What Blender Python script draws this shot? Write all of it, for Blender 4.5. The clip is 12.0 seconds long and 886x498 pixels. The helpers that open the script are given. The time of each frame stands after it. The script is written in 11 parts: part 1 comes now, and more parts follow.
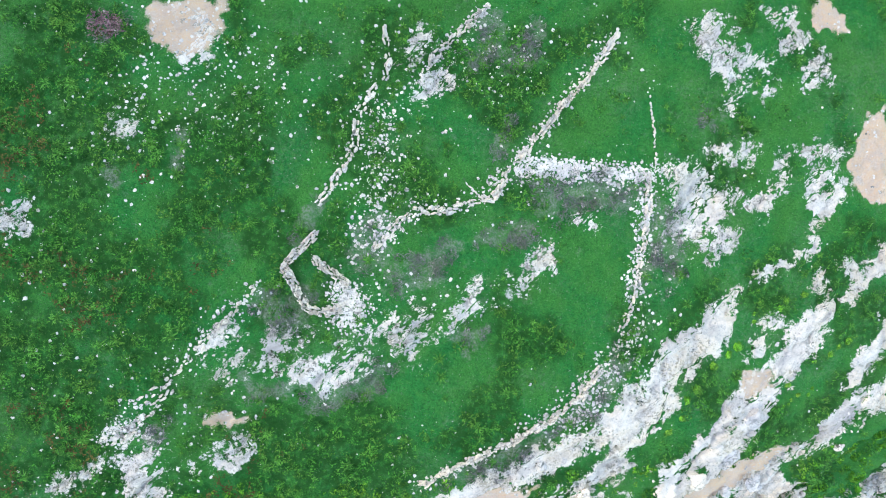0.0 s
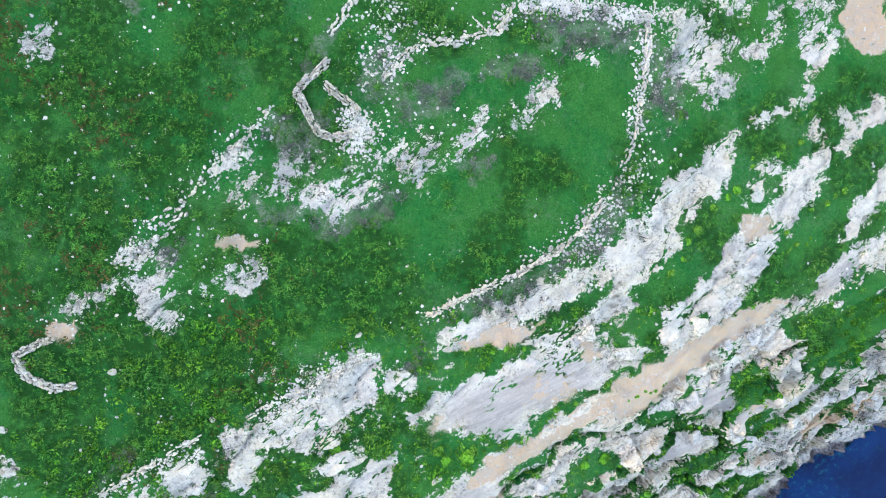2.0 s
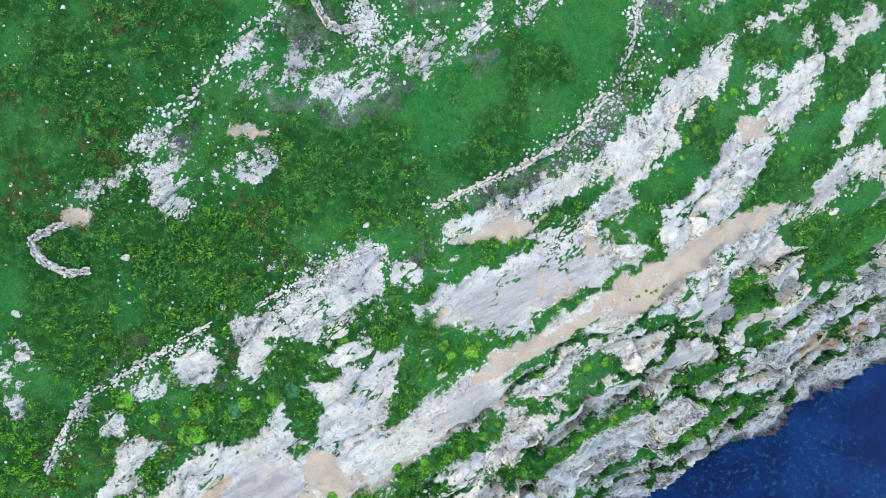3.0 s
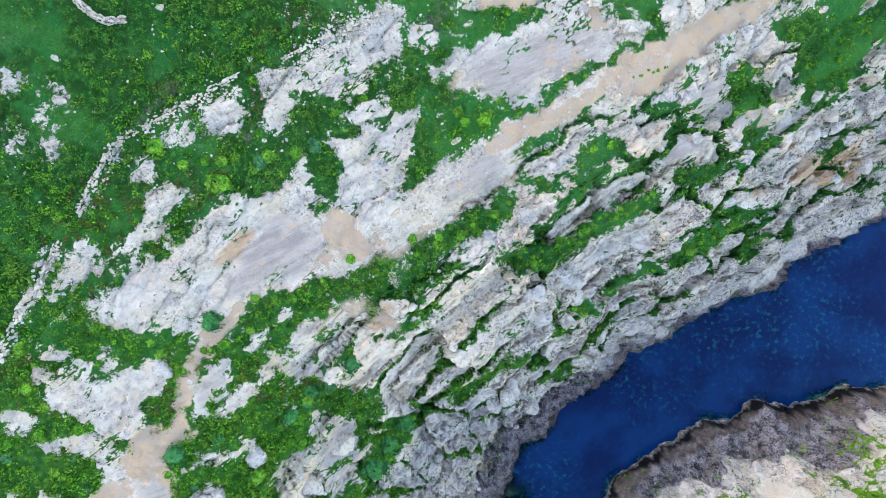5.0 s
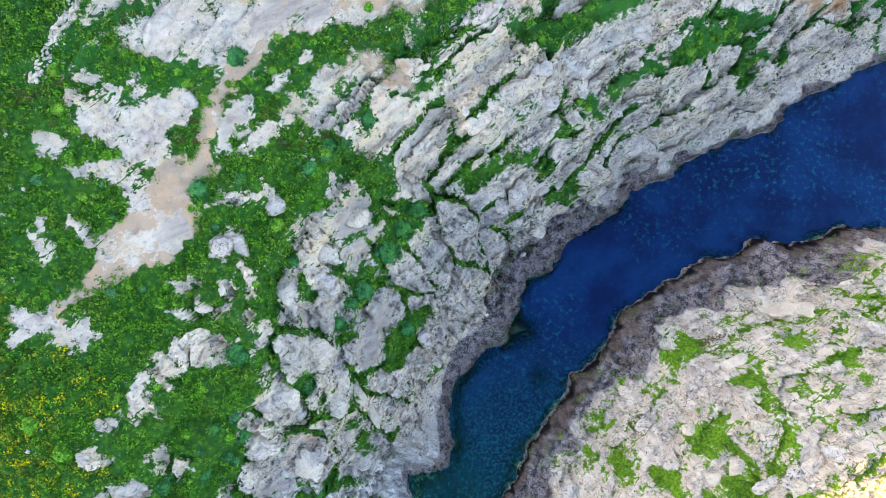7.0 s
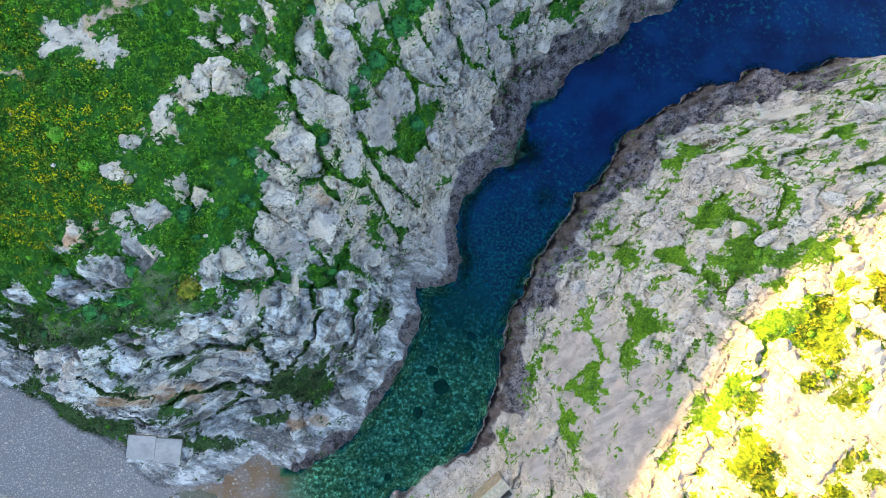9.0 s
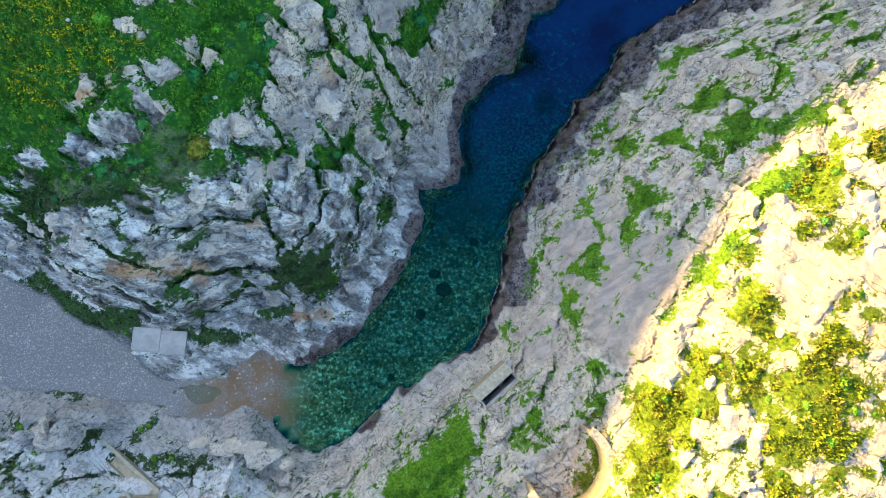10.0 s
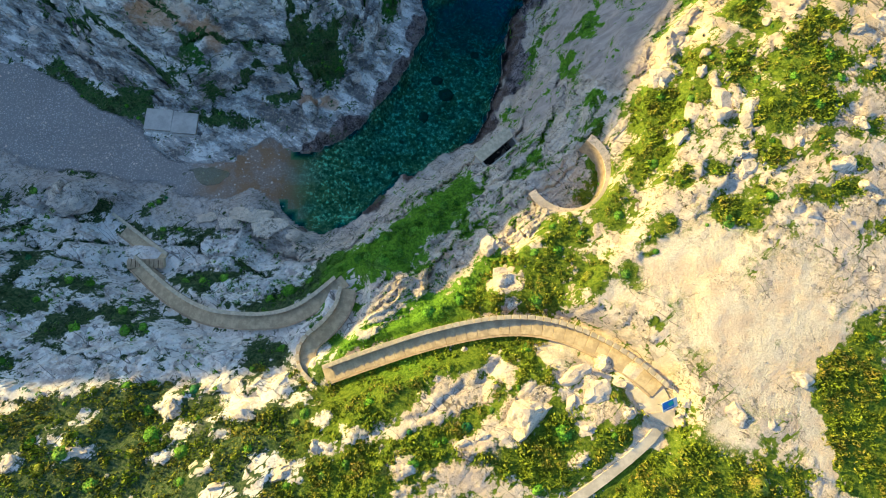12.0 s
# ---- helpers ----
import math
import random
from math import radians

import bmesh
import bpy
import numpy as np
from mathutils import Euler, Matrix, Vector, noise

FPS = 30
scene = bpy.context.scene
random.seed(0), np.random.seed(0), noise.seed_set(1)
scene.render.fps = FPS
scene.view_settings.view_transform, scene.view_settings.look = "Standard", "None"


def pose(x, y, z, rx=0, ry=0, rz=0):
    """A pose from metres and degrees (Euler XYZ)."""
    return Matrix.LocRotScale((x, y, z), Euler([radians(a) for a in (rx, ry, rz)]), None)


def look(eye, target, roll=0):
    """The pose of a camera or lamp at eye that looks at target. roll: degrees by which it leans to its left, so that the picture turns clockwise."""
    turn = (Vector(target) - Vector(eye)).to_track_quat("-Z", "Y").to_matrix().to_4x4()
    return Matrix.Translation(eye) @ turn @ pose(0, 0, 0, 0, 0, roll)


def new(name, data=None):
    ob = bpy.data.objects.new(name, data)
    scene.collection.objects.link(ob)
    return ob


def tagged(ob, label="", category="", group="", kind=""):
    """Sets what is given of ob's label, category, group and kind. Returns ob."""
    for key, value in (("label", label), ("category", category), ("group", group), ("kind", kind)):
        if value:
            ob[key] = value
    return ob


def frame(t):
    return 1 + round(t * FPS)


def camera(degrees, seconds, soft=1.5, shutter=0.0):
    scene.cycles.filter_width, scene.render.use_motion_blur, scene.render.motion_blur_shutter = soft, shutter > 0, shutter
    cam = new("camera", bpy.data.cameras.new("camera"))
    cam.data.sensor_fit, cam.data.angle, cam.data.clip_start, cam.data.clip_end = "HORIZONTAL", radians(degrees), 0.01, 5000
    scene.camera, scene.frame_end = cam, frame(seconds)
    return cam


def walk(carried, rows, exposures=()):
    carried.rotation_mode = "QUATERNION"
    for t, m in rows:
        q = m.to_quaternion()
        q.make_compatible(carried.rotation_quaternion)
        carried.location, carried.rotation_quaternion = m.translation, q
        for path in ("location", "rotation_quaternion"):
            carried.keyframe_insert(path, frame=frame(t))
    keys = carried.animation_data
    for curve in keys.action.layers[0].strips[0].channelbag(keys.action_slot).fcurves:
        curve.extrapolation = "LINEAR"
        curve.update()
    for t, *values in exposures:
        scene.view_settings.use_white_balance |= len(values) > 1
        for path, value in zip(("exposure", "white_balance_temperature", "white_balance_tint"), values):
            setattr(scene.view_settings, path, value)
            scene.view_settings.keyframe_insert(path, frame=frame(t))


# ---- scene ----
cam = camera(85.0, 12.0, soft=1.0)
# seconds, place and turn of the flight, backwards over the plateau and down the gorge
PATH = [
    (0.0, -2.26, 6.49, 69.17, -5.364, -1.854, 0.174),
    (0.5, -2.45, 3.12, 69.62, -4.842, -1.928, -0.028),
    (1.0, -2.71, -0.80, 70.18, -4.265, -2.029, 0.077),
    (1.5, -2.85, -4.96, 70.82, -3.998, -1.989, 0.169),
    (2.0, -3.02, -9.68, 71.57, -3.542, -1.976, 0.195),
    (2.5, -3.28, -14.73, 72.38, -3.152, -2.013, 0.213),
    (3.0, -3.63, -20.18, 73.23, -2.697, -2.082, 0.164),
    (5.0, -5.34, -45.55, 76.22, -0.341, -2.328, 0.112),
    (5.5, -5.80, -52.46, 76.73, 0.173, -2.422, 0.104),
    (6.0, -6.32, -59.60, 77.21, 0.676, -2.543, 0.079),
    (6.5, -6.70, -66.98, 77.63, 1.196, -2.573, 0.062),
    (7.0, -7.04, -74.50, 77.98, 1.658, -2.582, 0.094),
    (9.0, -8.38, -107.40, 78.30, 4.202, -2.668, 0.125),
    (9.5, -8.59, -116.39, 78.15, 4.973, -2.654, 0.068),
    (10.0, -9.18, -125.33, 77.90, 5.597, -2.964, 0.012),
    (10.5, -9.33, -134.67, 77.49, 6.431, -2.967, -0.058),
    (11.0, -9.29, -144.24, 76.88, 7.279, -2.883, -0.066),
    (11.5, -9.31, -154.01, 76.16, 8.126, -2.848, -0.097),
    (12.0, -9.44, -163.28, 75.35, 8.898, -2.897, -0.151),
]
EXPOSURES = [(0.0, 3.36, 7100, 13), (3.0, 3.18, 7000, 14), (5.5, 3.08, 6950, 16), (7.0, 3.05, 7000, 16), (9.5, 2.6, 6400, 8), (11.0, 1.95, 5750, 4), (12.0, 1.5, 5400, 2)]
walk(cam, [(t, pose(x, y, z, rx, ry, rz)) for t, x, y, z, rx, ry, rz in PATH], EXPOSURES)

# ---- light: a low evening sun behind the western hill, and the sky ----
SUN_UP = 14.0
world = bpy.data.worlds.new("sky")
scene.world = world
world.use_nodes = True
sky = world.node_tree.nodes.new("ShaderNodeTexSky")
sky.sky_type, sky.sun_disc = "NISHITA", False
sky.sun_elevation, sky.sun_rotation = radians(SUN_UP), math.atan2(-0.902, 0.431)
world.node_tree.nodes["Background"].inputs["Strength"].default_value = 0.10
world.node_tree.links.new(sky.outputs[0], world.node_tree.nodes["Background"].inputs["Color"])
lamp = bpy.data.lights.new("sun", "SUN")
lamp.energy, lamp.angle, lamp.color = 4.6, radians(0.6), (1.0, 0.625, 0.12)
sun = new("sun", lamp)
sun.matrix_world = look((-902, 431, 1000 * math.tan(radians(SUN_UP))), (0, 0, 0))

# ---- materials ----
class Nodes:
    """A small writer of node materials."""

    def __init__(self, name):
        self.mat = bpy.data.materials.new(name)
        self.mat.use_nodes = True
        self.tree = self.mat.node_tree
        self.bsdf = self.tree.nodes["Principled BSDF"]
        self.place = self.tree.nodes.new("ShaderNodeNewGeometry").outputs["Position"]

    def put(self, socket, value):
        if isinstance(value, bpy.types.NodeSocket):
            self.tree.links.new(value, socket)
        elif isinstance(value, tuple) and len(value) == 3 and socket.type == "RGBA":
            socket.default_value = (*value, 1)
        else:
            socket.default_value = value

    def noise(self, size, detail=4.0, rough=0.55, stretch=None):
        node = self.tree.nodes.new("ShaderNodeTexNoise")
        node.inputs["Scale"].default_value = 1 / size
        node.inputs["Detail"].default_value, node.inputs["Roughness"].default_value = detail, rough
        where = self.place
        if stretch:
            turn = self.tree.nodes.new("ShaderNodeMapping")
            turn.vector_type = "TEXTURE"
            turn.inputs["Rotation"].default_value = (0, 0, radians(stretch[0]))
            turn.inputs["Scale"].default_value = stretch[1]
            self.put(turn.inputs["Vector"], self.place)
            where = turn.outputs[0]
        self.put(node.inputs["Vector"], where)
        return node.outputs["Fac"]

    def cells(self, size, feature="F1"):
        node = self.tree.nodes.new("ShaderNodeTexVoronoi")
        node.feature = feature
        node.inputs["Scale"].default_value = 1 / size
        self.put(node.inputs["Vector"], self.place)
        return node.outputs["Distance"]

    def ramp(self, value, low, high, a=0.0, b=1.0):
        node = self.tree.nodes.new("ShaderNodeMapRange")
        node.interpolation_type = "SMOOTHSTEP"
        for key, v in (("Value", value), ("From Min", low), ("From Max", high), ("To Min", a), ("To Max", b)):
            self.put(node.inputs[key], v)
        return node.outputs[0]

    def maths(self, kind, a, b=0.0):
        node = self.tree.nodes.new("ShaderNodeMath")
        node.operation = kind
        self.put(node.inputs[0], a), self.put(node.inputs[1], b)
        return node.outputs[0]

    def mix(self, fac, a, b):
        node = self.tree.nodes.new("ShaderNodeMix")
        node.data_type = "RGBA"
        self.put(node.inputs[0], fac), self.put(node.inputs[6], a), self.put(node.inputs[7], b)
        return node.outputs[2]

    def attribute(self, name):
        node = self.tree.nodes.new("ShaderNodeAttribute")
        node.attribute_name = name
        return node.outputs["Fac"]

    def chance(self, island=False):
        if island:
            return self.tree.nodes.new("ShaderNodeNewGeometry").outputs["Random Per Island"]
        return self.tree.nodes.new("ShaderNodeObjectInfo").outputs["Random"]

    def finish(self, colour, rough=0.9, height=None, deep=0.05, strength=0.6, gloss=0.25):
        self.put(self.bsdf.inputs["Base Color"], colour)
        self.put(self.bsdf.inputs["Roughness"], rough)
        self.put(self.bsdf.inputs["Specular IOR Level"], gloss)
        if height is not None:
            node = self.tree.nodes.new("ShaderNodeBump")
            node.inputs["Distance"].default_value, node.inputs["Strength"].default_value = deep, strength
            self.put(node.inputs["Height"], height)
            self.put(self.bsdf.inputs["Normal"], node.outputs[0])
        return self.mat


def limestone(n, pale=(0.75, 0.625, 0.515), grey=(0.47, 0.41, 0.375), stain=(0.64, 0.47, 0.29)):
    """Colour and relief of weathered coralline limestone: pale faces, grey lichen, yellow stains, pits and cracks with
    crevice shade in their colour.
    """
    broad, fine, grit = n.noise(2.8, 6, 0.66), n.noise(0.5, 6, 0.7), n.noise(0.12, 3, 0.7)
    colour = n.mix(n.ramp(broad, 0.43, 0.60), pale, grey)
    colour = n.mix(n.ramp(n.noise(6.5, 5, 0.65), 0.47, 0.58, 0.0, 0.75), colour, n.mix(n.ramp(fine, 0.4, 0.6), stain, (0.74, 0.645, 0.50)))
    streaks = n.noise(1.1, 5, 0.65, (32, (4.5, 1.0, 2.0)))
    colour = n.mix(n.ramp(streaks, 0.52, 0.62, 0.0, 0.7), colour, (0.81, 0.70, 0.59))
    colour = n.mix(n.ramp(streaks, 0.36, 0.48, 0.7, 0.0), colour, (0.33, 0.295, 0.285))
    colour = n.mix(n.ramp(n.noise(1.5, 6, 0.72), 0.52, 0.64, 0.0, 0.7), colour, (0.28, 0.265, 0.26))
    colour = n.mix(n.ramp(n.noise(0.95, 7, 0.72), 0.53, 0.56, 0.0, 0.55), colour, (0.82, 0.725, 0.625))
    colour = n.mix(n.ramp(n.noise(0.6, 7, 0.75), 0.565, 0.59, 0.0, 0.6), colour, (0.22, 0.21, 0.205))
    colour = n.mix(n.ramp(grit, 0.40, 0.62, 0.0, 0.35), colour, (0.82, 0.72, 0.615))
    colour = n.mix(n.ramp(grit, 0.34, 0.46, 0.35, 0.0), colour, (0.26, 0.245, 0.225))
    # dark crust, pits and cracks: stains, plus crevice shade put into the colour
    crust = n.maths("MULTIPLY", n.ramp(fine, 0.35, 0.44, 0.8, 0.0), n.ramp(n.noise(3.3, 3, 0.6), 0.36, 0.54))
    colour = n.mix(crust, colour, (0.12, 0.12, 0.105))
    cluster = n.ramp(n.noise(3.4, 4, 0.6), 0.43, 0.57)
    pits = n.maths("MULTIPLY", cluster, n.maths("MAXIMUM", n.ramp(n.noise(0.42, 3, 0.55), 0.58, 0.61, 0.0, 0.9), n.ramp(n.noise(0.19, 2, 0.5), 0.60, 0.64, 0.0, 0.8)))
    colour = n.mix(pits, colour, (0.085, 0.085, 0.065))
    vein = n.maths("ABSOLUTE", n.maths("SUBTRACT", n.noise(2.1, 4, 0.6, (32, (2.2, 1.0, 1.0))), 0.5))
    cracks = n.maths("MULTIPLY", n.ramp(vein, 0.003, 0.012, 0.75, 0.0), n.ramp(n.noise(4.4, 3, 0.5), 0.44, 0.56, 0.0, 1.0))
    colour = n.mix(cracks, colour, (0.09, 0.095, 0.065))
    bands = n.noise(1.0, 3, 0.6, (0, (8.0, 8.0, 0.45)))
    colour = n.mix(n.ramp(bands, 0.34, 0.44, 0.5, 0.0), colour, (0.24, 0.22, 0.205))
    relief = n.maths("ADD", n.maths("MULTIPLY", fine, 1.0), n.maths("MULTIPLY", grit, 0.3))
    return colour, n.maths("SUBTRACT", relief, n.maths("MULTIPLY", n.maths("MAXIMUM", cracks, pits), 0.5))


def ground_material():
    n = Nodes("land")
    edge = n.noise(1.0, 8, 0.78)
    rock_col, rock_up = limestone(n)
    wave = n.maths("MULTIPLY", n.maths("SUBTRACT", edge, 0.5), 2.9)
    seam = n.maths("ABSOLUTE", n.maths("SUBTRACT", n.noise(2.6, 4, 0.6, (40, (3.0, 1.0, 1.0))), 0.5))
    seam = n.maths("MULTIPLY", n.ramp(seam, 0.004, 0.03, 0.55, 0.0), n.ramp(n.noise(5.0, 3, 0.6), 0.45, 0.58))
    chip = n.maths("ABSOLUTE", n.maths("SUBTRACT", n.noise(1.1, 4, 0.6, (48, (3.5, 1.0, 1.0))), 0.5))
    chip = n.maths("MULTIPLY", n.maths("MULTIPLY", n.ramp(chip, 0.004, 0.03, 0.42, 0.0), n.attribute("field")), n.ramp(n.noise(3.0, 3, 0.6), 0.40, 0.55))
    bare = n.ramp(n.maths("SUBTRACT", n.maths("ADD", n.attribute("rock"), wave), n.maths("ADD", seam, chip)), 0.44, 0.56)
    soil = n.ramp(n.maths("SUBTRACT", n.attribute("soil"), n.maths("MULTIPLY", wave, 0.5)), 0.30, 0.62)
    wet = n.attribute("shore")
    grain = n.noise(0.16, 4, 0.75)
    grass = n.mix(n.ramp(n.noise(5.5, 5, 0.6), 0.36, 0.64), (0.020, 0.200, 0.040), (0.056, 0.235, 0.040))
    grass = n.mix(n.ramp(grain, 0.46, 0.62, 0.0, 0.6), grass, (0.014, 0.075, 0.014))
    grass = n.mix(n.ramp(n.noise(0.55, 4, 0.7), 0.50, 0.66, 0.0, 0.55), grass, (0.070, 0.25, 0.045))
    grass = n.mix(n.ramp(n.noise(1.3, 5, 0.75), 0.58, 0.72, 0.0, 0.35), grass, (0.25, 0.25, 0.19))
    thin = n.maths("MULTIPLY", n.ramp(n.noise(7.0, 4, 0.6), 0.48, 0.62), n.ramp(n.noise(0.3, 5, 0.75), 0.44, 0.62))
    grass = n.mix(n.maths("MULTIPLY", thin, 0.35), grass, (0.17, 0.24, 0.13))
    grass = n.mix(n.maths('MULTIPLY', n.attribute('rank'), n.ramp(n.noise(0.8, 4, 0.65), 0.38, 0.56)), grass, (0.022, 0.092, 0.017))
    grass = n.mix(n.ramp(n.noise(0.07, 2, 0.8), 0.38, 0.58, 0.6, 0.0), grass, (0.010, 0.062, 0.014))
    grass = n.mix(n.ramp(n.noise(0.13, 2, 0.6), 0.66, 0.72, 0.0, 0.55), grass, (0.30, 0.30, 0.22))
    grass = n.mix(n.maths("MULTIPLY", n.attribute("fresh"), n.ramp(n.noise(0.9, 5, 0.7), 0.36, 0.56)), grass, n.mix(n.ramp(n.noise(0.9, 4, 0.7), 0.42, 0.60), (0.026, 0.105, 0.014), (0.090, 0.250, 0.026)))
    deep_turf = n.maths("MAXIMUM", n.attribute("fresh"), n.maths("MULTIPLY", n.attribute("rank"), 0.45))
    # light on the clumps and shade in the gaps are put into the colour
    clump = n.maths("ADD", n.cells(0.62), n.maths("MULTIPLY", n.noise(0.35, 4, 0.7), 0.5))
    grass = n.mix(n.maths("MULTIPLY", deep_turf, n.ramp(clump, 0.55, 0.80, 0.0, 0.75)), grass, (0.018, 0.085, 0.013))
    grass = n.mix(n.maths("MULTIPLY", deep_turf, n.ramp(clump, 0.48, 0.30, 0.0, 0.75)), grass, (0.130, 0.38, 0.032))
    leafage = n.ramp(n.noise(0.35, 4, 0.7), 0.4, 0.6)
    # scrub ground in a shaded and a sunlit colour, the light painted in
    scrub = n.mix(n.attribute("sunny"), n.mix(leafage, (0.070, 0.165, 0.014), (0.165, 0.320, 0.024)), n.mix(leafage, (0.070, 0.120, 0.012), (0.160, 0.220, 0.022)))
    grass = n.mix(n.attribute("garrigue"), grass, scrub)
    # greyer scrub colour standing for the shade in the west
    grass = n.mix(n.attribute("grey_shade"), grass, n.mix(leafage, (0.030, 0.062, 0.024), (0.105, 0.140, 0.062)))
    withered = n.ramp(n.maths("ADD", n.attribute("dry"), n.maths("MULTIPLY", wave, 1.1)), 0.55, 1.15, 0.0, 0.5)
    grass = n.mix(withered, grass, n.mix(n.ramp(grain, 0.4, 0.6), (0.10, 0.14, 0.060), (0.37, 0.325, 0.29)))
    dirt = n.mix(n.ramp(n.noise(1.1, 6, 0.65), 0.4, 0.62), (0.66, 0.42, 0.255), (0.57, 0.40, 0.30))
    dirt = n.mix(n.ramp(grain, 0.35, 0.6, 0.0, 0.4), dirt, (0.64, 0.52, 0.40))
    dirt = n.mix(n.maths('MULTIPLY', n.attribute('garrigue'), n.ramp(n.noise(4.5, 6, 0.65), 0.40, 0.56, 0.55, 1.0)), dirt, n.mix(n.ramp(grain, 0.4, 0.6), (0.62, 0.55, 0.45), (0.78, 0.71, 0.60)))
    dirt = n.mix(n.ramp(n.noise(1.6, 7, 0.75), 0.52, 0.64, 0.0, 0.45), dirt, rock_col)
    eroded = n.mix(n.ramp(n.maths('ADD', n.noise(0.25, 4, 0.75), n.noise(1.3, 5, 0.7)), 0.82, 1.18), (0.045, 0.038, 0.040), (0.40, 0.345, 0.35))
    smoothed = n.mix(n.ramp(n.noise(3.5, 5, 0.65), 0.44, 0.58), (0.82, 0.70, 0.575), (0.78, 0.615, 0.43))
    smoothed = n.mix(n.ramp(n.noise(2.2, 6, 0.7, (35, (2.5, 1.0, 1.0))), 0.50, 0.62, 0.0, 0.75), smoothed, (0.52, 0.41, 0.345))
    smoothed = n.mix(n.attribute("garrigue"), smoothed, n.mix(n.ramp(n.noise(1.8, 7, 0.74), 0.52, 0.57), (0.90, 0.87, 0.84), (0.52, 0.49, 0.48)))
    rock_col = n.mix(n.maths("MULTIPLY", n.attribute("bleached"), n.ramp(n.noise(0.8, 6, 0.7), 0.36, 0.50, 0.1, 0.85)), rock_col, smoothed)
    eroded = n.mix(n.ramp(n.cells(0.34), 0.12, 0.26, 0.85, 0.0), eroded, (0.026, 0.022, 0.021))
    eroded = n.mix(n.ramp(n.noise(2.6, 5, 0.65), 0.52, 0.64, 0.0, 0.5), eroded, (0.19, 0.135, 0.085))
    eroded = n.mix(n.maths("MULTIPLY", n.attribute("brown"), n.ramp(n.noise(0.5, 5, 0.7), 0.35, 0.6, 0.3, 0.8)), eroded, (0.135, 0.088, 0.060))
    rock_col = n.mix(n.maths("MULTIPLY", n.attribute("tan"), n.ramp(n.noise(2.2, 5, 0.65), 0.36, 0.62, 0.3, 0.85)), rock_col, (0.56, 0.455, 0.35))
    slant = n.noise(1.5, 6, 0.68, (-40, (4.5, 1.0, 1.5)))
    rock_col = n.mix(n.maths("MULTIPLY", n.attribute("garrigue"), n.ramp(slant, 0.51, 0.58, 0.0, 0.4)), rock_col, (0.78, 0.70, 0.65))
    rock_col = n.mix(n.maths("MULTIPLY", n.attribute("garrigue"), n.ramp(slant, 0.38, 0.47, 0.5, 0.0)), rock_col, (0.50, 0.41, 0.37))
    split = n.maths("ABSOLUTE", n.maths("SUBTRACT", n.noise(4.2, 3, 0.5, (-40, (4.0, 1.0, 1.0))), 0.5))
    rock_col = n.mix(n.maths("MULTIPLY", n.attribute("garrigue"), n.ramp(split, 0.001, 0.006, 0.8, 0.0)), rock_col, (0.12, 0.105, 0.09))
    # grey weathering, which on the north cliff also paints in deeper shade
    rock_col = n.mix(n.ramp(n.maths("ADD", n.attribute("weathered"), n.maths("MULTIPLY", n.maths("SUBTRACT", n.noise(3.5, 6, 0.7), 0.5), 1.6)), 0.40, 0.78, 0.0, 0.5), rock_col, n.mix(n.ramp(n.noise(0.6, 5, 0.7), 0.40, 0.60), (0.20, 0.19, 0.195), (0.55, 0.515, 0.50)))
    lichen = n.noise(2.4, 7, 0.72, (-25, (2.2, 1.0, 1.0)))
    crusted = n.mix(n.ramp(lichen, 0.445, 0.48), (0.13, 0.133, 0.14), n.mix(n.ramp(lichen, 0.52, 0.555), (0.42, 0.425, 0.43), (0.88, 0.865, 0.84)))
    rock_col = n.mix(n.maths("MULTIPLY", n.attribute("cool"), n.ramp(n.noise(0.5, 6, 0.75), 0.42, 0.50, 0.35, 0.9)), rock_col, crusted)
    sheen = n.mix(n.ramp(n.noise(0.9, 5, 0.65, (25, (6.0, 1.0, 1.0))), 0.38, 0.62), (0.38, 0.315, 0.285), (0.54, 0.455, 0.405))
    rock_col = n.mix(n.maths("MULTIPLY", n.attribute("slab"), n.ramp(n.noise(2.0, 4, 0.6), 0.30, 0.5, 0.55, 0.9)), rock_col, sheen)
    rock_col = n.mix(n.ramp(n.maths('ADD', n.attribute('rust'), n.maths('MULTIPLY', wave, 0.4)), 0.32, 0.85, 0.0, 0.62), rock_col, (0.58, 0.31, 0.14))
    rock_col = n.mix(n.ramp(n.maths("ADD", wet, n.maths("MULTIPLY", wave, 0.4)), 0.35, 0.65), rock_col, eroded)
    # near-black waterline: wet rock plus the undercut's shadow, painted on
    rock_col = n.mix(n.attribute("wet_notch_shade"), rock_col, (0.012, 0.010, 0.011))
    colour = n.mix(bare, n.mix(soil, grass, dirt), rock_col)
    colour = n.mix(n.attribute("pebbles"), colour, n.mix(n.ramp(n.cells(0.30), 0.05, 0.5), n.mix(n.ramp(n.noise(3, 6, 0.65), 0.4, 0.6), (0.66, 0.62, 0.61), (0.55, 0.49, 0.45)), (0.32, 0.30, 0.295)))
    damp = n.maths("MULTIPLY", n.attribute("wet"), n.ramp(n.noise(3.0, 4, 0.6), 0.40, 0.60, 0.5, 0.95))
    colour = n.mix(n.maths("MULTIPLY", damp, n.attribute("pebbles")), colour, (0.33, 0.205, 0.115))
    stony_bed = n.noise(0.6, 3, 0.65)
    colour = n.mix(n.maths("MULTIPLY", n.attribute("seabed"), n.ramp(stony_bed, 0.50, 0.42, 0.0, 0.8)), colour, (0.07, 0.085, 0.06))
    colour = n.mix(n.maths("MULTIPLY", n.attribute("seabed"), n.ramp(stony_bed, 0.56, 0.62, 0.0, 0.8)), colour, (0.85, 0.84, 0.74))
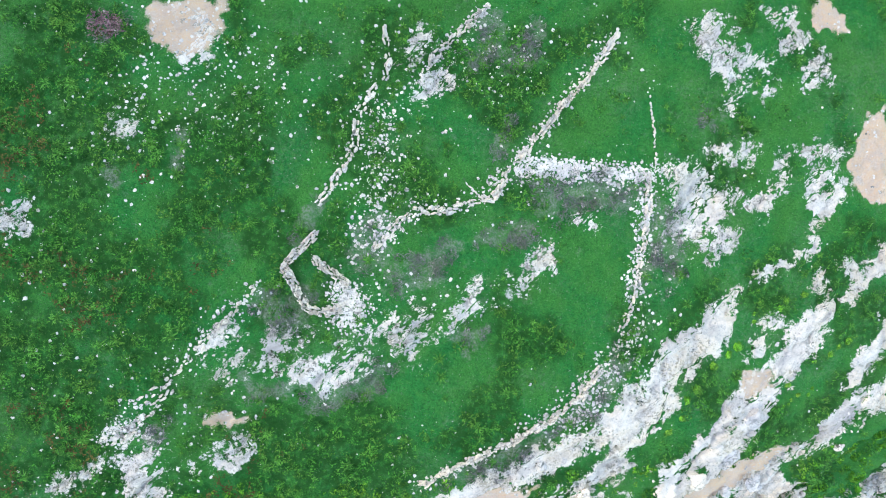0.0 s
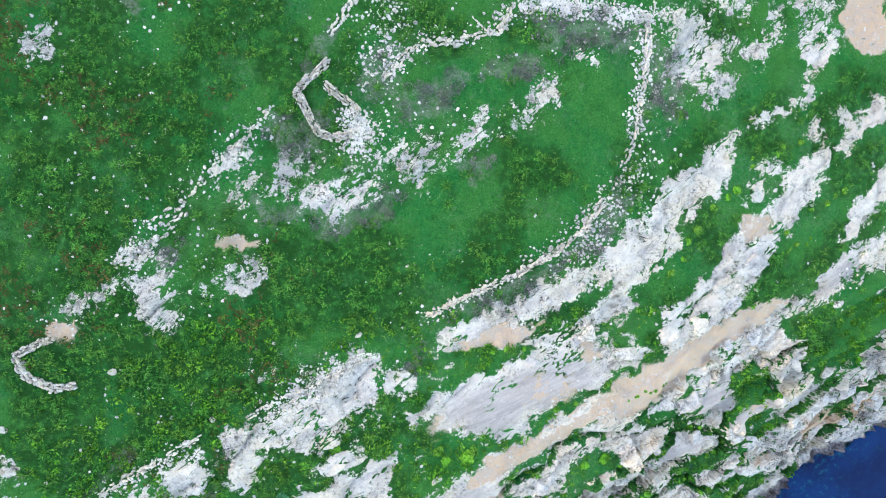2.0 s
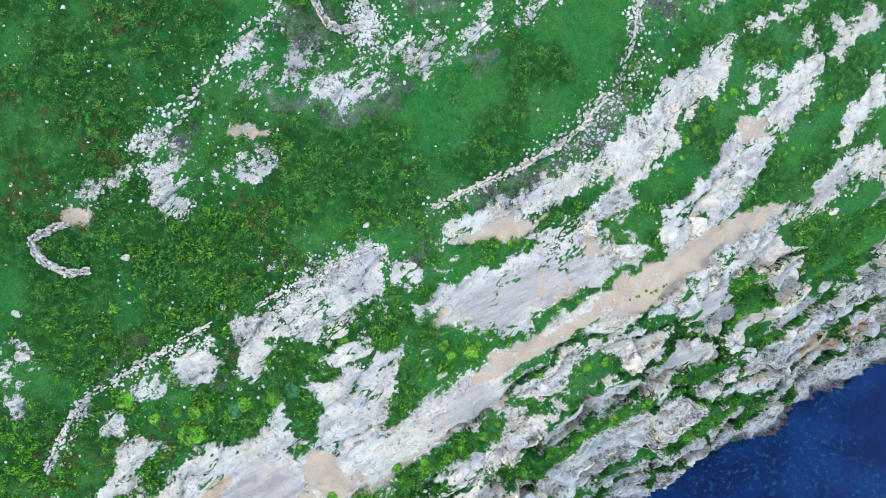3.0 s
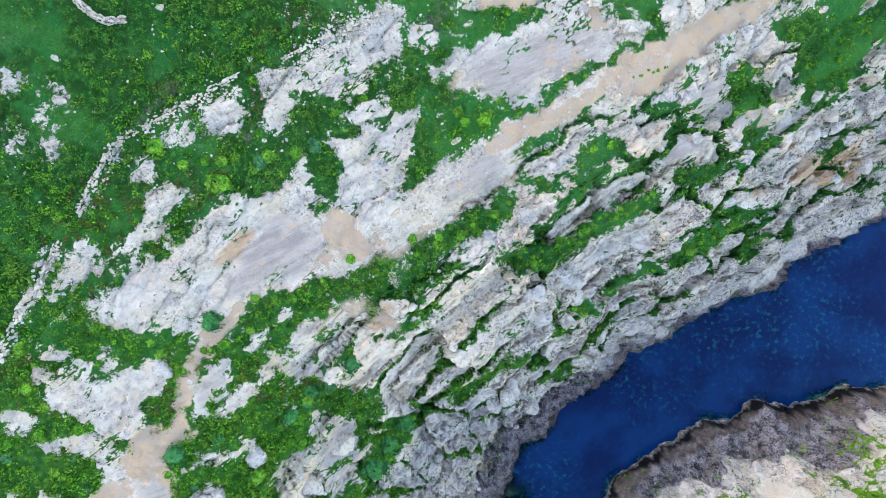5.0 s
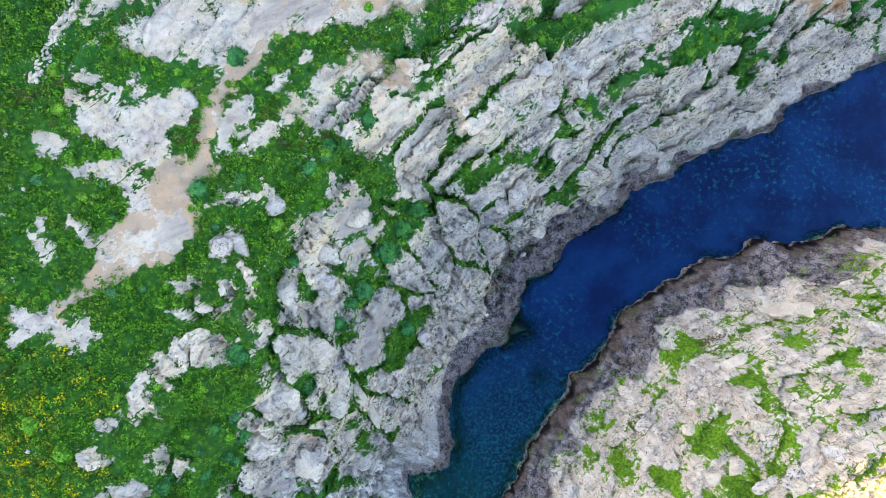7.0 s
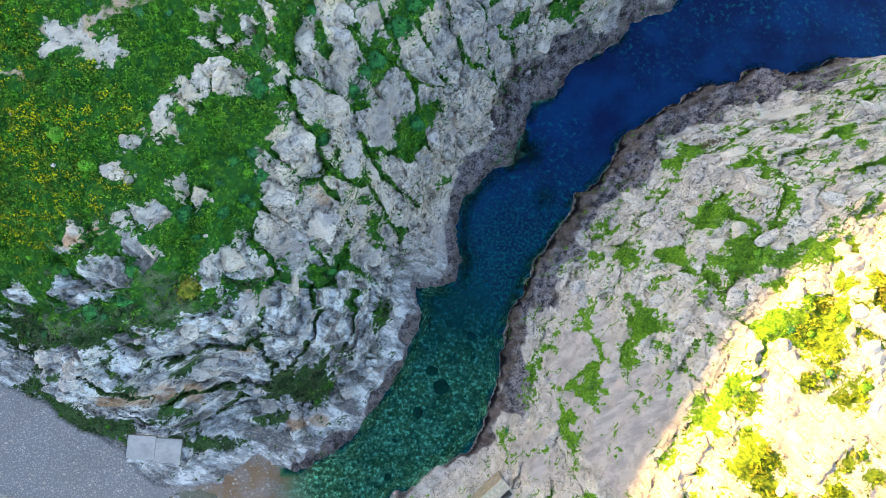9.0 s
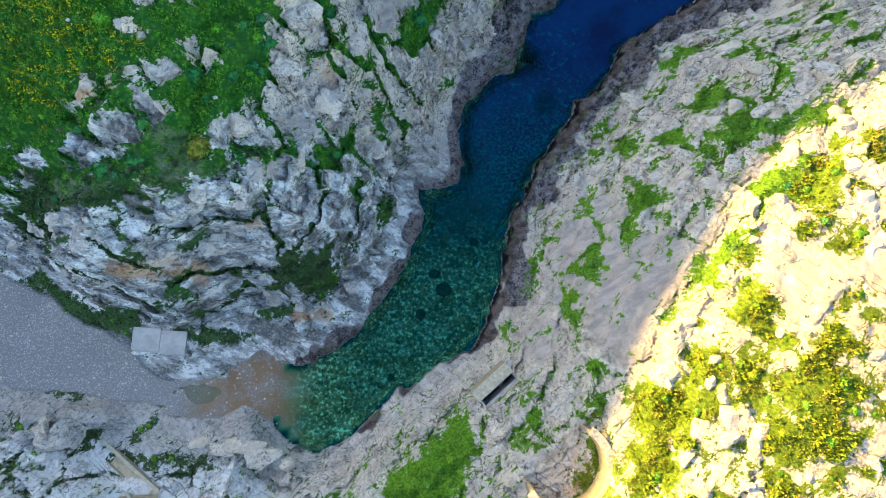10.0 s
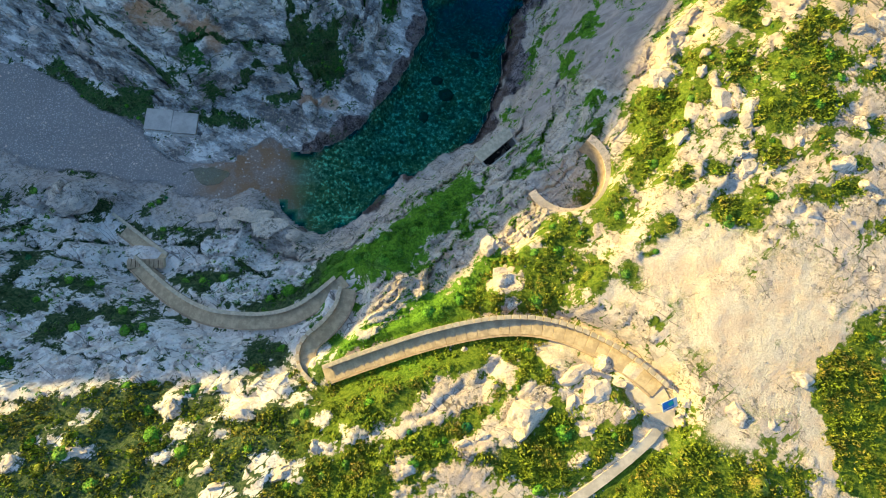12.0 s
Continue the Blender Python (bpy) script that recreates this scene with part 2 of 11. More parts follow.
    weed = n.maths('MULTIPLY', n.attribute('seabed'), n.ramp(n.noise(1.8, 5, 0.7), 0.52, 0.60, 0.0, 0.65))
    colour = n.mix(weed, colour, (0.03, 0.045, 0.03))
    return n.finish(colour, 0.92, n.maths("ADD", rock_up, n.maths("MULTIPLY", grain, 0.5)), 0.2, 0.9, 0.06)


def water_material():
    n = Nodes("sea_water")
    depth = n.attribute("depth")
    teal = n.mix(n.ramp(depth, 0.0, 0.10), (0.97, 0.98, 0.96), n.mix(n.ramp(depth, 0.08, 0.6), (0.50, 0.97, 0.80), (0.17, 0.70, 0.66)))
    body = n.mix(n.ramp(n.noise(9, 4, 0.6), 0.35, 0.65), (0.000, 0.010, 0.060), (0.000, 0.026, 0.112))
    body = n.mix(n.attribute("cove"), body, n.mix(n.ramp(n.noise(5, 4, 0.6), 0.35, 0.65), (0.000, 0.013, 0.040), (0.000, 0.028, 0.066)))
    gravel = n.maths("MULTIPLY", n.attribute("cove"), n.ramp(n.noise(0.5, 3, 0.65), 0.46, 0.62, 0.0, 0.7))
    body = n.mix(gravel, body, (0.000, 0.125, 0.118))
    flecks = n.maths("MULTIPLY", n.ramp(n.noise(0.9, 4, 0.7), 0.52, 0.66, 0.0, 0.8), n.ramp(n.noise(22, 3, 0.5), 0.44, 0.58, 0.1, 1.0))
    body = n.mix(flecks, body, (0.000, 0.100, 0.140))
    n.put(n.bsdf.inputs["Base Color"], body)
    n.bsdf.inputs["Roughness"].default_value = 0.12
    n.bsdf.inputs["Specular IOR Level"].default_value = 0.22
    n.bsdf.inputs["IOR"].default_value = 1.33
    ripples = n.tree.nodes.new("ShaderNodeBump")
    ripples.inputs["Distance"].default_value, ripples.inputs["Strength"].default_value = 0.03, 0.25
    n.put(ripples.inputs["Height"], n.noise(0.9, 3, 0.6))
    n.put(n.bsdf.inputs["Normal"], ripples.outputs[0])
    clear = n.tree.nodes.new("ShaderNodeBsdfTransparent")
    n.put(clear.inputs["Color"], teal)
    blend = n.tree.nodes.new("ShaderNodeMixShader")
    n.put(blend.inputs[0], n.ramp(depth, 0.12, 1.0, 0.03, 0.96))
    n.put(blend.inputs[1], clear.outputs[0]), n.put(blend.inputs[2], n.bsdf.outputs[0])
    n.put(n.tree.nodes["Material Output"].inputs["Surface"], blend.outputs[0])
    return n.mat


LAND, SEA = ground_material(), water_material()
SUN_X, SUN_Y, HILL = -0.902, 0.431, 65.6
TOP_N, APRON, REACH_N, BEND_N = 29, 2.2, 18, 1.15
TOP_S, REACH_S, BEND_S = 26, 13.5, 1.5
HUMPS = [
    (30, -53, 17, 17, 3.1), (-9, -78, 11, 11, -3.0), (-48, -121, 7, 7, 5.5), (29, -94, 17, 17, -2.7), (-29, -133, 17, 17, -2.9), (60, -73, 7, 7, 8.0),
    (4, -137, 11, 11, 2.1), (-53, -155, 11, 11, -2.1), (-24, -90, 7, 7, 2.1), (35, -136, 17, 17, 1.5), (39, -80, 11, 11, -2.2), (-47, -80, 17, 17, -1.7),
    (5, -170, 11, 11, -1.4), (-12, -153, 7, 7, 1.9), (-44, -131, 7, 7, -1.9),
    (-34, -146, 4, 2.8, 3.2), (-29.5, -149, 3, 2, 2.2), (-58, -143, 3.4, 2.4, 3.0), (-65, -143.2, 4, 2.6, 3.0), (-53.6, -143.6, 2.6, 1.6, 1.6), (-39.6, -146.2, 3, 2, 1.6),
]  # x, y, two radii, height
HOLLOWS = [
    (-24, -167, 9, 9, -3.5), (-17, -151, 9, 9, 3.5), (-54, -119, 6, 6, 3.2), (-37, -134, 14, 14, -3.2), (-28, -163, 6, 6, -2.1), (-9, -146, 4, 4, 2.6),
    (29, -60, 6, 6, 3.2), (13, -142, 4, 4, -1.4), (-14, -66, 6, 6, -2.0), (1, -58, 4, 4, 1.6), (-21, -101, 4, 4, 1.7), (-8, -157, 6, 6, -1.7),
    (-19, -157, 6, 6, 1.4), (21, -120, 6, 6, -1.9), (60, -73, 6, 6, 2.7), (-31, -122, 9, 9, -1.5), (26, 4, 14, 14, -1.1), (29, -60, 4, 4, 2.4),
]
# The gorge: its two shores, from the open sea in the east to the valley floor in the west.
SHORE_NORTH = [(1700, 640), (260, 75), (140, -4), (95, -28), (70.4, -40.4), (63.9, -43.7), (59.1, -46.0), (54.3, -48.3), (52.4, -51.1),
               (48.6, -53.4), (44.8, -54.1), (40.1, -56.6), (35.4, -58.9), (30.8, -61.6), (27.3, -62.6), (25.7, -65.7), (20.7, -68.8), (17, -71.1),
               (14.3, -74.6), (12, -76.9), (10.2, -77.3), (8.8, -80.9), (7.5, -84.4), (6.9, -86.7), (4.5, -88.2), (0.7, -90.7), (-2.1, -95.5),
               (-2.6, -99.3), (-2.1, -104), (-2.6, -106.8), (-5.8, -108.2), (-9.3, -107.7), (-8.6, -110.5), (-8.5, -113.2), (-10.3, -116.8),
               (-11.2, -120.4), (-13.4, -124), (-16.5, -127.7), (-19.4, -131.2), (-22, -133.6), (-25.4, -135.6), (-28.4, -136.2), (-30.6, -135.2), (-32.8, -133.9),
               (-34.8, -134.4), (-37.3, -136.6), (-39.8, -138.2), (-43.2, -138.3), (-48.3, -137.5), (-51.4, -135.3), (-53.3, -132.1), (-59.8, -129.7), (-65.2, -125.3), (-73.9, -121.8), (-110, -112), (-170, -100)]
SHORE_SOUTH = [(1700, -420), (260, -95), (140, -82), (95, -74), (69.9, -67.7), (66.3, -68.8), (63.4, -68.1), (58.6, -69.9), (55.8, -71.3),
               (52.5, -71.4), (49.2, -69.8), (46.4, -71.2), (43.6, -73.9), (39.8, -72.9), (37, -74.7), (35.2, -77), (31.5, -78.7), (26, -81.4),
               (24.3, -84.2), (22.3, -87.8), (20.2, -90.6), (17.1, -92.6), (16.6, -95.4), (14.6, -98), (11.6, -102.1), (9.2, -104.9), (8, -108.6),
               (6, -112.3), (5.6, -114.6), (4.6, -118.6), (3.4, -123.1), (2.6, -126.2), (0.9, -131.2), (-1.4, -133.8), (-6.8, -136.8),
               (-9.6, -138.6), (-13, -141.4), (-17.1, -144.5), (-21.4, -147.9), (-24.8, -148.9), (-28.3, -147.8),
               (-31.8, -144.4), (-33.6, -142.7), (-36.2, -142.5), (-38.6, -143.9), (-46.2, -143.4), (-48, -141.7), (-52.2, -141.7), (-57.3, -140.4), (-61.5, -139.8), (-68.1, -139.9), (-72.4, -137.4), (-80, -134), (-110, -124), (-170, -112)]


def grains(x, y, seed):
    """Random values 0 to 1 for whole-number places."""
    n = (x.astype(np.int64) * 374761393 + y.astype(np.int64) * 668265263 + seed * 974634) & 0xFFFFFFFF
    n = ((n ^ (n >> 13)) * 1274126177) & 0xFFFFFFFF
    return ((n ^ (n >> 16)) & 0xFFFF) / 65535.0


def soft_noise(x, y, size, seed):
    """Smooth value noise, -1 to 1."""
    u, v = x / size, y / size
    i, j = np.floor(u), np.floor(v)
    a, b = u - i, v - j
    a, b = a * a * a * (a * (a * 6 - 15) + 10), b * b * b * (b * (b * 6 - 15) + 10)
    low = grains(i, j, seed) * (1 - a) + grains(i + 1, j, seed) * a
    high = grains(i, j + 1, seed) * (1 - a) + grains(i + 1, j + 1, seed) * a
    return 2 * (low * (1 - b) + high * b) - 1


def rough_noise(x, y, size, seed, octaves=4, gain=0.5):
    total, weight = 0.0, 1.0
    for k in range(octaves):
        c, s = math.cos(0.6 + k), math.sin(0.6 + k)
        total = total + weight * soft_noise(c * x - s * y, s * x + c * y, size / 2.07**k, seed + 17 * k)
        weight *= gain
    return total


def blocks(x, y, size, seed):
    """Broken blocks: a random value for each, its slope, and the distance to the nearest joint in block sizes."""
    u, v = x / size, y / size
    i, j = np.floor(u), np.floor(v)
    near, second = np.full(np.shape(x), 9.0), np.full(np.shape(x), 9.0)
    value, tilt = np.zeros(np.shape(x)), np.zeros(np.shape(x))
    for di in (-1, 0, 1):
        for dj in (-1, 0, 1):
            ci, cj = i + di, j + dj
            px, py = ci + 0.1 + 0.8 * grains(ci, cj, seed), cj + 0.1 + 0.8 * grains(ci, cj, seed + 5)
            d = np.hypot(u - px, v - py)
            own = d < near
            second = np.where(own, near, np.minimum(second, d))
            near = np.where(own, d, near)
            value = np.where(own, grains(ci, cj, seed + 9), value)
            lean = (u - px) * (grains(ci, cj, seed + 13) - 0.5) + (v - py) * (grains(ci, cj, seed + 17) - 0.5)
            tilt = np.where(own, lean, tilt)
    return 2 * value - 1, tilt, second - near


def smooth(a, b, v):
    t = np.clip((v - a) / (b - a), 0, 1)
    return t * t * (3 - 2 * t)


def to_line(x, y, line):
    """Distance to a bent line, and the length along it of the nearest point."""
    best, along, gone = np.full(np.shape(x), 1e9), np.zeros(np.shape(x)), 0.0
    for (ax, ay), (bx, by) in zip(line, line[1:]):
        dx, dy = bx - ax, by - ay
        long = math.hypot(dx, dy)
        t = np.clip(((x - ax) * dx + (y - ay) * dy) / long**2, 0, 1)
        d = np.hypot(x - ax - t * dx, y - ay - t * dy)
        along = np.where(d < best, gone + t * long, along)
        best = np.minimum(best, d)
        gone += long
    return best, along


def inside(x, y, line):
    """Whether places lie in a closed outline."""
    odd = np.zeros(np.shape(x), bool)
    for (ax, ay), (bx, by) in zip(line, line[1:] + line[:1]):
        if ay != by:
            odd ^= ((ay > y) != (by > y)) & (x < (bx - ax) * (y - ay) / (by - ay) + ax)
    return odd


def bump(x, y, cx, cy, rx, ry, turn=0.0):
    c, s = math.cos(radians(turn)), math.sin(radians(turn))
    u, v = c * (x - cx) + s * (y - cy), c * (y - cy) - s * (x - cx)
    return np.exp(-((u / rx) ** 2) - (v / ry) ** 2)


STAIR_LOW = [(-56, -147.6, 0.9), (-51, -151, 2.2), (-46.6, -153.9, 3.3)]
STAIR_MID = [(-51, -154.4, 3.0), (-46.8, -157.2, 5.8), (-42.4, -159.9, 8.3), (-38, -162, 10.1), (-34, -162.8, 11.2), (-28, -163, 11.9),
             (-23.5, -161.6, 13.0), (-19, -158, 13.9)]
STAIR_TURN = [(-18.2, -159.1, 14.0), (-18.6, -161.4, 14.6), (-20.2, -163.7, 15.5), (-22.3, -165.4, 16.4), (-22.4, -167.4, 17.3), (-20.6, -168.9, 18.4)]
STAIR_TOP = [(-19.4, -168.8, 18.8), (-14.4, -167, 19.6), (-8.6, -165.1, 20.7), (-2.4, -163.7, 21.6), (2.3, -163.4, 22.1), (6.4, -164.2, 22.9),
             (10.7, -166.3, 24), (13.4, -168.4, 24.8), (15.2, -170.2, 25.3)]
STAIR_LANDING = [(-51.8, -154.5, 3.4), (-46.3, -154.2, 3.4)]
FOOTPATH = [(14.0, -169.4, 25.1), (15.3, -172.3, 25.7), (13.8, -174.6, 26.1), (10.7, -176.9, 26.2), (7.3, -179.2, 26.2), (2.5, -182, 26.1)]
HUT = (1.9, -137.9, 41, 5.0)  # the sunken boathouse: centre, turn, floor
PIT = (8.3, -145.2, 5.0, 17.7)  # the round walled terrace: centre, radius, floor


def along_height(x, y, line):
    """Distance to a line of places with heights, and the height at its nearest point."""
    best, high = np.full(np.shape(x), 1e9), np.zeros(np.shape(x))
    for (ax, ay, az), (bx, by, bz) in zip(line, line[1:]):
        dx, dy = bx - ax, by - ay
        t = np.clip(((x - ax) * dx + (y - ay) * dy) / (dx * dx + dy * dy), 0, 1)
        d = np.hypot(x - ax - t * dx, y - ay - t * dy)
        high = np.where(d < best, az + t * (bz - az), high)
        best = np.minimum(best, d)
    return best, high


def cut_paths(x, y, h):
    """Beds for the built stairway and the round terrace."""
    for line in (STAIR_LOW, STAIR_MID, STAIR_TURN, STAIR_TOP, STAIR_LANDING, FOOTPATH):
        d, z = along_height(x, y, line)
        near = smooth(3.4, 1.5, d)
        h = h + (np.clip(z - 0.25 - h, -6, 1.2 + 5 * smooth(2.6, 1.4, d)) * near)
    hx, hy, turn, z = HUT
    c, s = math.cos(radians(turn)), math.sin(radians(turn))
    u, v = c * (x - hx) + s * (y - hy), c * (y - hy) - s * (x - hx)
    h = np.where((abs(u) < 2.95) & (v > -1.55) & (v < 1.2), np.minimum(h, z), h)
    cx, cy, r, z = PIT
    d = np.hypot(x - cx, y - cy)
    return h + (z - h) * smooth(r + 0.35, r - 0.35, d) * (h > z - 1.5)


def broad_height(x, y):
    """The land without its ledges: the floor of the gorge, the north side and the south side. Also the distances to the shores."""
    sx, sy = x + 0.5 * rough_noise(x, y, 3.4, 301, 3, 0.6), y + 0.5 * rough_noise(x, y, 3.4, 302, 3, 0.6)
    north, _ = to_line(sx, sy, SHORE_NORTH)
    south, _ = to_line(sx, sy, SHORE_SOUTH)
    floor = inside(sx, sy, SHORE_NORTH + SHORE_SOUTH[::-1])
    edge = np.minimum(north, south)
    top_n = TOP_N - 0.012 * np.clip(x, -100, 150) - 0.0030 * np.clip(y + 14, 0, 45) ** 2 - 0.075 * np.clip(x - 12, 0, 110)
    h_n = np.maximum(top_n, 8) * (1 - np.exp(-((np.maximum(north - APRON, 0) / REACH_N) ** BEND_N)))
    h_s = TOP_S * (1 - np.exp(-((np.maximum(south - 0.5, 0) / REACH_S) ** BEND_S)))
    west = smooth(-24, -42, x)
    h_s = h_s * (1 - west) + west * 25 * (1 - np.exp(-((south / 23.0) ** 1.7)))
    h_s = h_s + np.interp(x, (-4, 6, 20, 80), (0, 0.7, 1.5, 2.0)) * smooth(0.1, 0.9, south)
    land = np.where(north < south, h_n, h_s)
    # small departures from the even slopes
    for cx, cy, rx, ry, up in HUMPS + HOLLOWS:
        land = land + up * bump(x, y, cx, cy, rx, ry) * smooth(0, 8 if rx > 5 else 1.6, edge)
    inward = x + 1.5 * rough_noise(x, y, 5, 19, 3)
    bed = -np.minimum(0.3 + edge * (0.5 + 2.2 * smooth(-24, 0, x)), 0.2 + 2.6 * smooth(-31, -14, inward) + 6.2 * smooth(-124, -92, y))
    bed = bed * smooth(-32.5, -28, inward) + (0.12 + 0.05 * np.clip(-32 - inward, 0, 14)) * smooth(-30, -33, inward)
    bed = bed - (0.42 + 0.25 * rough_noise(x, y, 2.5, 66, 2)) * bump(x, y, -44.3, -140.2, 4.0, 1.7, 2) * (x < -34)
    land = np.maximum(land, np.minimum(0.15 + 0.3 * edge, 2.5))
    # the hill in the west, behind which the sun stands
    u, v = x * SUN_X + y * SUN_Y, y * SUN_X - x * SUN_Y
    land = land + HILL * smooth(85, 215, u) * (1 - 0.345 * smooth(102, 196, v) + 0.16 * smooth(88, 55, v) - 0.042 * np.exp(-(((v - 114) / 20) ** 2)) + 0.026 * np.exp(-(((v - 164) / 16) ** 2))) * (0.3 + 0.7 * smooth(0, 60, edge))
    return np.where(floor, bed, land + 0.25), edge, floor, north < south
# Where bare rock, greenery, soil and dry scrub lie: half a width, then a line of places.
ROCK_PLATEAU_A = [
    (1.1, 22.9, 22.2, 24.5, 19.6, 25.7, 17.3), (0.5, 26.2, 20.8, 28.5, 20.4), (0.4, 27.1, 18.3, 28.4, 19.6), (0.7, 32.1, 23.4),
    (1.2, 34.5, 23.8, 36.8, 23), (0.4, 30.2, 21.3, 33.2, 21.8), (0.6, 33.9, 18.5, 35.2, 20.3), (0.4, 39.4, 17.1), (0.4, 31.2, 11, 31.8, 9.5),
    (0.4, 34, 11.1, 37.1, 11.4), (0.4, 33.6, 8.8, 34.8, 4.9), (1, 36, 8.5, 36.6, 6.4), (0.9, 22, 9.2, 23.6, 8.2), (0.5, 25.7, 7.8, 27, 7),
    (0.6, 28.5, 6.9, 30, 7.6), (1.3, 20.5, 6.3, 22.8, 5.3), (0.9, 19.8, 2.5, 24.1, 3.1), (0.5, 24.4, 1.1, 25.9, 0.8),
]
ROCK_PLATEAU_B = [
    (0.4, 17.8, -1.5, 19, -3.2), (0.5, 10.8, 5.2, 12, 5.1), (0.4, 7.8, 6.3, 9, 6.1), (0.5, 7.7, 2.2, 6.8, 0.7), (0.7, 5.5, 0.3, 3.8, -0.8),
    (0.7, 1.8, -2.2, -0.1, -3.2), (0.9, -2.1, -4.1, -4, -4.3), (0.8, -5.5, -4.1, -7.2, -5.3), (0.9, -8.8, -6.2), (0.9, -11, -6.9, -9.8, -8.2),
    (1, -15.6, -5.7, -14.9, -6.6), (0.5, -13.8, -4.9, -12.6, -5.4), (0.6, -8.8, 1.6), (0.4, -2.8, 20.7, -4, 18.7), (0.6, -1.6, 16.7, -3, 15.2),
    (0.4, -5.5, 13.5, -4, 15.2), (0.5, 25.6, 13.4, 26.2, 12.9), (0.4, 24.2, 14.6, 25.3, 13.6), (0.5, 27.3, 11.8, 27.7, 10.8),
]
ROCK_PLATEAU_C = [
    (0.6, -19.8, -11.5), (0.7, -21.2, -15.5, -18, -14.5), (0.7, -26.6, -16.5, -26.1, -18.3), (0.5, -19.6, -4.8, -20.1, -6),
    (0.4, -18.2, -6.3, -19, -7.5), (0.5, -24.2, 20.4), (0.7, -22.2, 19.6, -21.9, 21.9), (0.4, -27.5, 12.9), (0.8, -35.5, 5.7, -36.5, 4.6),
    (0.5, -24.7, 21, -25.3, 20), (0.4, -20.2, 16.9, -22.6, 17.4), (0.3, -30.9, 16.1, -30.4, 16.5), (0.3, -28.2, 13.5), (0.3, -5.5, 9.9, -5, 8),
    (0.4, -5.9, 8), (0.5, -7.8, 5.6, -8.8, 4.6), (0.4, -5, 19.7, -3.3, 21), (0.6, 5.1, 20.9, 4.3, 19.1), (0.4, 3.4, 23.5), (0.5, 15.3, 23.8),
    (0.3, 30.6, 16.1),
]
ROCK_PLATEAU_D = [
    (0.5, 11.5, 20, 10.4, 21), (0.7, 2.1, 18.8, 3.4, 20.9), (0.3, 17.7, 8.1, 18.4, 5.6),
]
ROCK_SLOPE_A = [
    (0.5, 34.3, 2.4, 31.2, 0.5, 28.9, -0.2), (1.1, 27.1, -1, 25.3, -3.9), (1.6, 24.3, -4.9, 22.3, -7.5), (1.5, 20.3, -9.4, 18.5, -12.1),
    (1, 16.1, -14.4, 13.5, -16.1), (0.7, 11.3, -17.3, 5.2, -19.7), (0.6, 41.4, 2.1, 38.2, -2), (0.6, 36.4, -3.3, 33.6, -5.2),
    (0.6, 31.5, -6.2, 28.7, -8), (1, 32.4, -7.7, 30.4, -10.6), (1.1, 28.9, -12.3, 26.4, -14.7), (1.1, 24.4, -16.5, 21.4, -20.9),
    (0.7, 42.2, -6.6, 39.1, -10), (0.5, 37.5, -11.7, 35.3, -13.4), (1.4, 42.5, -12.1, 40.1, -15.8), (0.6, 14.8, -10.7, 12.2, -12.7),
    (0.5, 16.3, -7.6, 14.2, -10.7), (0.6, 16, -19.6, 19.8, -16.8),
]
ROCK_SLOPE_B = [
    (1.8, -9.2, -23.9, -11.2, -25.9), (1.5, -13.3, -27.2, -15.8, -28.5), (0.9, -17.9, -29, -19.9, -30), (1.1, -19.4, -31.3, -19.8, -33.5),
    (1, -24.2, -32.2, -24.3, -33.9), (0.5, -29.2, -34.9, -26.5, -34.1), (0.6, -0.9, -20.3, 3.9, -19.2, 7.6, -18.2), (1.8, 6.6, -26.1, 9.6, -24.2),
    (1.6, 3.1, -28.9, 5.8, -28.1), (0.5, -2.7, -27.8, 1.3, -25.7, 10, -21.2), (1.8, -8.6, -39, -7.2, -36.2), (1.2, -5.1, -33.3, -6.7, -34.9),
    (0.7, -11.9, -33.8, -11.1, -33.3), (0.7, -13.5, -35.4), (0.8, -14.1, -39.1), (0.8, -16.7, -37, -18.3, -40), (0.8, 11.5, -19.8, 12.5, -21.2),
    (1, 15.9, -23),
]
ROCK_SLOPE_C = [
    (1.4, 20.9, -21.4, 24.4, -19.5), (0.9, 27.3, -24.4, 21.1, -27.9), (0.7, 18.8, -29.6, 13.9, -31.8, 10.5, -34.5), (0.7, 8.8, -36.9, 7.3, -38.1),
    (1.1, 34.8, -24.6, 37.5, -26.2), (1.2, 40.3, -30.6, 46.6, -34.3), (0.6, 24.5, -41.7, 19.4, -44.4), (0.5, 17.5, -37.8, 12.4, -40.7),
    (1, 44.4, -28.1, 45.8, -32.1), (2, -8.6, -36.1, -9.2, -39.2), (1.2, -12, -40.4, -10.9, -42.4), (0.6, -14.3, -38.6),
    (1, -17.6, -40.6, -16.9, -38.1), (0.7, -20.5, -31.7, -20.2, -33.8), (1, -24.8, -33.7, -23.6, -31.9), (0.6, -29.8, -35.2, -27.7, -34.4),
    (0.7, -29.1, -39.9, -32.1, -42.7), (0.9, -22.5, -41.6, -26.4, -43.9),
]
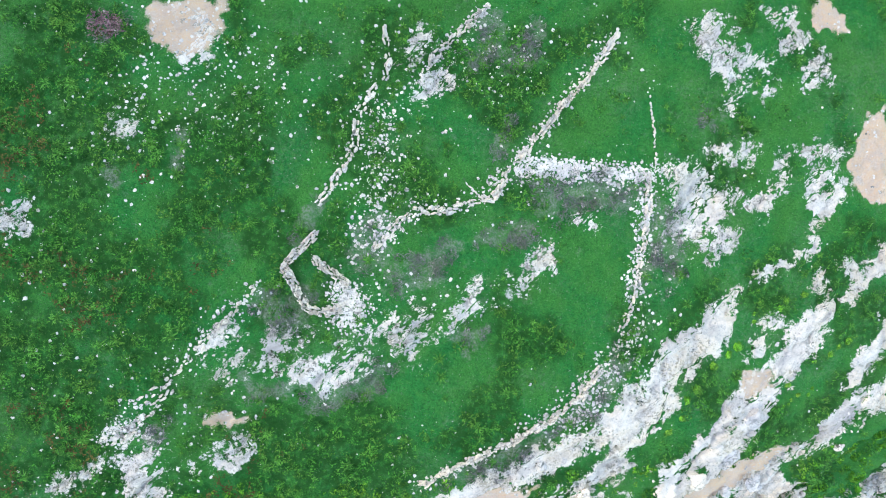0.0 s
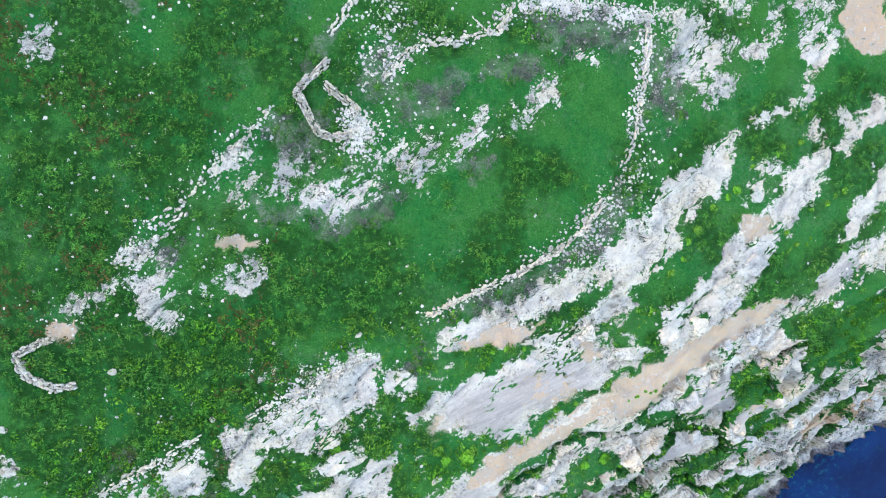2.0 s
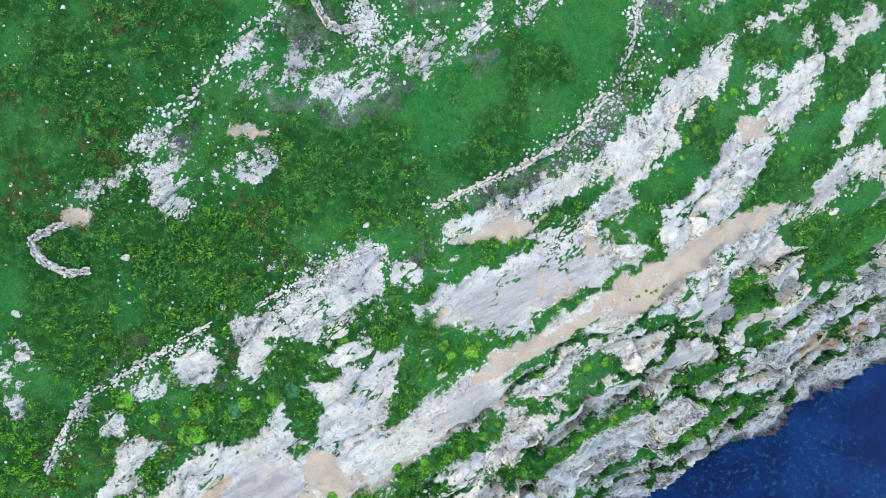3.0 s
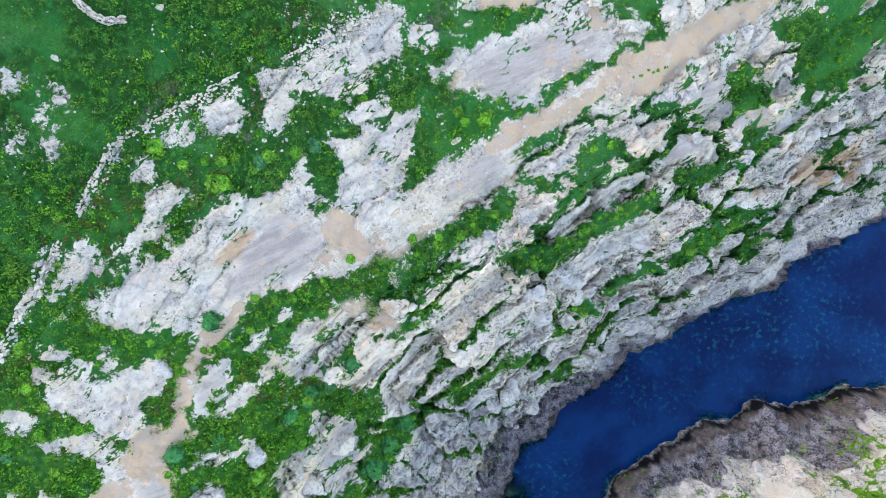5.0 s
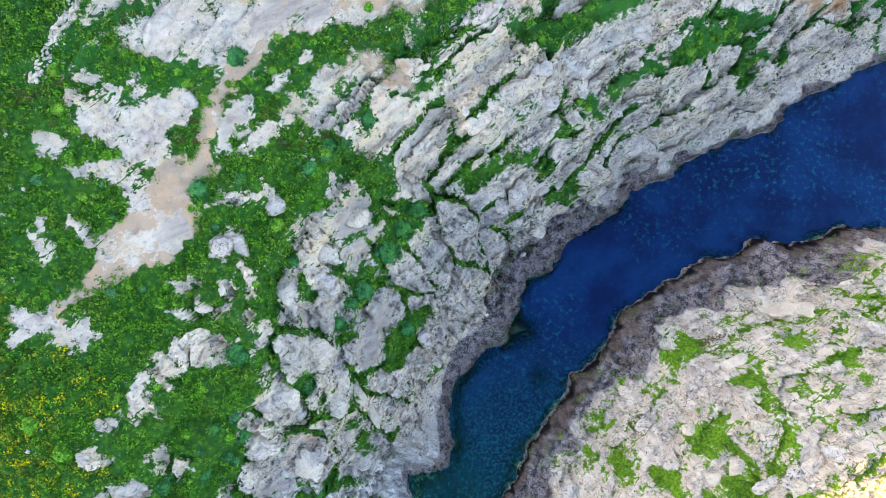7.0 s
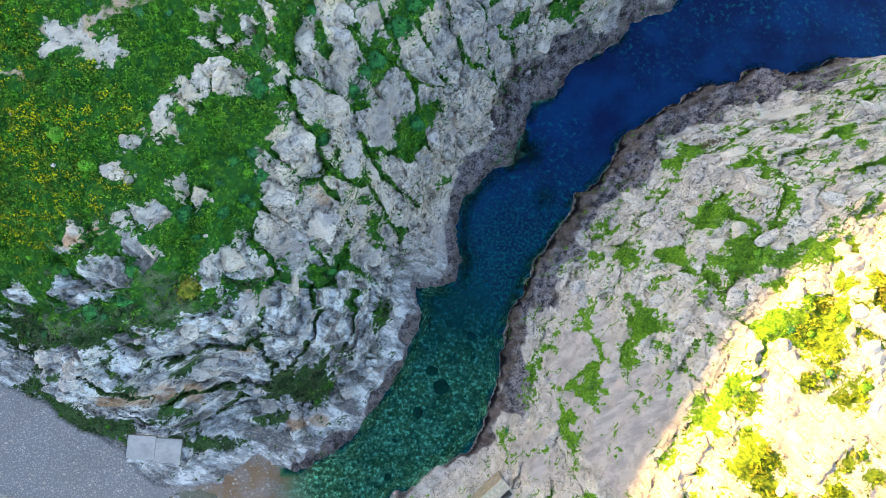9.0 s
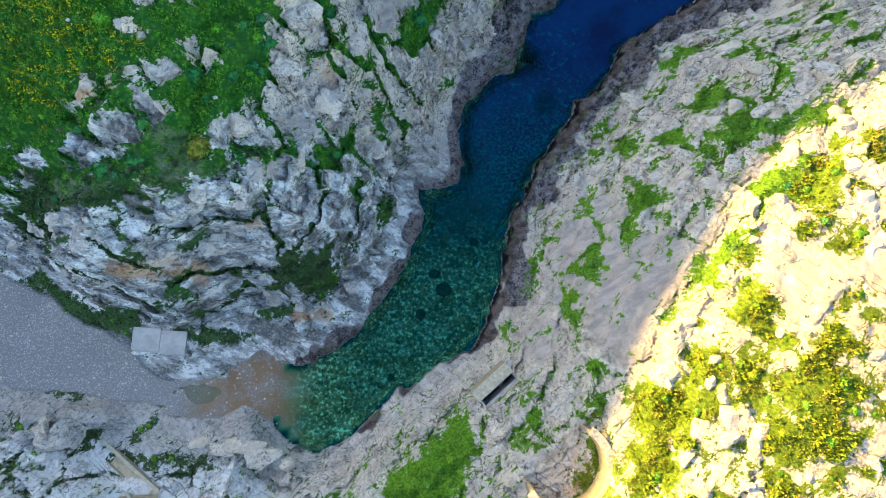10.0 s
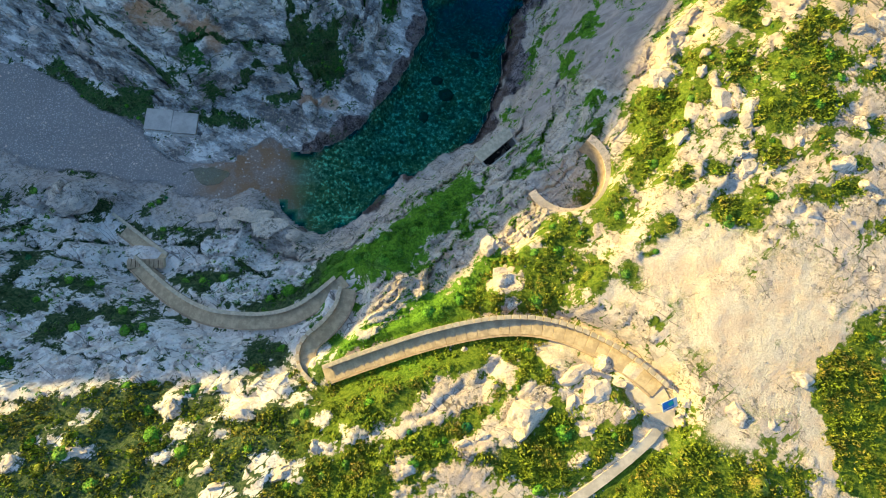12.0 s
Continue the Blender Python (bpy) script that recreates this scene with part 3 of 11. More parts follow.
ROCK_SLOPE_D = [
    (0.9, -30.1, -44.5, -34, -46.5), (0.9, -37.5, -47.2, -40.7, -49.6), (2.1, -18.8, -44.9, -22.7, -46.6), (2.2, -25.9, -48.9, -29.1, -50.4),
    (1.9, -32.3, -51.8, -34.9, -53.1), (0.6, 6.2, -43.4, 1.8, -46.6, -1.9, -49.4), (0.7, 19.6, -37, 14.7, -40.7, 7.7, -44.2),
    (0.5, 15.9, -29.6, 11.7, -32.9), (0.6, 22, -35, 19.3, -37.4), (1.4, -30.8, -56.2, -33.8, -58.7), (1.5, -36.8, -59.8, -39.8, -59.8),
    (1.2, -35.8, -62.1, -32.3, -62.5), (0.7, -39.5, -55.1, -41.8, -57.3), (0.5, -36.4, -56.2), (0.9, -42.1, -64.9, -38.2, -65),
    (1.1, -35.6, -65.9, -35.2, -69.3), (1.4, -34.9, -72.6, -38.6, -75.7), (0.5, -42, -71.4, -41, -72.9),
]
ROCK_SLOPE_E = [
    (0.7, -44.6, -62.2), (0.6, -24.7, -58.1, -27.5, -60.9), (0.5, -19.2, -56.4, -22.6, -60.5), (1.3, -21.7, -61.8, -21.5, -64.5),
    (1.5, -18.2, -72.8, -19.3, -76.2), (1.8, -15.6, -69.6, -14.3, -66.3), (1.2, -22.2, -75.9, -21.5, -78.8), (1.4, -10.9, -80.4, -14.4, -83.5),
    (0.9, -27.4, -71.6), (0.6, -31, -66.1, -28.7, -63.9), (0.8, -29.3, -63.8, -28.6, -62.1), (0.9, -7.8, -75.1, -4.9, -71.5),
    (1.4, 45.8, -27.4, 47.3, -26), (1.1, 41.2, -30.4, 43.8, -32.4), (0.4, 36.7, 0.2, 39, 1.3), (0.3, 40.4, -2, 38.4, -4.2),
    (0.5, 33.7, -6.3, 32.7, -8.5), (0.4, 24, -12.5, 21.9, -15.1), (0.3, 20.7, -5.8, 17.5, -8.3),
]
ROCK_SLOPE_F = [
    (0.2, 17.3, -5.1, 15.1, -7.5), (0.2, 15, -14, 12.3, -15.4), (0.5, 42.9, -9, 41.6, -11.4), (0.4, 37.3, -18.1, 35.3, -20.7),
    (0.5, 31, -17.4, 29.8, -17.8), (0.5, 36.8, -21.5, 33.3, -23.3), (0.7, 46, -20.3, 42.3, -23.4), (0.4, 29.2, -24.5, 31.8, -23.3),
    (0.5, 43.2, -22.5, 42.4, -19.8), (0.7, 48.8, -25.5, 55, -30.1), (1, 44.5, -35.7, 50.5, -33), (0.5, 0.9, -30.8, -0.8, -28.4),
    (0.3, -6.1, -23.9, -6.6, -25.5), (0.4, -18.5, -33.8, -17.6, -36.1), (0.4, 1.3, -24.1, 2.9, -23.6), (0.5, 26.4, -32.1, 29.8, -31),
    (0.6, 36.4, -38.4, 44.9, -36.7),
]
ROCK_SLOPE_G = [
    (1.1, 28.2, -0.8, 25.9, -3.9, 23.1, -6.9, 20.3, -10, 18.3, -13.2), (0.6, 18.3, -13.2, 14.5, -15.6, 10.3, -17.6, 5.2, -19.8),
    (0.5, 41.7, 2.3, 37.4, -2.2, 32.5, -5.7, 28, -8.9), (0.8, 33.7, -6.3, 31, -10.6, 27.2, -14.4, 23.4, -17.6, 19.7, -21.6),
    (0.6, 42.6, -6, 39.1, -10, 35.4, -13.7, 32.9, -17), (0.9, 44.4, -11.6, 40.1, -15.8, 37, -18.9), (0.2, 18.8, -5.7, 15.4, -10.3, 11.7, -14.2),
    (0.2, 16.8, -5.6, 14.2, -9.1), (0.5, -1.4, -20.3, 4.4, -19, 9.8, -16.6, 15.2, -13.9), (1.2, 0.8, -28.5, 5.8, -26.4, 10.6, -23.7, 14.6, -21.5),
]
ROCK_SLOPE_H = [
    (0.6, 33.7, -19.1, 27.2, -22.5, 21.4, -26.6, 16.6, -29.3, 11.1, -33.6, 7.6, -37.8), (0.4, 25.2, -31.4, 32.5, -29.8),
    (0.4, 21.8, -36, 30.1, -33, 39.1, -31.4), (0.4, 16.9, -38.4, 11.8, -41.3, 5.4, -43.3),
    (0.5, 33, -30.8, 22.7, -35, 14.1, -41, 5.6, -44.1, -1.3, -49.1, -5.7, -52.2), (0.5, 41.8, -34.6, 29, -40.3, 18.5, -45.9, 11.6, -50.8, 4.3, -54.9),
    (0.7, 52.7, -36.1, 38.9, -42.1, 27.8, -48.4, 19.2, -53.7, 9.7, -59.5), (0.5, -2.3, -60.2, -4.9, -63.1, -9, -66.6),
]
ROCK_POINT_A = [
    (1.6, -32, -82.2, -33.2, -84.3), (0.9, -30.9, -79.1), (0.6, -29, -77.6), (1, -33.9, -86.7, -35.5, -88.8, -37.3, -91.1),
    (0.4, -33.6, -88.2, -33.7, -90.7), (1, -48.2, -82.3, -45.3, -80.7), (0.7, -42.2, -81.9, -41.4, -81.3), (0.6, -40.6, -92.2), (0.8, -41.5, -95.8),
    (1.3, -23, -76.1, -21.4, -80.8), (1.6, -19.8, -83.8, -18.6, -85.6), (1.1, -22.8, -89.3, -21.8, -91.7), (1.7, -24.8, -95.3, -21.7, -96.7),
    (1.1, -16.8, -90.1, -14, -96.7), (2, -20.9, -100.2, -18.6, -102.6), (1.5, -15.4, -102.6), (0.6, -25.9, -76.7, -26.3, -81.1), (0.8, -32.5, -76.6),
    (0.6, -34.6, -76.6), (2, -11.2, -78.6, -13.4, -83.1),
]
ROCK_POINT_B = [
    (1.3, -9.1, -88.8, -15, -87.7), (1.6, -5.1, -77.2, -2.7, -74.8), (1.1, -48, -103.5, -43.4, -101.1), (0.9, -41, -99.1, -37.9, -99.3),
    (0.8, -39.1, -102.8, -37.5, -105.9), (1.2, -43.2, -106.9, -42.9, -109), (0.6, -36, -95.8, -32.8, -97.3), (0.7, -40.8, -95.7), (0.5, -40.5, -92.2),
    (1.9, -30.4, -104.3, -32, -106.6), (1.4, -27.7, -108.1, -29.2, -110.8), (1.2, -24, -93.6, -25.6, -96), (1.1, -22.6, -86.9, -20.8, -92.4),
    (1, -20, -83.4, -18.6, -87.6), (1.7, -21.1, -99.2, -21.8, -97.5), (1.2, -17.8, -104.7, -19.6, -101.6), (1.1, -16.7, -90.8, -13.1, -98.2),
    (2.1, -50.4, -117.4, -45.9, -121.6), (1.8, -40.9, -114.1, -38.8, -118.2),
]
ROCK_POINT_C = [
    (1.3, -36.5, -113.3, -34.8, -112), (2.7, -31.4, -119.9, -26.1, -118.3), (2.1, -23, -115.2, -17.3, -112.6), (1.8, -36.2, -123.2, -39.8, -122),
    (2.3, -16.8, -120.3, -13.4, -115), (1.4, -19.5, -128.2, -14.3, -123), (2.2, -29.8, -111.9, -22.6, -110.7), (1.9, -58.5, -115.4, -65.2, -119.1),
    (1.3, -36.5, -133.2, -26.4, -130.8), (1.1, -42.4, -135.7, -47.7, -134.9), (1.6, -42.3, -143.4, -39.7, -145.1),
    (1.3, -61.2, -142.1, -58.8, -143.9), (2.4, -31.3, -145.3, -24.4, -146.3),
]
ROCK_LEDGE_A = [
    (2.3, -36.4, -52.5, -29.4, -50.5, -24.3, -46.6), (2.2, -20.2, -44.5, -16.1, -45.1), (1.2, -17.7, -48.2),
    (0.8, -23.8, -41.7, -21.3, -41.5, -17.5, -39.9), (1.6, -12.2, -41.1, -8.6, -37.4, -7.5, -34.3), (1.3, -6.7, -41.9, -4.1, -39.8),
    (0.5, -13.6, -35.9, -13.9, -39.3), (0.7, -30.4, -41.2, -32.1, -43.9), (0.8, -31, -44.2), (1, -38.2, -47.4), (0.6, -39.6, -48.9),
    (0.5, -42.4, -50.4, -40.5, -46), (0.6, -45.5, -56, -44.1, -54.1), (1, -31.8, -57.8, -35.8, -58.5), (0.7, -41.4, -55.6), (0.8, -41.6, -58.1),
    (0.5, -36.3, -56.6), (0.5, -38.7, -57.4), (0.8, -22.4, -55.3), (0.7, -19.7, -52.9), (0.8, -17.5, -54.8),
]
ROCK_LEDGE_B = [
    (1, -15.5, -53.2, -10.8, -53.3), (0.9, -10.7, -50.6, -8.3, -48.9), (1.3, -11.7, -54.5), (0.6, -26.1, -58.1), (0.6, -21, -57.3), (0.6, -6.6, -52),
    (0.6, -5.6, -54.3), (0.8, -29.1, -35), (2, 0, -37.9, -4.1, -40.6), (1.3, 5.9, -43.4, 14.9, -39.9, 20, -36.7), (0.6, 2, -46.3, -1.4, -47.7),
    (1.1, 10.9, -49.1, 17.4, -45, 23.5, -42.2), (1.3, -0.3, -53.9, 7.2, -52.7, 10.3, -51.6), (0.8, 25.4, -34.4), (0.6, 13.9, -31.9, 10.5, -33.7),
    (1.8, 20.4, -51.1, 30.2, -51.4, 35.7, -48.2), (1.7, -35.5, -61, -40.3, -59.9), (0.8, -37.2, -65.6, -40.1, -65.2), (0.8, -36, -68),
]
ROCK_LEDGE_C = [
    (1.4, -37.8, -72.3, -34, -70.8, -31.3, -67.2, -30, -63.7), (0.8, -27.5, -71.7), (0.7, -32.2, -76.9), (1.1, -31.6, -79.9), (0.6, -28.5, -78),
    (1.3, -31.6, -83.7), (0.5, -26.6, -79, -26.1, -75.6), (1.3, -22.3, -78.5, -21, -82.3), (1.3, -19.1, -85.8), (1.1, -19, -73.1),
    (1.4, -14.5, -68.1, -13.5, -69.9), (0.9, -21.4, -63.1), (1, -11.7, -78.7), (1.2, -7.7, -74.9), (1, -8.5, -65, -6.2, -63.5), (1.1, -13.7, -83.4),
    (0.6, -44.3, -62.6), (0.4, -41.8, -71), (0.5, -46.1, -71.6), (0.7, -47.3, -80.6), (0.7, -43.5, -82),
]
ROCK_SOUTH_A = [
    (0.9, -36.8, -171.6, -36, -172.6), (0.6, -31.4, -170.6), (1, -28.2, -171.8, -26, -171.1), (0.6, -30.5, -174.3),
    (1.2, -46.1, -175.9, -43.9, -175.8), (0.7, -51.1, -177.1), (0.9, -36.8, -179.6, -35.1, -179.3), (0.7, -31.5, -177.3),
    (0.8, -26, -177.8, -24.6, -176.9), (0.7, -23.2, -175.9, -20.7, -177.2), (0.6, -19.7, -173.7), (0.7, -18.9, -175.6),
    (0.7, -17, -174.8, -13.2, -174, -9.3, -172.6, -7.4, -170.8), (0.6, -10.8, -177), (0.5, -11.2, -179.1), (1, -28.7, -179.3), (0.6, -18.3, -170.5),
    (2, -52.8, -168.8, -45.3, -167.7), (1.4, -43.4, -168.9, -34, -167.7), (1, -31.9, -166.9), (1.4, -55.2, -159.7, -51.8, -158),
    (1.1, -63.5, -153.3, -58.7, -154.9),
]
ROCK_SOUTH_B = [
    (1.5, -55, -151.1, -46, -152.9), (1, -2.4, -168.5, 0.1, -168), (1.1, 2.6, -171.1, -0.7, -174), (1, 7.3, -167.8, 8.4, -167.2), (1, 10.6, -167.4),
    (1.2, 8.9, -170.4, 8.2, -169.4), (0.7, 6.1, -171.1), (0.5, 11.3, -169.6), (0.6, 11.8, -172.2), (0.5, 7.4, -173.5), (0.5, -5, -175),
    (0.5, -3.1, -174.3), (1.3, -5.4, -177.7, -2.4, -178.8), (0.5, 6.5, -176.4), (1.8, -39, -164.3, -32.7, -163.6), (1, -21.7, -164.3, -16, -163.3),
]
GREEN_EAST_A = [
    (0.8, 10.7, -116.8, 9.2, -122, 7.6, -126.5), (1.7, 15, -121.2), (1.3, 12.6, -126.3, 13, -129.2), (0.7, 19.4, -122.6), (1, 5.3, -129.4),
    (0.7, 6.4, -137.2), (0.7, 13.5, -137.4), (0.7, 6, -140.8), (0.6, 2.9, -140.7), (1.5, -2.7, -142.3, -5.6, -145.5), (1.5, -4.4, -149.6),
    (0.7, 12.6, -142.2, 12.8, -146.6), (1, 16.9, -136.3), (1.3, 19.1, -137.2, 21.8, -137.8), (1.5, 18.2, -140.5, 17.1, -144.6), (1, 20.1, -141.1),
    (1, 17.3, -147.2, 19.1, -147.9), (1.5, 12.6, -150.8, 12.4, -148.7), (1.4, 6.1, -152.8), (1.3, 8.7, -153), (1.4, 17.3, -153.2), (0.5, 21, -152.9),
    (0.8, 22.9, -146.7), (1.7, 24.3, -150.9, 23.4, -151.6),
]
GREEN_EAST_B = [
    (1.4, 27.9, -150.1), (0.5, 30.8, -149.5), (1.4, 26.3, -132.3, 27.8, -136.8), (1, 24.3, -132.7, 22.1, -133.4), (0.6, 22.7, -128.2),
    (0.5, 20, -127.6, 19.1, -129.2), (0.8, 28.3, -126.4, 26.5, -127.7), (0.6, 30.3, -130.1), (0.9, 31, -134, 32.4, -131.7),
    (1.5, 36, -134.5, 32, -136.4), (1.6, 29.5, -139.6, 32.9, -139.8), (1.2, 35.3, -136.8), (0.9, 40.3, -134), (0.7, 38.1, -137.3, 41.3, -136.7),
    (0.5, 35.3, -139.9), (0.8, 39, -127.2), (0.7, 35.3, -128.7), (0.6, 43.1, -129.1), (0.8, 28.6, -143.6, 30, -145.5), (0.7, 33.7, -143.4),
    (0.8, 38.6, -142.6), (1.3, 34.7, -149.4), (0.7, 37, -146.4), (0.6, 34.2, -146),
]
GREEN_EAST_C = [
    (0.8, 39.6, -153.1), (1.4, -4.1, -160.8, -0.9, -157.3, 6, -155.4), (1.5, 4, -160.5), (1.6, 9.1, -158), (1.1, 13, -157.7), (0.7, 15.7, -155.6),
    (0.4, 14.8, -163.2), (0.3, 16.4, -161.4), (1.4, -2.7, -166.9, 3.7, -165.4), (1.1, -6, -167.4), (0.7, 1.1, -169.6), (0.9, -1.8, -171.9),
    (1.1, -4.9, -173.6), (0.9, -6.5, -175.3), (2.1, 4.4, -173.7), (1.8, 1.4, -176.8, 2.8, -178.9), (1.1, 10.4, -174.4, 8.8, -176.6),
    (0.6, 13.2, -172.9), (0.4, 8.4, -171.9), (2.7, 15.8, -176.9, 11.1, -179), (3, 19.5, -177.5), (2.5, 23.2, -179.4),
    (3.2, 34.3, -168.5, 34.3, -173, 35.5, -178.6), (2.1, 38, -168.5),
]
GREEN_EAST_D = [
    (1, 36.4, -165, 39.2, -163.1), (0.4, 28.1, -177.7), (1.2, 33.7, -112.7, 36.7, -112.8), (0.9, 35.5, -114.1), (1.3, 42, -113.2),
    (1.3, 36.7, -117.1), (1.4, 39.7, -118.5), (0.8, 42.7, -117.6), (1.1, 27.5, -119.9), (0.6, 29.6, -118.1), (0.9, 28.3, -124.1, 29.4, -126.1),
    (1, 38.1, -125.4), (0.4, 34.5, -115.5), (1, 44.9, -106.2), (0.9, 43.7, -108.9), (1.1, 38.7, -110.7), (0.7, 37.5, -108.8), (0.8, 42.2, -103.2),
    (0.9, 35.3, -106.7), (0.7, 38.1, -102.8), (1.8, 30.1, -89.3, 27.4, -92.3), (1.2, 39.9, -90.5), (1.1, 36.4, -91.6), (1, 44.5, -87.1, 43.6, -87.1),
    (1.2, 48.6, -85.9), (1.2, 48.1, -89.8), (0.6, 56.8, -77.2),
]
GREEN_EAST_E = [
    (0.7, 42.6, -92.1), (1.1, 31.9, -95.9, 30.1, -98.2), (1.7, 33.1, -103.5, 31.2, -104.8), (0.8, 36.3, -104), (1.2, 40.6, -102.7, 38.6, -103.7),
    (1.2, 29, -108.8), (0.8, 21.8, -103.3), (0.8, 25.4, -103.4), (1, 21.1, -98.1), (0.6, 17.7, -102.5), (1.1, 20.4, -108.8),
    (0.6, 10.6, -112.3, 9.2, -116.8), (0.8, 8.2, -120.3, 7.5, -124.5),
]
GREEN_SOUTH_A = [
    (1.6, -16, -154.3, -10.4, -151.2, -5.8, -147.5), (1.3, -23, -157.1, -16.7, -155.2), (0.9, -53.1, -148.4, -47.4, -148.7),
    (1, -60.8, -151.3, -65.5, -150.5), (0.9, -44, -152, -40.4, -150.5), (2.6, -62.4, -157.2, -60, -158.7), (1.3, -62.3, -154.2),
    (1.6, -55.8, -157.5, -53.2, -158.6), (1.1, -58, -160.3), (1.5, -58.3, -164.1, -56.5, -167.5), (1.5, -55.4, -163.2, -51.1, -162.8),
    (1.5, -47.6, -161.7, -42.9, -163.7), (0.9, -46.3, -160.1), (1.6, -42.5, -157.5, -38.2, -157.4, -33.4, -156.6), (0.9, -34.2, -160.3),
    (1.5, -29.7, -160.3), (0.9, -28.9, -154.7), (1.8, -23.5, -157.8, -26.1, -159.8), (2.5, -19.1, -156.6, -14.1, -155.9), (1.9, -12.3, -155),
]
GREEN_SOUTH_B = [
    (0.8, -40, -162.8), (1, -16, -160), (1.4, -28.7, -166, -25.7, -166.4), (1, -27.4, -163.2), (0.6, -33.9, -165.1), (0.6, -39.3, -168.1),
    (0.9, -24.3, -168.1), (0.8, -28.5, -168.9), (1.6, -11.1, -164.6, -8.1, -161.6), (1.2, -44.4, -170.1, -39.2, -170.2),
    (1.6, -35.1, -169.6, -32.3, -170.8), (1.8, -39.5, -172.8, -36.7, -175.2), (1, -45.8, -173.9), (0.6, -47.8, -171.9), (1.1, -49.7, -174.8),
    (2, -48.9, -177.8, -45.4, -177.2), (1.7, -42.4, -179.4, -39.1, -176.6), (1.5, -33.3, -178.3, -35.4, -176.6), (1.2, -30.8, -175.1, -27.7, -173.9),
    (0.8, -33.3, -172.9), (1.2, -27.1, -175.5, -28.4, -176.9), (1, -26.1, -173.9), (1.1, -25, -171.4, -23.1, -172.9),
]
GREEN_SOUTH_C = [
    (1.3, -20.4, -174.3, -22.5, -170.8), (2.1, -17.6, -171.4, -13.4, -170.1, -9.4, -167.9), (1.4, -15.2, -172.3), (1.7, -17, -176.2, -13.1, -176.7),
    (1.6, -18.4, -178.2), (1.2, -22.8, -178.8), (0.9, -10.1, -174), (1.1, -7.8, -175.3, -9.3, -177.3), (1.4, -41.6, -148.2, -47.2, -149.2),
]
GREEN_SLOPE_A = [
    (0.9, 26.6, -6.6, 24.4, -8.7), (0.9, 22.5, -10.7, 21, -14.5), (0.8, 35, -6.4, 32.9, -10.8), (0.5, 28.8, -1.8, 28.2, -4.5),
    (0.7, 33.3, -1.9, 30, -4), (0.7, 38.6, -6.5, 35.1, -8.6), (0.5, 32.1, -13.1, 35.6, -11.5), (0.5, 17.2, -14.1, 15.1, -15.7),
    (1.4, 0.9, -32.6, -2.4, -31.8), (0.8, 9.6, -28.3, 11.5, -27.8), (0.4, 16.9, -27.7, 21.1, -25.9), (0.9, 29.2, -26.8, 31.8, -26.5),
    (1.2, -14.5, -32.4, -11.3, -30.8), (1.4, -25.2, -37.9, -19.2, -38.8), (0.7, 3.4, -21.9, 6.1, -21.4), (0.6, 14.3, -17.7, 12, -18.7),
    (0.6, 11.1, -36, 7.6, -38.4), (0.6, 17.6, -39.8, 13.9, -43),
]
GREEN_SLOPE_B = [
    (0.7, 22.1, -32.2, 17.2, -35.1), (0.5, 28.6, -31, 24.1, -32.8), (0.7, 37.1, -22.8, 38.7, -20.4), (0.6, 34, -33.1, 31.1, -34.2),
    (0.8, 30.7, -40, 26, -42.5), (0.5, -13.6, -38, -13.1, -40.4), (1.5, -1, -31.7, 1.4, -32.6), (1.8, -26.3, -39.5, -22.4, -37.2),
    (1.5, -29.3, -38, -16.4, -35.4), (0.8, -21.2, -51.4, -16.2, -49.9), (0.5, -12.2, -49.6, -9.8, -48.7), (1.2, -1.4, -44.2, -5.7, -46.2),
    (0.8, -8.6, -45.7, -6.9, -46.8), (0.6, 1.8, -42.9, 7.4, -40.3, 10.5, -36.9), (0.6, 12.1, -43.7, 19.4, -40.3, 24, -37.3),
    (0.5, 25.6, -36.5, 33.9, -34.1), (0.6, 4, -49, 8.1, -46.3, 12.7, -44),
]
GREEN_SLOPE_C = [
    (0.7, 18.9, -50, 26.1, -45.3, 31.6, -43.4), (0.6, 33.4, -43.6, 39.7, -41.3), (0.6, 23.9, -33.1, 31.6, -30.1), (0.8, 8.6, -35.4, 13.7, -32.2),
    (0.5, 4.2, -65, 13.2, -62.4), (0.5, 10.8, -63.1, 14, -61.6), (1.1, -14.7, -76.8, -11.9, -71.8), (1, -9.1, -68.3, -6.7, -66.9),
    (1.4, -15, -60.4, -17.4, -62.2), (0.8, -12.5, -58.5), (0.9, -10.2, -62, -13, -65.8), (0.9, -23.1, -59.3, -24.9, -62.8),
    (0.7, -20.6, -59.4, -23.2, -62.3), (1.9, -22.8, -71.4, -20, -67.9), (1.1, -30, -66.8, -31.1, -68.5), (1.2, -26.7, -56.3, -23.5, -54),
    (1.2, -29.4, -58.5, -30.8, -55.7), (1.9, -44.1, -51.8, -43.4, -58.9),
]
GREEN_SLOPE_D = [
    (1.3, -39.1, -63.5, -41.4, -61.1), (1.2, -41.6, -68.1, -39, -68.8), (1, -33, -77.3, -37.7, -77.4), (0.7, 3.3, -59, -0.8, -61.8),
    (0.5, 0.8, -52.2, 8.2, -49.6), (0.6, -7.5, -54.7, -5, -53.5), (0.8, 47.8, -29.4, 46.4, -23.6), (0.5, -13.1, -34.1, -12, -36.8),
]
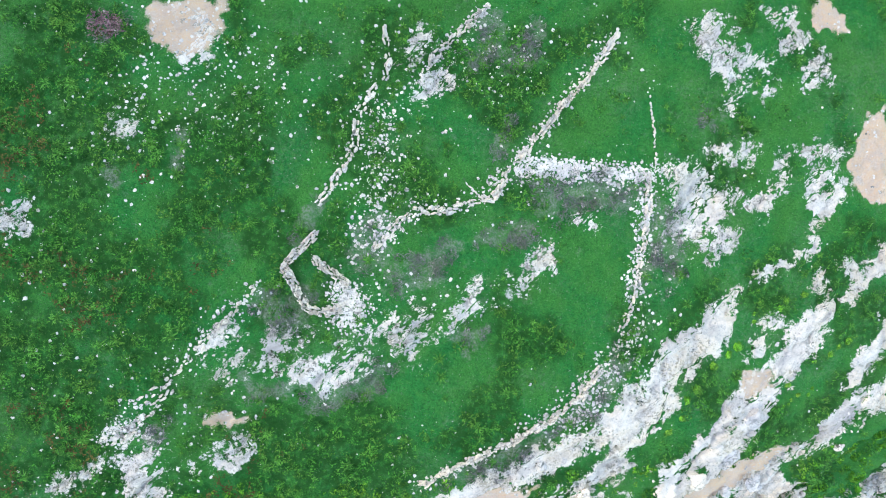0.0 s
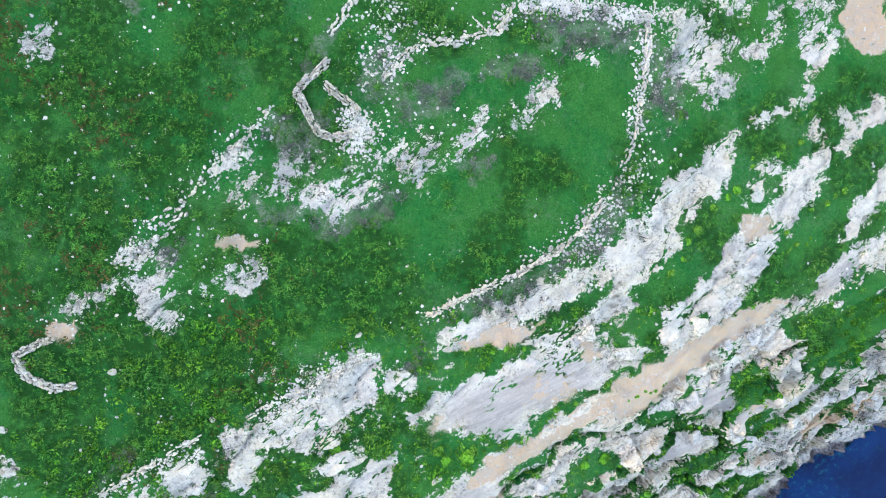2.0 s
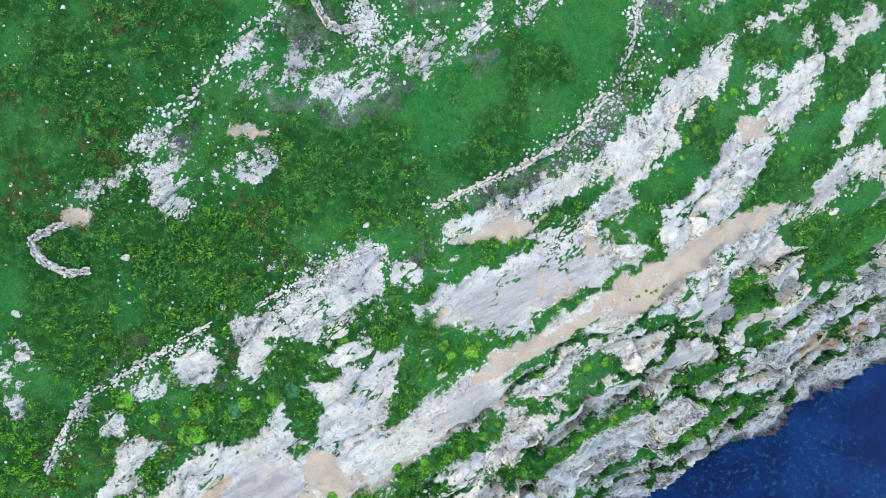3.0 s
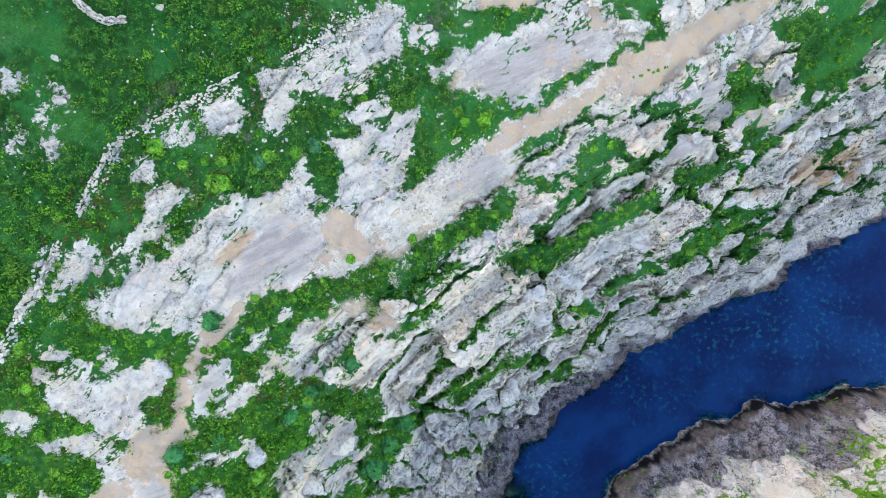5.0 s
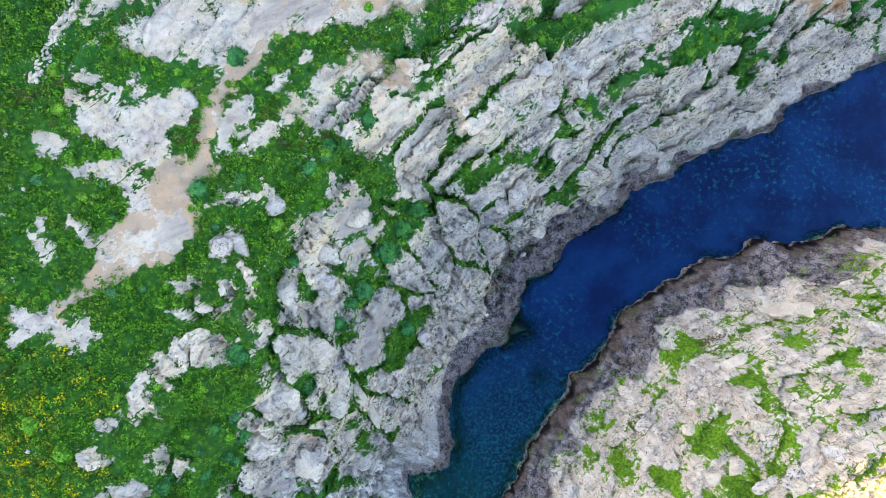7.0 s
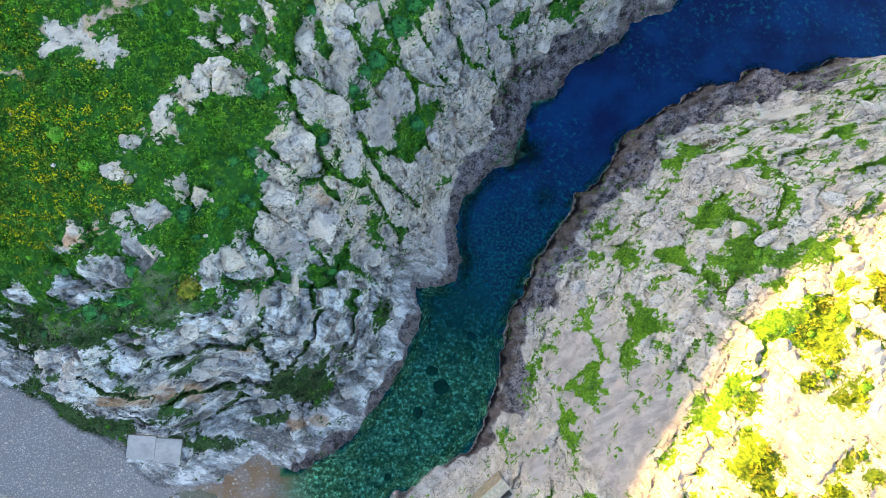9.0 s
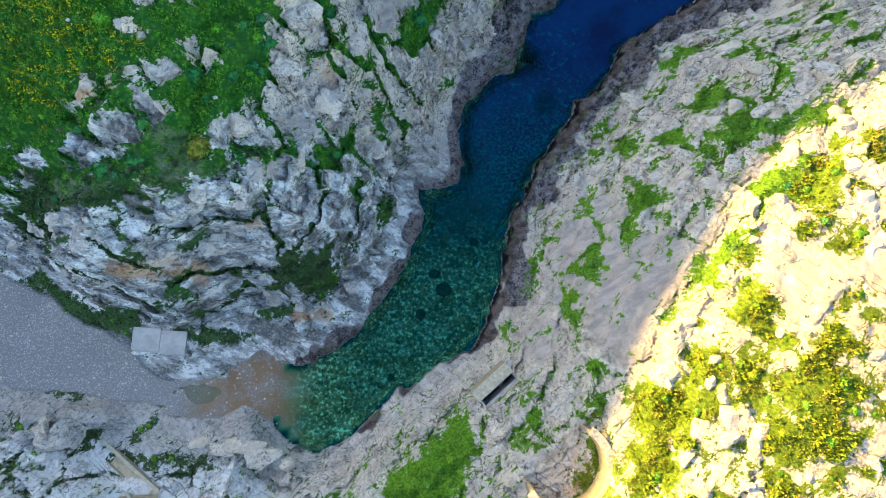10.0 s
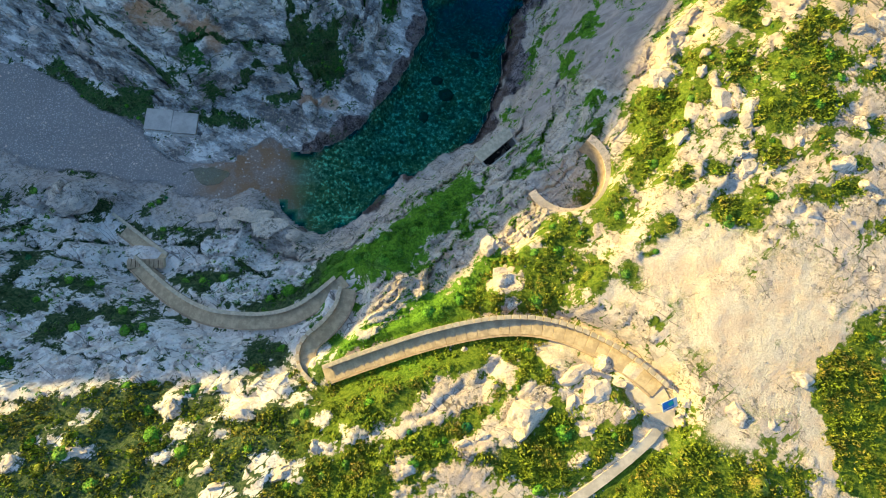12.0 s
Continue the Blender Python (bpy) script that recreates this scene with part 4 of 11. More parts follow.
GREEN_POINT_A = [
    (2.7, -42.1, -84.8, -38, -82.6), (2.1, -46.7, -91.6, -44.4, -94.2), (1.7, -28.5, -91.7, -30.2, -89), (1.6, -35.3, -79.7, -39.4, -78.4),
    (0.8, -30.4, -82.9), (0.8, -27.3, -89.2, -26.2, -86.8), (1.2, -29.9, -97.4, -33.1, -93.7), (0.6, -21.8, -97.5, -20.8, -89.9),
    (0.7, -13.2, -75.5, -14.7, -79.9), (0.7, -7.5, -82.1, -9.9, -87.1), (0.8, -44.6, -77.1, -47.8, -78.3), (1.6, -36.4, -90, -39.7, -88.6),
    (0.8, -26.9, -84.3, -26.4, -82.4), (1, -52.5, -104.6, -47.2, -106.5), (1.2, -37.8, -110.2, -41.2, -112.8), (0.8, -31.7, -110.5, -33.8, -113.3),
    (0.7, -34.8, -116.7, -37.5, -118.2), (1, -56.6, -114, -52.1, -113.5),
]
GREEN_POINT_B = [
    (1, -12.3, -80.4, -16.6, -80), (0.7, -9.9, -84.3, -12.3, -89), (0.6, -20.6, -88, -21.1, -84.3), (0.7, -18, -87.7, -15.9, -83.4),
    (1, -14.6, -99.1, -15.6, -102), (0.8, -22.7, -105.4, -23.4, -107.6), (1, -35.3, -87.3, -33.5, -89.1), (0.9, -34.7, -99, -35.6, -101.1),
    (1.1, -28.4, -94.7, -29, -98.2), (1.3, -41, -110.2, -45, -110.8), (0.7, -38.3, -119, -39.6, -119.7), (0.6, -27.2, -122.6, -23.5, -120),
    (0.5, -21.9, -123.7, -19.9, -120.2), (0.6, -15.1, -113.3, -13.4, -110.6), (0.9, -63.9, -127.1, -57, -129.7), (0.8, -56.2, -128.9, -52.7, -131.4),
    (0.7, -43.8, -129.6, -38, -131.3), (0.6, -30.6, -123.4, -28.6, -124.5),
]
GREEN_POINT_C = [
    (0.6, -46.7, -116.7, -43.3, -119.5), (0.9, -68.5, -122.8, -67.2, -124.5), (0.8, -50.4, -145.6, -47.9, -144), (1.3, -69, -144.3, -66, -143.7),
    (0.9, -58.8, -140.5, -54.8, -139.7), (0.7, -44.7, -144.1, -49.6, -145.7), (0.6, -34.6, -128.4, -31.2, -129.7),
]
GREEN_LEDGE_A = [
    (0.9, -26.3, -53.1), (1.1, -22.2, -51.5, -16.6, -50.5, -13.4, -46.7), (0.8, -10.7, -49.5, -14.7, -50.4), (1, -6.2, -44.9, -4, -45.5),
    (2.4, -25.6, -39.9, -29.9, -37.5, -21.9, -37.5), (1, -33.8, -55.1, -38.3, -52.9, -30.3, -56.2), (0.5, -15.6, -41.6),
    (1.2, -1.5, -44.4, 4.5, -40.5), (1.2, 8.8, -35.7, 13.1, -35.2, 15.5, -34.5), (0.8, 4.7, -45.9, 11.3, -44.9, 17.9, -41.5, 21.4, -39.2),
    (0.9, 25.7, -37.4, 32.1, -35, 37.3, -32.8), (0.7, 35.5, -30.6), (1, 2.8, -50.7, 7.8, -47.5), (0.9, 16.1, -55.1, 13.9, -53.3),
    (0.7, 18.1, -52.2, 24.4, -48.6), (1.2, 28.3, -46.1, 33.6, -43.5, 39, -40.9),
]
GREEN_LEDGE_B = [
    (1, 41.1, -45.3, 43.8, -43.1), (0.5, 29, -50.2), (0.7, 24.4, -31.1), (0.9, 46.7, -32.9), (0.6, 38.4, -33.9), (1, -2.6, -53.1, -3.9, -54.9),
    (0.6, 26.8, -54.2), (0.8, 11.2, -57.2), (2.8, -37.8, -79.8, -35.6, -83.3, -39.1, -82.4), (1, -36.8, -77), (0.9, -40.4, -68.7, -39.4, -66.7),
    (1.3, -42.3, -63.6, -39.5, -63.6), (1.5, -45.7, -66.2, -46.1, -64.3), (1, -30.2, -66.9), (1, -29, -70.7), (0.8, -26.1, -65.2),
    (0.5, -25.6, -63, -24.1, -61, -21.8, -60.2), (1.5, -17.5, -62.4, -19.3, -66.6), (1.2, -23.6, -71, -22.2, -74.1), (0.8, -25.4, -77, -24.4, -79.8),
    (0.9, -29.9, -75.3), (1.5, -10, -70.8, -7.2, -67.5),
]
GREEN_LEDGE_C = [
    (1.3, -14.8, -77.5), (0.5, -16.4, -69.2), (1.2, -8.8, -84.6), (0.8, -11.3, -64.4), (0.8, -17.1, -83.8), (0.7, -20.5, -77.7), (0.4, -23, -76.7),
    (0.8, -45.5, -72.5), (1, -46.6, -77.9), (0.7, -27.1, -84.1), (0.5, -21.6, -85),
]
SOIL_ALL_A = [
    (1.8, -24.3, 23.1, -20.5, 23.2), (1.9, 40.1, 13.1, 40.6, 8.3), (1.3, 35.7, 24.7, 40.6, 25.4), (0.5, 29.3, 0.8, 24.7, -3.1, 21.9, -5.9),
    (0.7, 32.9, -18.8, 27.4, -20.7, 19, -24.5), (0.7, 13.8, -27.3, 8.3, -31.2, 3.8, -33.6), (1.4, 1.6, -37.4, -4, -41.2),
    (1.1, 0.3, -28, -1.3, -28.4), (1.2, 7.1, -25.9, 10.2, -25.4), (1.1, 30.5, -26.3, 34.6, -29.9), (0.7, -34.3, -19.1),
    (0.8, -15.2, -43.6, -13, -45.9), (1.5, -3.9, -41, -8.6, -44), (0.8, -11, -46.4, -15, -48.2), (0.6, -17.9, -49.4, -21.7, -51.1, -25.5, -54),
    (0.6, -27.3, -57.4, -29.6, -61.4, -31.4, -64.3),
]
SOIL_ALL_B = [
    (1.1, -32.1, -66.7, -33.4, -70.8), (0.8, -35.9, -73.9, -39.7, -76.6), (1.6, -21, -46, -17.7, -44.8), (1, -12.3, -52.3, -8.8, -54.1),
    (0.7, -15.1, -51.1, -16.9, -53.5), (0.7, -37.1, -75.4, -42.1, -79.2), (0.6, -46.2, -80.6, -48.8, -80),
    (0.5, 14.9, -172.3, 14.5, -175.4, 10.6, -177.3, 5.7, -180), (3.5, 20.6, -163.1, 24.3, -166.5), (2.7, 28.9, -163.7, 27.6, -158.9),
    (2.3, 17, -157.7, 22.1, -155.3), (1.5, 28.6, -171.6, 31.1, -175.5), (1, 32.4, -179.3, 30.4, -176.1), (1.7, 20.7, -173.7),
    (1.2, 14, -169.4, 15.9, -167.1), (0.8, 11.2, -160, 14.4, -161.3), (1.5, 34.4, -162.5, 30.3, -167.2),
]
SOIL_ALL_C = [
    (0.4, 27, 0, 24.1, -3.8, 21.6, -6.4), (0.3, 17.2, -14.4, 13.5, -16.1, 10.3, -17.7),
]
DRY_ALL_A = [
    (1.3, -29.3, 21.3), (0.8, 22.8, 14.1), (1.5, 8.2, 7.5, 15, 7.3), (1.5, 19.2, 4.5, 20, 1), (1.2, -13.5, -3, -15.3, -1.5),
    (0.9, 1.8, -4.7, -0.1, -5.1), (0.9, -15.5, -9.3, -11.7, -8.9), (0.7, -3.5, 1.7, 3.3, 3.6), (1.1, 3.4, 21.9, 1.9, 18.8),
    (0.9, 4.8, 18.8, 6.9, 21.4), (0.9, 16.1, -1, 17.8, 1), (0.9, 14.7, -8.1, 12.6, -11.6), (0.7, 3, -16.6, 8.1, -14.7), (0.9, -5, -7.1, -9.8, -9.9),
    (1.1, -5.9, 4.6, -7.8, 2.2), (0.7, -23.9, -11.5, -25.4, -13), (0.8, -13.5, 3.2, -11.6, 6), (1.4, -2.1, 0.3, -5, -1.1),
    (0.9, -3, -21.3, -4.5, -23.4),
]
DRY_ALL_B = [
    (0.7, -22.6, -35.2, -20.4, -30.5), (0.7, -29.2, -30.3, -33.3, -34.4), (1.1, 36.9, -83.8, 35, -84.8), (0.9, 43.9, -88.3), (0.8, -35.2, -108.2),
    (1.3, -42.3, -112.8, -40.4, -110.2), (0.7, -3.8, -177.3, 2.3, -170.6), (0.8, -29.6, -170.4, -32.6, -174.1), (1, 3.9, 21.4, 2.4, 19.3),
    (0.7, 6.9, 19.4, 4.9, 18.4), (0.7, 5, 13.9, 3.8, 11.4), (1.2, -7.4, 3.6, -5.4, 0.8), (1.2, -0.6, 2.2, -4, 0.3), (1, 2.3, 3.1, 5.7, 4.1),
    (0.8, -12.6, -1.1, -14.4, -3), (0.9, -7.9, -9.4, -11.8, -10.9), (1, 18.3, 7.1, 19.5, 3.5), (0.7, -17.8, -7.8, -16.5, -9.8),
    (0.6, -22.4, 12.1, -23.2, 9.7),
]
DRY_ALL_C = [
    (0.7, -27.8, 7.8, -28.3, 9.2),
]
RUST_CLIFF = [
    (1.2, -47.1, -122.1, -43.3, -122, -39.4, -121.9), (0.7, -27.6, -128.2, -23.3, -128.4), (0.9, -20.8, -96.7), (0.6, -47.4, -102.9, -44.3, -101.6),
    (0.6, -40.7, -121.9), (1.0, -46, -122.3, -43.9, -122.3), (0.9, -41.2, -122.6, -39.6, -122.4), (0.5, -29.1, -107.9), (0.5, -31.4, -116, -30.2, -116), (0.5, -35, -18.6), (0.9, 41.4, -32.6, 44.7, -36.1), (0.6, -22.6, -44.4, -25.4, -47.2), (0.9, 36.9, -38.9),
]
SOIL_LEDGE = [
    (0.5, -27.4, -56.9, -28.3, -59.1), (1, -31.3, -67.2, -30, -63.7), (0.7, -32.8, -69.5, -37.8, -73.5), (0.6, -39.8, -75.9, -43, -78.5),
    (0.8, 3, -35.8, 0, -37.9), (0.5, 4.9, -33.3, 8.6, -32.1), (0.7, -17.7, -48.2, -14.9, -46.6),
]
RUST_LEDGE = [
    (2, 46.4, -34, 56.9, -34.9), (0.7, -9.2, -52.1, -10.5, -53.9),
]
ROCK = (ROCK_PLATEAU_A, ROCK_PLATEAU_B, ROCK_PLATEAU_C, ROCK_PLATEAU_D, ROCK_SLOPE_A, ROCK_SLOPE_B, ROCK_SLOPE_C, ROCK_SLOPE_D, ROCK_SLOPE_E, ROCK_SLOPE_F, ROCK_SLOPE_G, ROCK_SLOPE_H, ROCK_POINT_A, ROCK_POINT_B, ROCK_POINT_C, ROCK_LEDGE_A, ROCK_LEDGE_B, ROCK_LEDGE_C, ROCK_SOUTH_A, ROCK_SOUTH_B,)
GREEN = (GREEN_EAST_A, GREEN_EAST_B, GREEN_EAST_C, GREEN_EAST_D, GREEN_EAST_E, GREEN_SOUTH_A, GREEN_SOUTH_B, GREEN_SOUTH_C, GREEN_SLOPE_A, GREEN_SLOPE_B, GREEN_SLOPE_C, GREEN_SLOPE_D, GREEN_POINT_A, GREEN_POINT_B, GREEN_POINT_C, GREEN_LEDGE_A, GREEN_LEDGE_B, GREEN_LEDGE_C,)
SOIL = (SOIL_ALL_A, SOIL_ALL_B, SOIL_ALL_C, SOIL_LEDGE,)
DRY = (DRY_ALL_A, DRY_ALL_B, DRY_ALL_C,)
RUST = (RUST_CLIFF, RUST_LEDGE,)
# Outlines of green (G), rock (R), bare soil (S), dry scrub (D) and smooth grey slabs (L), laid one over another.
PATCHES_AA = [
    ("G", -39.2, 24.4, 43.9, 27.6, 43, 3.4, 34.3, 2.9, 26.4, 2.4, 18.9, 3.5, 16.2, -1.5, 13, -8, 8.1, -13.1, -1.1, -17.6, -5.1, -20.1, -39.1, -18.6),
    ("G", -1.1, -17.6, 8.1, -13.1, 13, -8, 16.2, -1.5, 18.9, 3.5, 43, 3.4, 70.9, -39.6, -1, -20.4),
    ("R", 21.4, 22.8, 25.2, 23.8, 24.3, 21.3, 26.2, 21.7, 28.3, 19.9, 26.6, 19.6, 26.1, 20.4, 25.5, 19.6, 26.4, 16.7, 26.1, 16.4, 24.3, 18.4, 22.4, 20.7),
    ("R", 26.6, 17.5, 26.9, 19.1, 28.6, 19.9, 29.6, 19.5, 27.7, 18.9),
    ("R", 25, 16, 26.1, 16.1, 26, 15.3, 25.2, 15.1),
    ("R", 28.3, 17.3, 29.9, 17.2, 29.1, 16.3),
]
PATCHES_AB = [
    ("R", 23.9, 11.7, 25, 11.7, 26.6, 10.5, 26.4, 9.7, 25.1, 10.5),
    ("R", 27.1, 12.4, 27.8, 12.6, 28.2, 10.8, 27.6, 9.9, 27.1, 11.3),
    ("R", 30.6, 11.1, 31.2, 11.5, 32.2, 11.1, 31.8, 9.5, 31.4, 8.8, 31, 9.8),
    ("R", 32.7, 11.1, 34.6, 11.8, 35.2, 11.1, 33.3, 10.3),
    ("R", 35.5, 11.1, 37.2, 11.9, 36.9, 11, 35.8, 10.6),
    ("R", 33.3, 8.8, 34.4, 9.8, 34.9, 9.3, 34.7, 10.3, 35.8, 9.8, 36, 8.2, 37.5, 8.8, 37.4, 7.2, 35.9, 5.3, 34.6, 4.2, 34.2, 5.6, 33.4, 7.7),
    ("R", 27.4, 6.6, 29.6, 8.2, 30.6, 7.7, 29.7, 6.1, 28, 6.1),
]
PATCHES_AC = [
    ("R", 19.1, 9.6, 21.5, 10.2, 24.1, 9.7, 24.2, 8.4, 26.9, 7.4, 26.2, 6.6, 25.4, 5, 22.9, 4, 20.6, 3, 18.3, 3, 20, 4.5, 20.6, 6.6, 20.1, 8.6),
    ("R", 22.9, 2.5, 23.5, 3.5, 26.3, 3.7, 26.4, 2.7, 23.4, 1.4),
    ("R", 29.7, 24.7, 30.8, 24.5, 30.3, 23.4),
    ("R", 30.2, 21.6, 31.9, 22, 30.9, 23.3, 32.1, 24.7, 32.8, 22, 33, 21.4, 30.7, 20.6),
    ("S", 34.6, 26, 37, 25, 37.9, 23.3, 34.9, 22.6, 34.5, 24.3),
    ("R", 32.9, 18.8, 34.2, 20.4, 35.5, 20.7, 36, 18.6, 33.5, 17.7),
    ("S", 38.3, 13, 40.1, 14.9, 41.6, 15.8, 42.9, 6.7, 40, 6.7, 38.2, 8.3),
]
PATCHES_AD = [
    ("S", -26.2, 21.8, -25.4, 23.3, -23.4, 23.9, -19.6, 23.9, -19.9, 21.9, -20.8, 19.3, -22.1, 18.4, -24, 19.3, -24.9, 19.5),
    ("R", -22.1, 18.4, -20.8, 19.6, -21.1, 22.3, -22.8, 22.3, -21.9, 20.3, -23.5, 19),
    ("R", -28.4, 13.7, -26.8, 13.2, -26.6, 12.1, -27.9, 11.9),
    ("R", -37.1, 4.6, -36.2, 6.4, -34.9, 6.9, -34.2, 5.7, -35.1, 4.8, -36.6, 3.9),
    ("R", -3.5, 20.6, -1.8, 21.8, -1.6, 20.2, -3.1, 18.7, -4.3, 18.6),
    ("R", -3.3, 15.7, -2.1, 17.5, -0.1, 18, -0.6, 16.2, -2.8, 15),
    ("R", 10.3, 5.5, 11.2, 5.8, 12.5, 5.5, 12, 4.8, 10.5, 4.6),
]
PATCHES_AE = [
    ("L", -16.3, -5.1, -15.4, -4.3, -13.8, -4.1, -14.2, -4.9, -14.5, -6.4, -14.7, -7.4, -16.3, -7.3),
    ("R", -16.1, -5.3, -15.4, -4.4, -13.8, -4.2, -12.1, -4.9, -12.4, -5.7, -14.2, -4.9, -14.5, -6.4, -14.8, -7.3, -16.2, -7.3),
    ("R", -13.8, -7.9, -12.6, -6.4, -9.8, -7.4, -10.3, -6, -8.8, -5, -7.1, -6.2, -6.9, -7.5, -9.3, -8.4, -10.3, -8.9, -11, -9.9, -12.7, -8.4),
    ("R", -7.9, -5, -6.4, -3.5, -3, -2.6, -0.9, -4.1, -3, -5.3, -3.3, -6.8, -5, -6.5, -5.9, -5),
]
PATCHES_AF = [
    ("R", -0.9, -3.8, 0.8, -1.7, 1.8, -0.7, 2.3, -1.7, 2.8, -2.7, 4.8, -1.7, 6.2, 1.2, 7.7, 2.7, 8.7, 3.1, 8.5, 1.7, 6.7, -0.3, 5.7, -1.2, 3.8, -1.7, 2.3, -3.2, -0.1, -4.1),
    ("S", -21.2, -11.5, -19.8, -10.8, -17.8, -11.9, -18.4, -12.8, -20.8, -12.3),
    ("R", -22.2, -15.7, -19.4, -14.6, -18, -13.7, -17.3, -14.5, -19.1, -16, -20.5, -16.2),
    ("R", -28.1, -15.7, -26.7, -14.9, -25.9, -13.5, -25.2, -14.6, -25.4, -17, -24.8, -18.1, -25.8, -19.1, -27.4, -18.6),
    ("R", -29.3, -13.6, -28.7, -12.7, -26.5, -11.7, -27.2, -13.2, -28.7, -14.2),
    ("R", -21.2, -6, -19.7, -3.6, -18.7, -4.4, -20, -5.7, -21.5, -6.3),
]
PATCHES_AG = [
    ("R", -19.7, -8.3, -18.2, -6.3, -17.7, -6.8, -18.3, -7.9),
    ("R", -33.6, -17.8, -31.1, -15.8, -30.2, -15.7, -31.7, -17.1, -32.7, -18.1),
    ("D", -17.3, -2, -14.4, -0.6, -11.6, -3, -12.6, -4.5, -15.4, -3.9),
    ("D", 5.7, 8.5, 9.8, 8.5, 11.3, 7.1, 7.7, 6.1),
    ("D", 12.8, 7.6, 17.1, 8.6, 17.2, 6.1, 13.4, 6.1),
    ("D", 0.8, -4.1, 2.8, -3.7, 3.3, -6.1, 0.9, -7.1),
    ("D", 22.2, 15.3, 24.4, 15.4, 25.5, 13.8, 22.7, 13.5),
    ("D", 2.5, 3.6, 4.7, 4.6, 5, 2.7),
    ("D", -0, -18.1, 8.1, -14.2, 13.1, -10.5, 14.2, -11.7, 8.1, -15.8, 3.1, -19),
]
PATCHES_AH = [
    ("R", 13.2, -12.7, 15.7, -10.1, 18.5, -7.8, 21.2, -5.7, 24.2, -3.3, 26.4, -1.8, 28.7, -0.3, 32.1, 1, 34.3, 3.2, 34.3, 2.4, 32.2, 0.8, 29.3, -0.3, 27, -1.3, 25.9, -4.4, 24.8, -7, 23.1, -8.5, 20.8, -10, 20, -11, 21.6, -11.8, 19.4, -14.3, 17.2, -14.1, 13.9, -14.7),
    ("R", 3.1, -20.6, 5.1, -17.4, 8.1, -15.8, 12.7, -13.8, 13.9, -14.9, 10.8, -16.5, 7.7, -18.6, 4.6, -20.6),
    ("R", 10.5, -20.6, 12.5, -18.3, 15.6, -15.7, 17.8, -14.5, 17.9, -15.9, 15.9, -18.1, 13.1, -20, 12.2, -21.3),
]
PATCHES_AI = [
    ("R", 21.4, -22.2, 22.8, -18.2, 23.6, -15.3, 26.4, -12.1, 27.9, -9.9, 30.4, -8.5, 32.4, -6.2, 31.8, -5.1, 34.6, -3.6, 38, -2, 38.9, -2.9, 36.5, -4.2, 34.9, -5.8, 33.9, -7.5, 33.5, -9.7, 31.8, -11.9, 30, -12.9, 28.7, -15.8, 27.1, -17.5, 26, -19.2, 24.6, -21.6),
    ("R", 38, -2, 40.2, 0.7, 41.6, 2.3, 43.2, 1.2, 40.4, -0.9, 38.9, -3.1),
    ("R", 28.7, -4.6, 30.8, -3.6, 31.3, -4.6, 29.4, -5.3),
    ("R", 27.2, -8.2, 28.3, -6.7, 30.1, -6.1, 29, -7.6),
    ("R", 36.7, 0.2, 37.8, 1, 39.6, 0.7, 38.5, -0.3),
    ("R", 34.5, -1.4, 35.3, -0.2, 35.9, -1.5),
]
PATCHES_AJ = [
    ("R", 39.1, -11.9, 40.5, -7.7, 42, -4.3, 43.7, -3.2, 44.5, -6.7, 42, -9.7, 40.3, -11.3),
    ("R", 37.6, -18.3, 38.2, -15.1, 40.4, -13.9, 42.7, -12.2, 46.1, -11.8, 48.4, -16.9, 43.5, -16.6, 40.7, -18.4, 35.5, -19.1, 33.6, -19.2),
    ("R", -1.7, -20.2, 1.7, -18.7, 7, -17.1, 7.6, -17.9, 4.4, -19.2, 0.2, -21.3, -1.4, -21.9),
    ("R", 10.4, -20.3, 12, -18.2, 14.2, -17.1, 15.2, -15, 17.5, -14.4, 17, -16.6, 14.9, -18.2, 12.7, -20.4),
    ("R", -1.7, -26.2, 3.5, -24.1, 7.8, -22, 11, -20.9, 12.9, -23.7, 14.7, -24.4, 13.7, -26.1, 10.2, -25.9, 8.1, -28.3, 7.2, -30.2, 4.8, -31.1, 2.6, -30.9, -1.7, -29),
]
PATCHES_AK = [
    ("L", -1.7, -27.3, 3.5, -25.2, 7.8, -23.1, 10.6, -22.6, 11.3, -24.8, 8.1, -27.7, 4.8, -30.5, -1.7, -28.7),
    ("R", 14.6, -22.7, 15.5, -20.9, 17.4, -21.3, 18.2, -23.3, 15.8, -23.8),
    ("R", 19.9, -22.2, 20.2, -18.8, 23.2, -17.2, 25.2, -14.9, 27.2, -17.8, 24.5, -19.4, 22.2, -21.1),
    ("R", 16.2, -26.2, 20.7, -23.4, 25.5, -20.6, 30.3, -19, 34.1, -17.9, 38, -27.7, 45.2, -36.8, 37.6, -36.9, 27.2, -33.4, 19.8, -33.6, 14.1, -34.9, 11.4, -35.3, 16.6, -29.9),
]
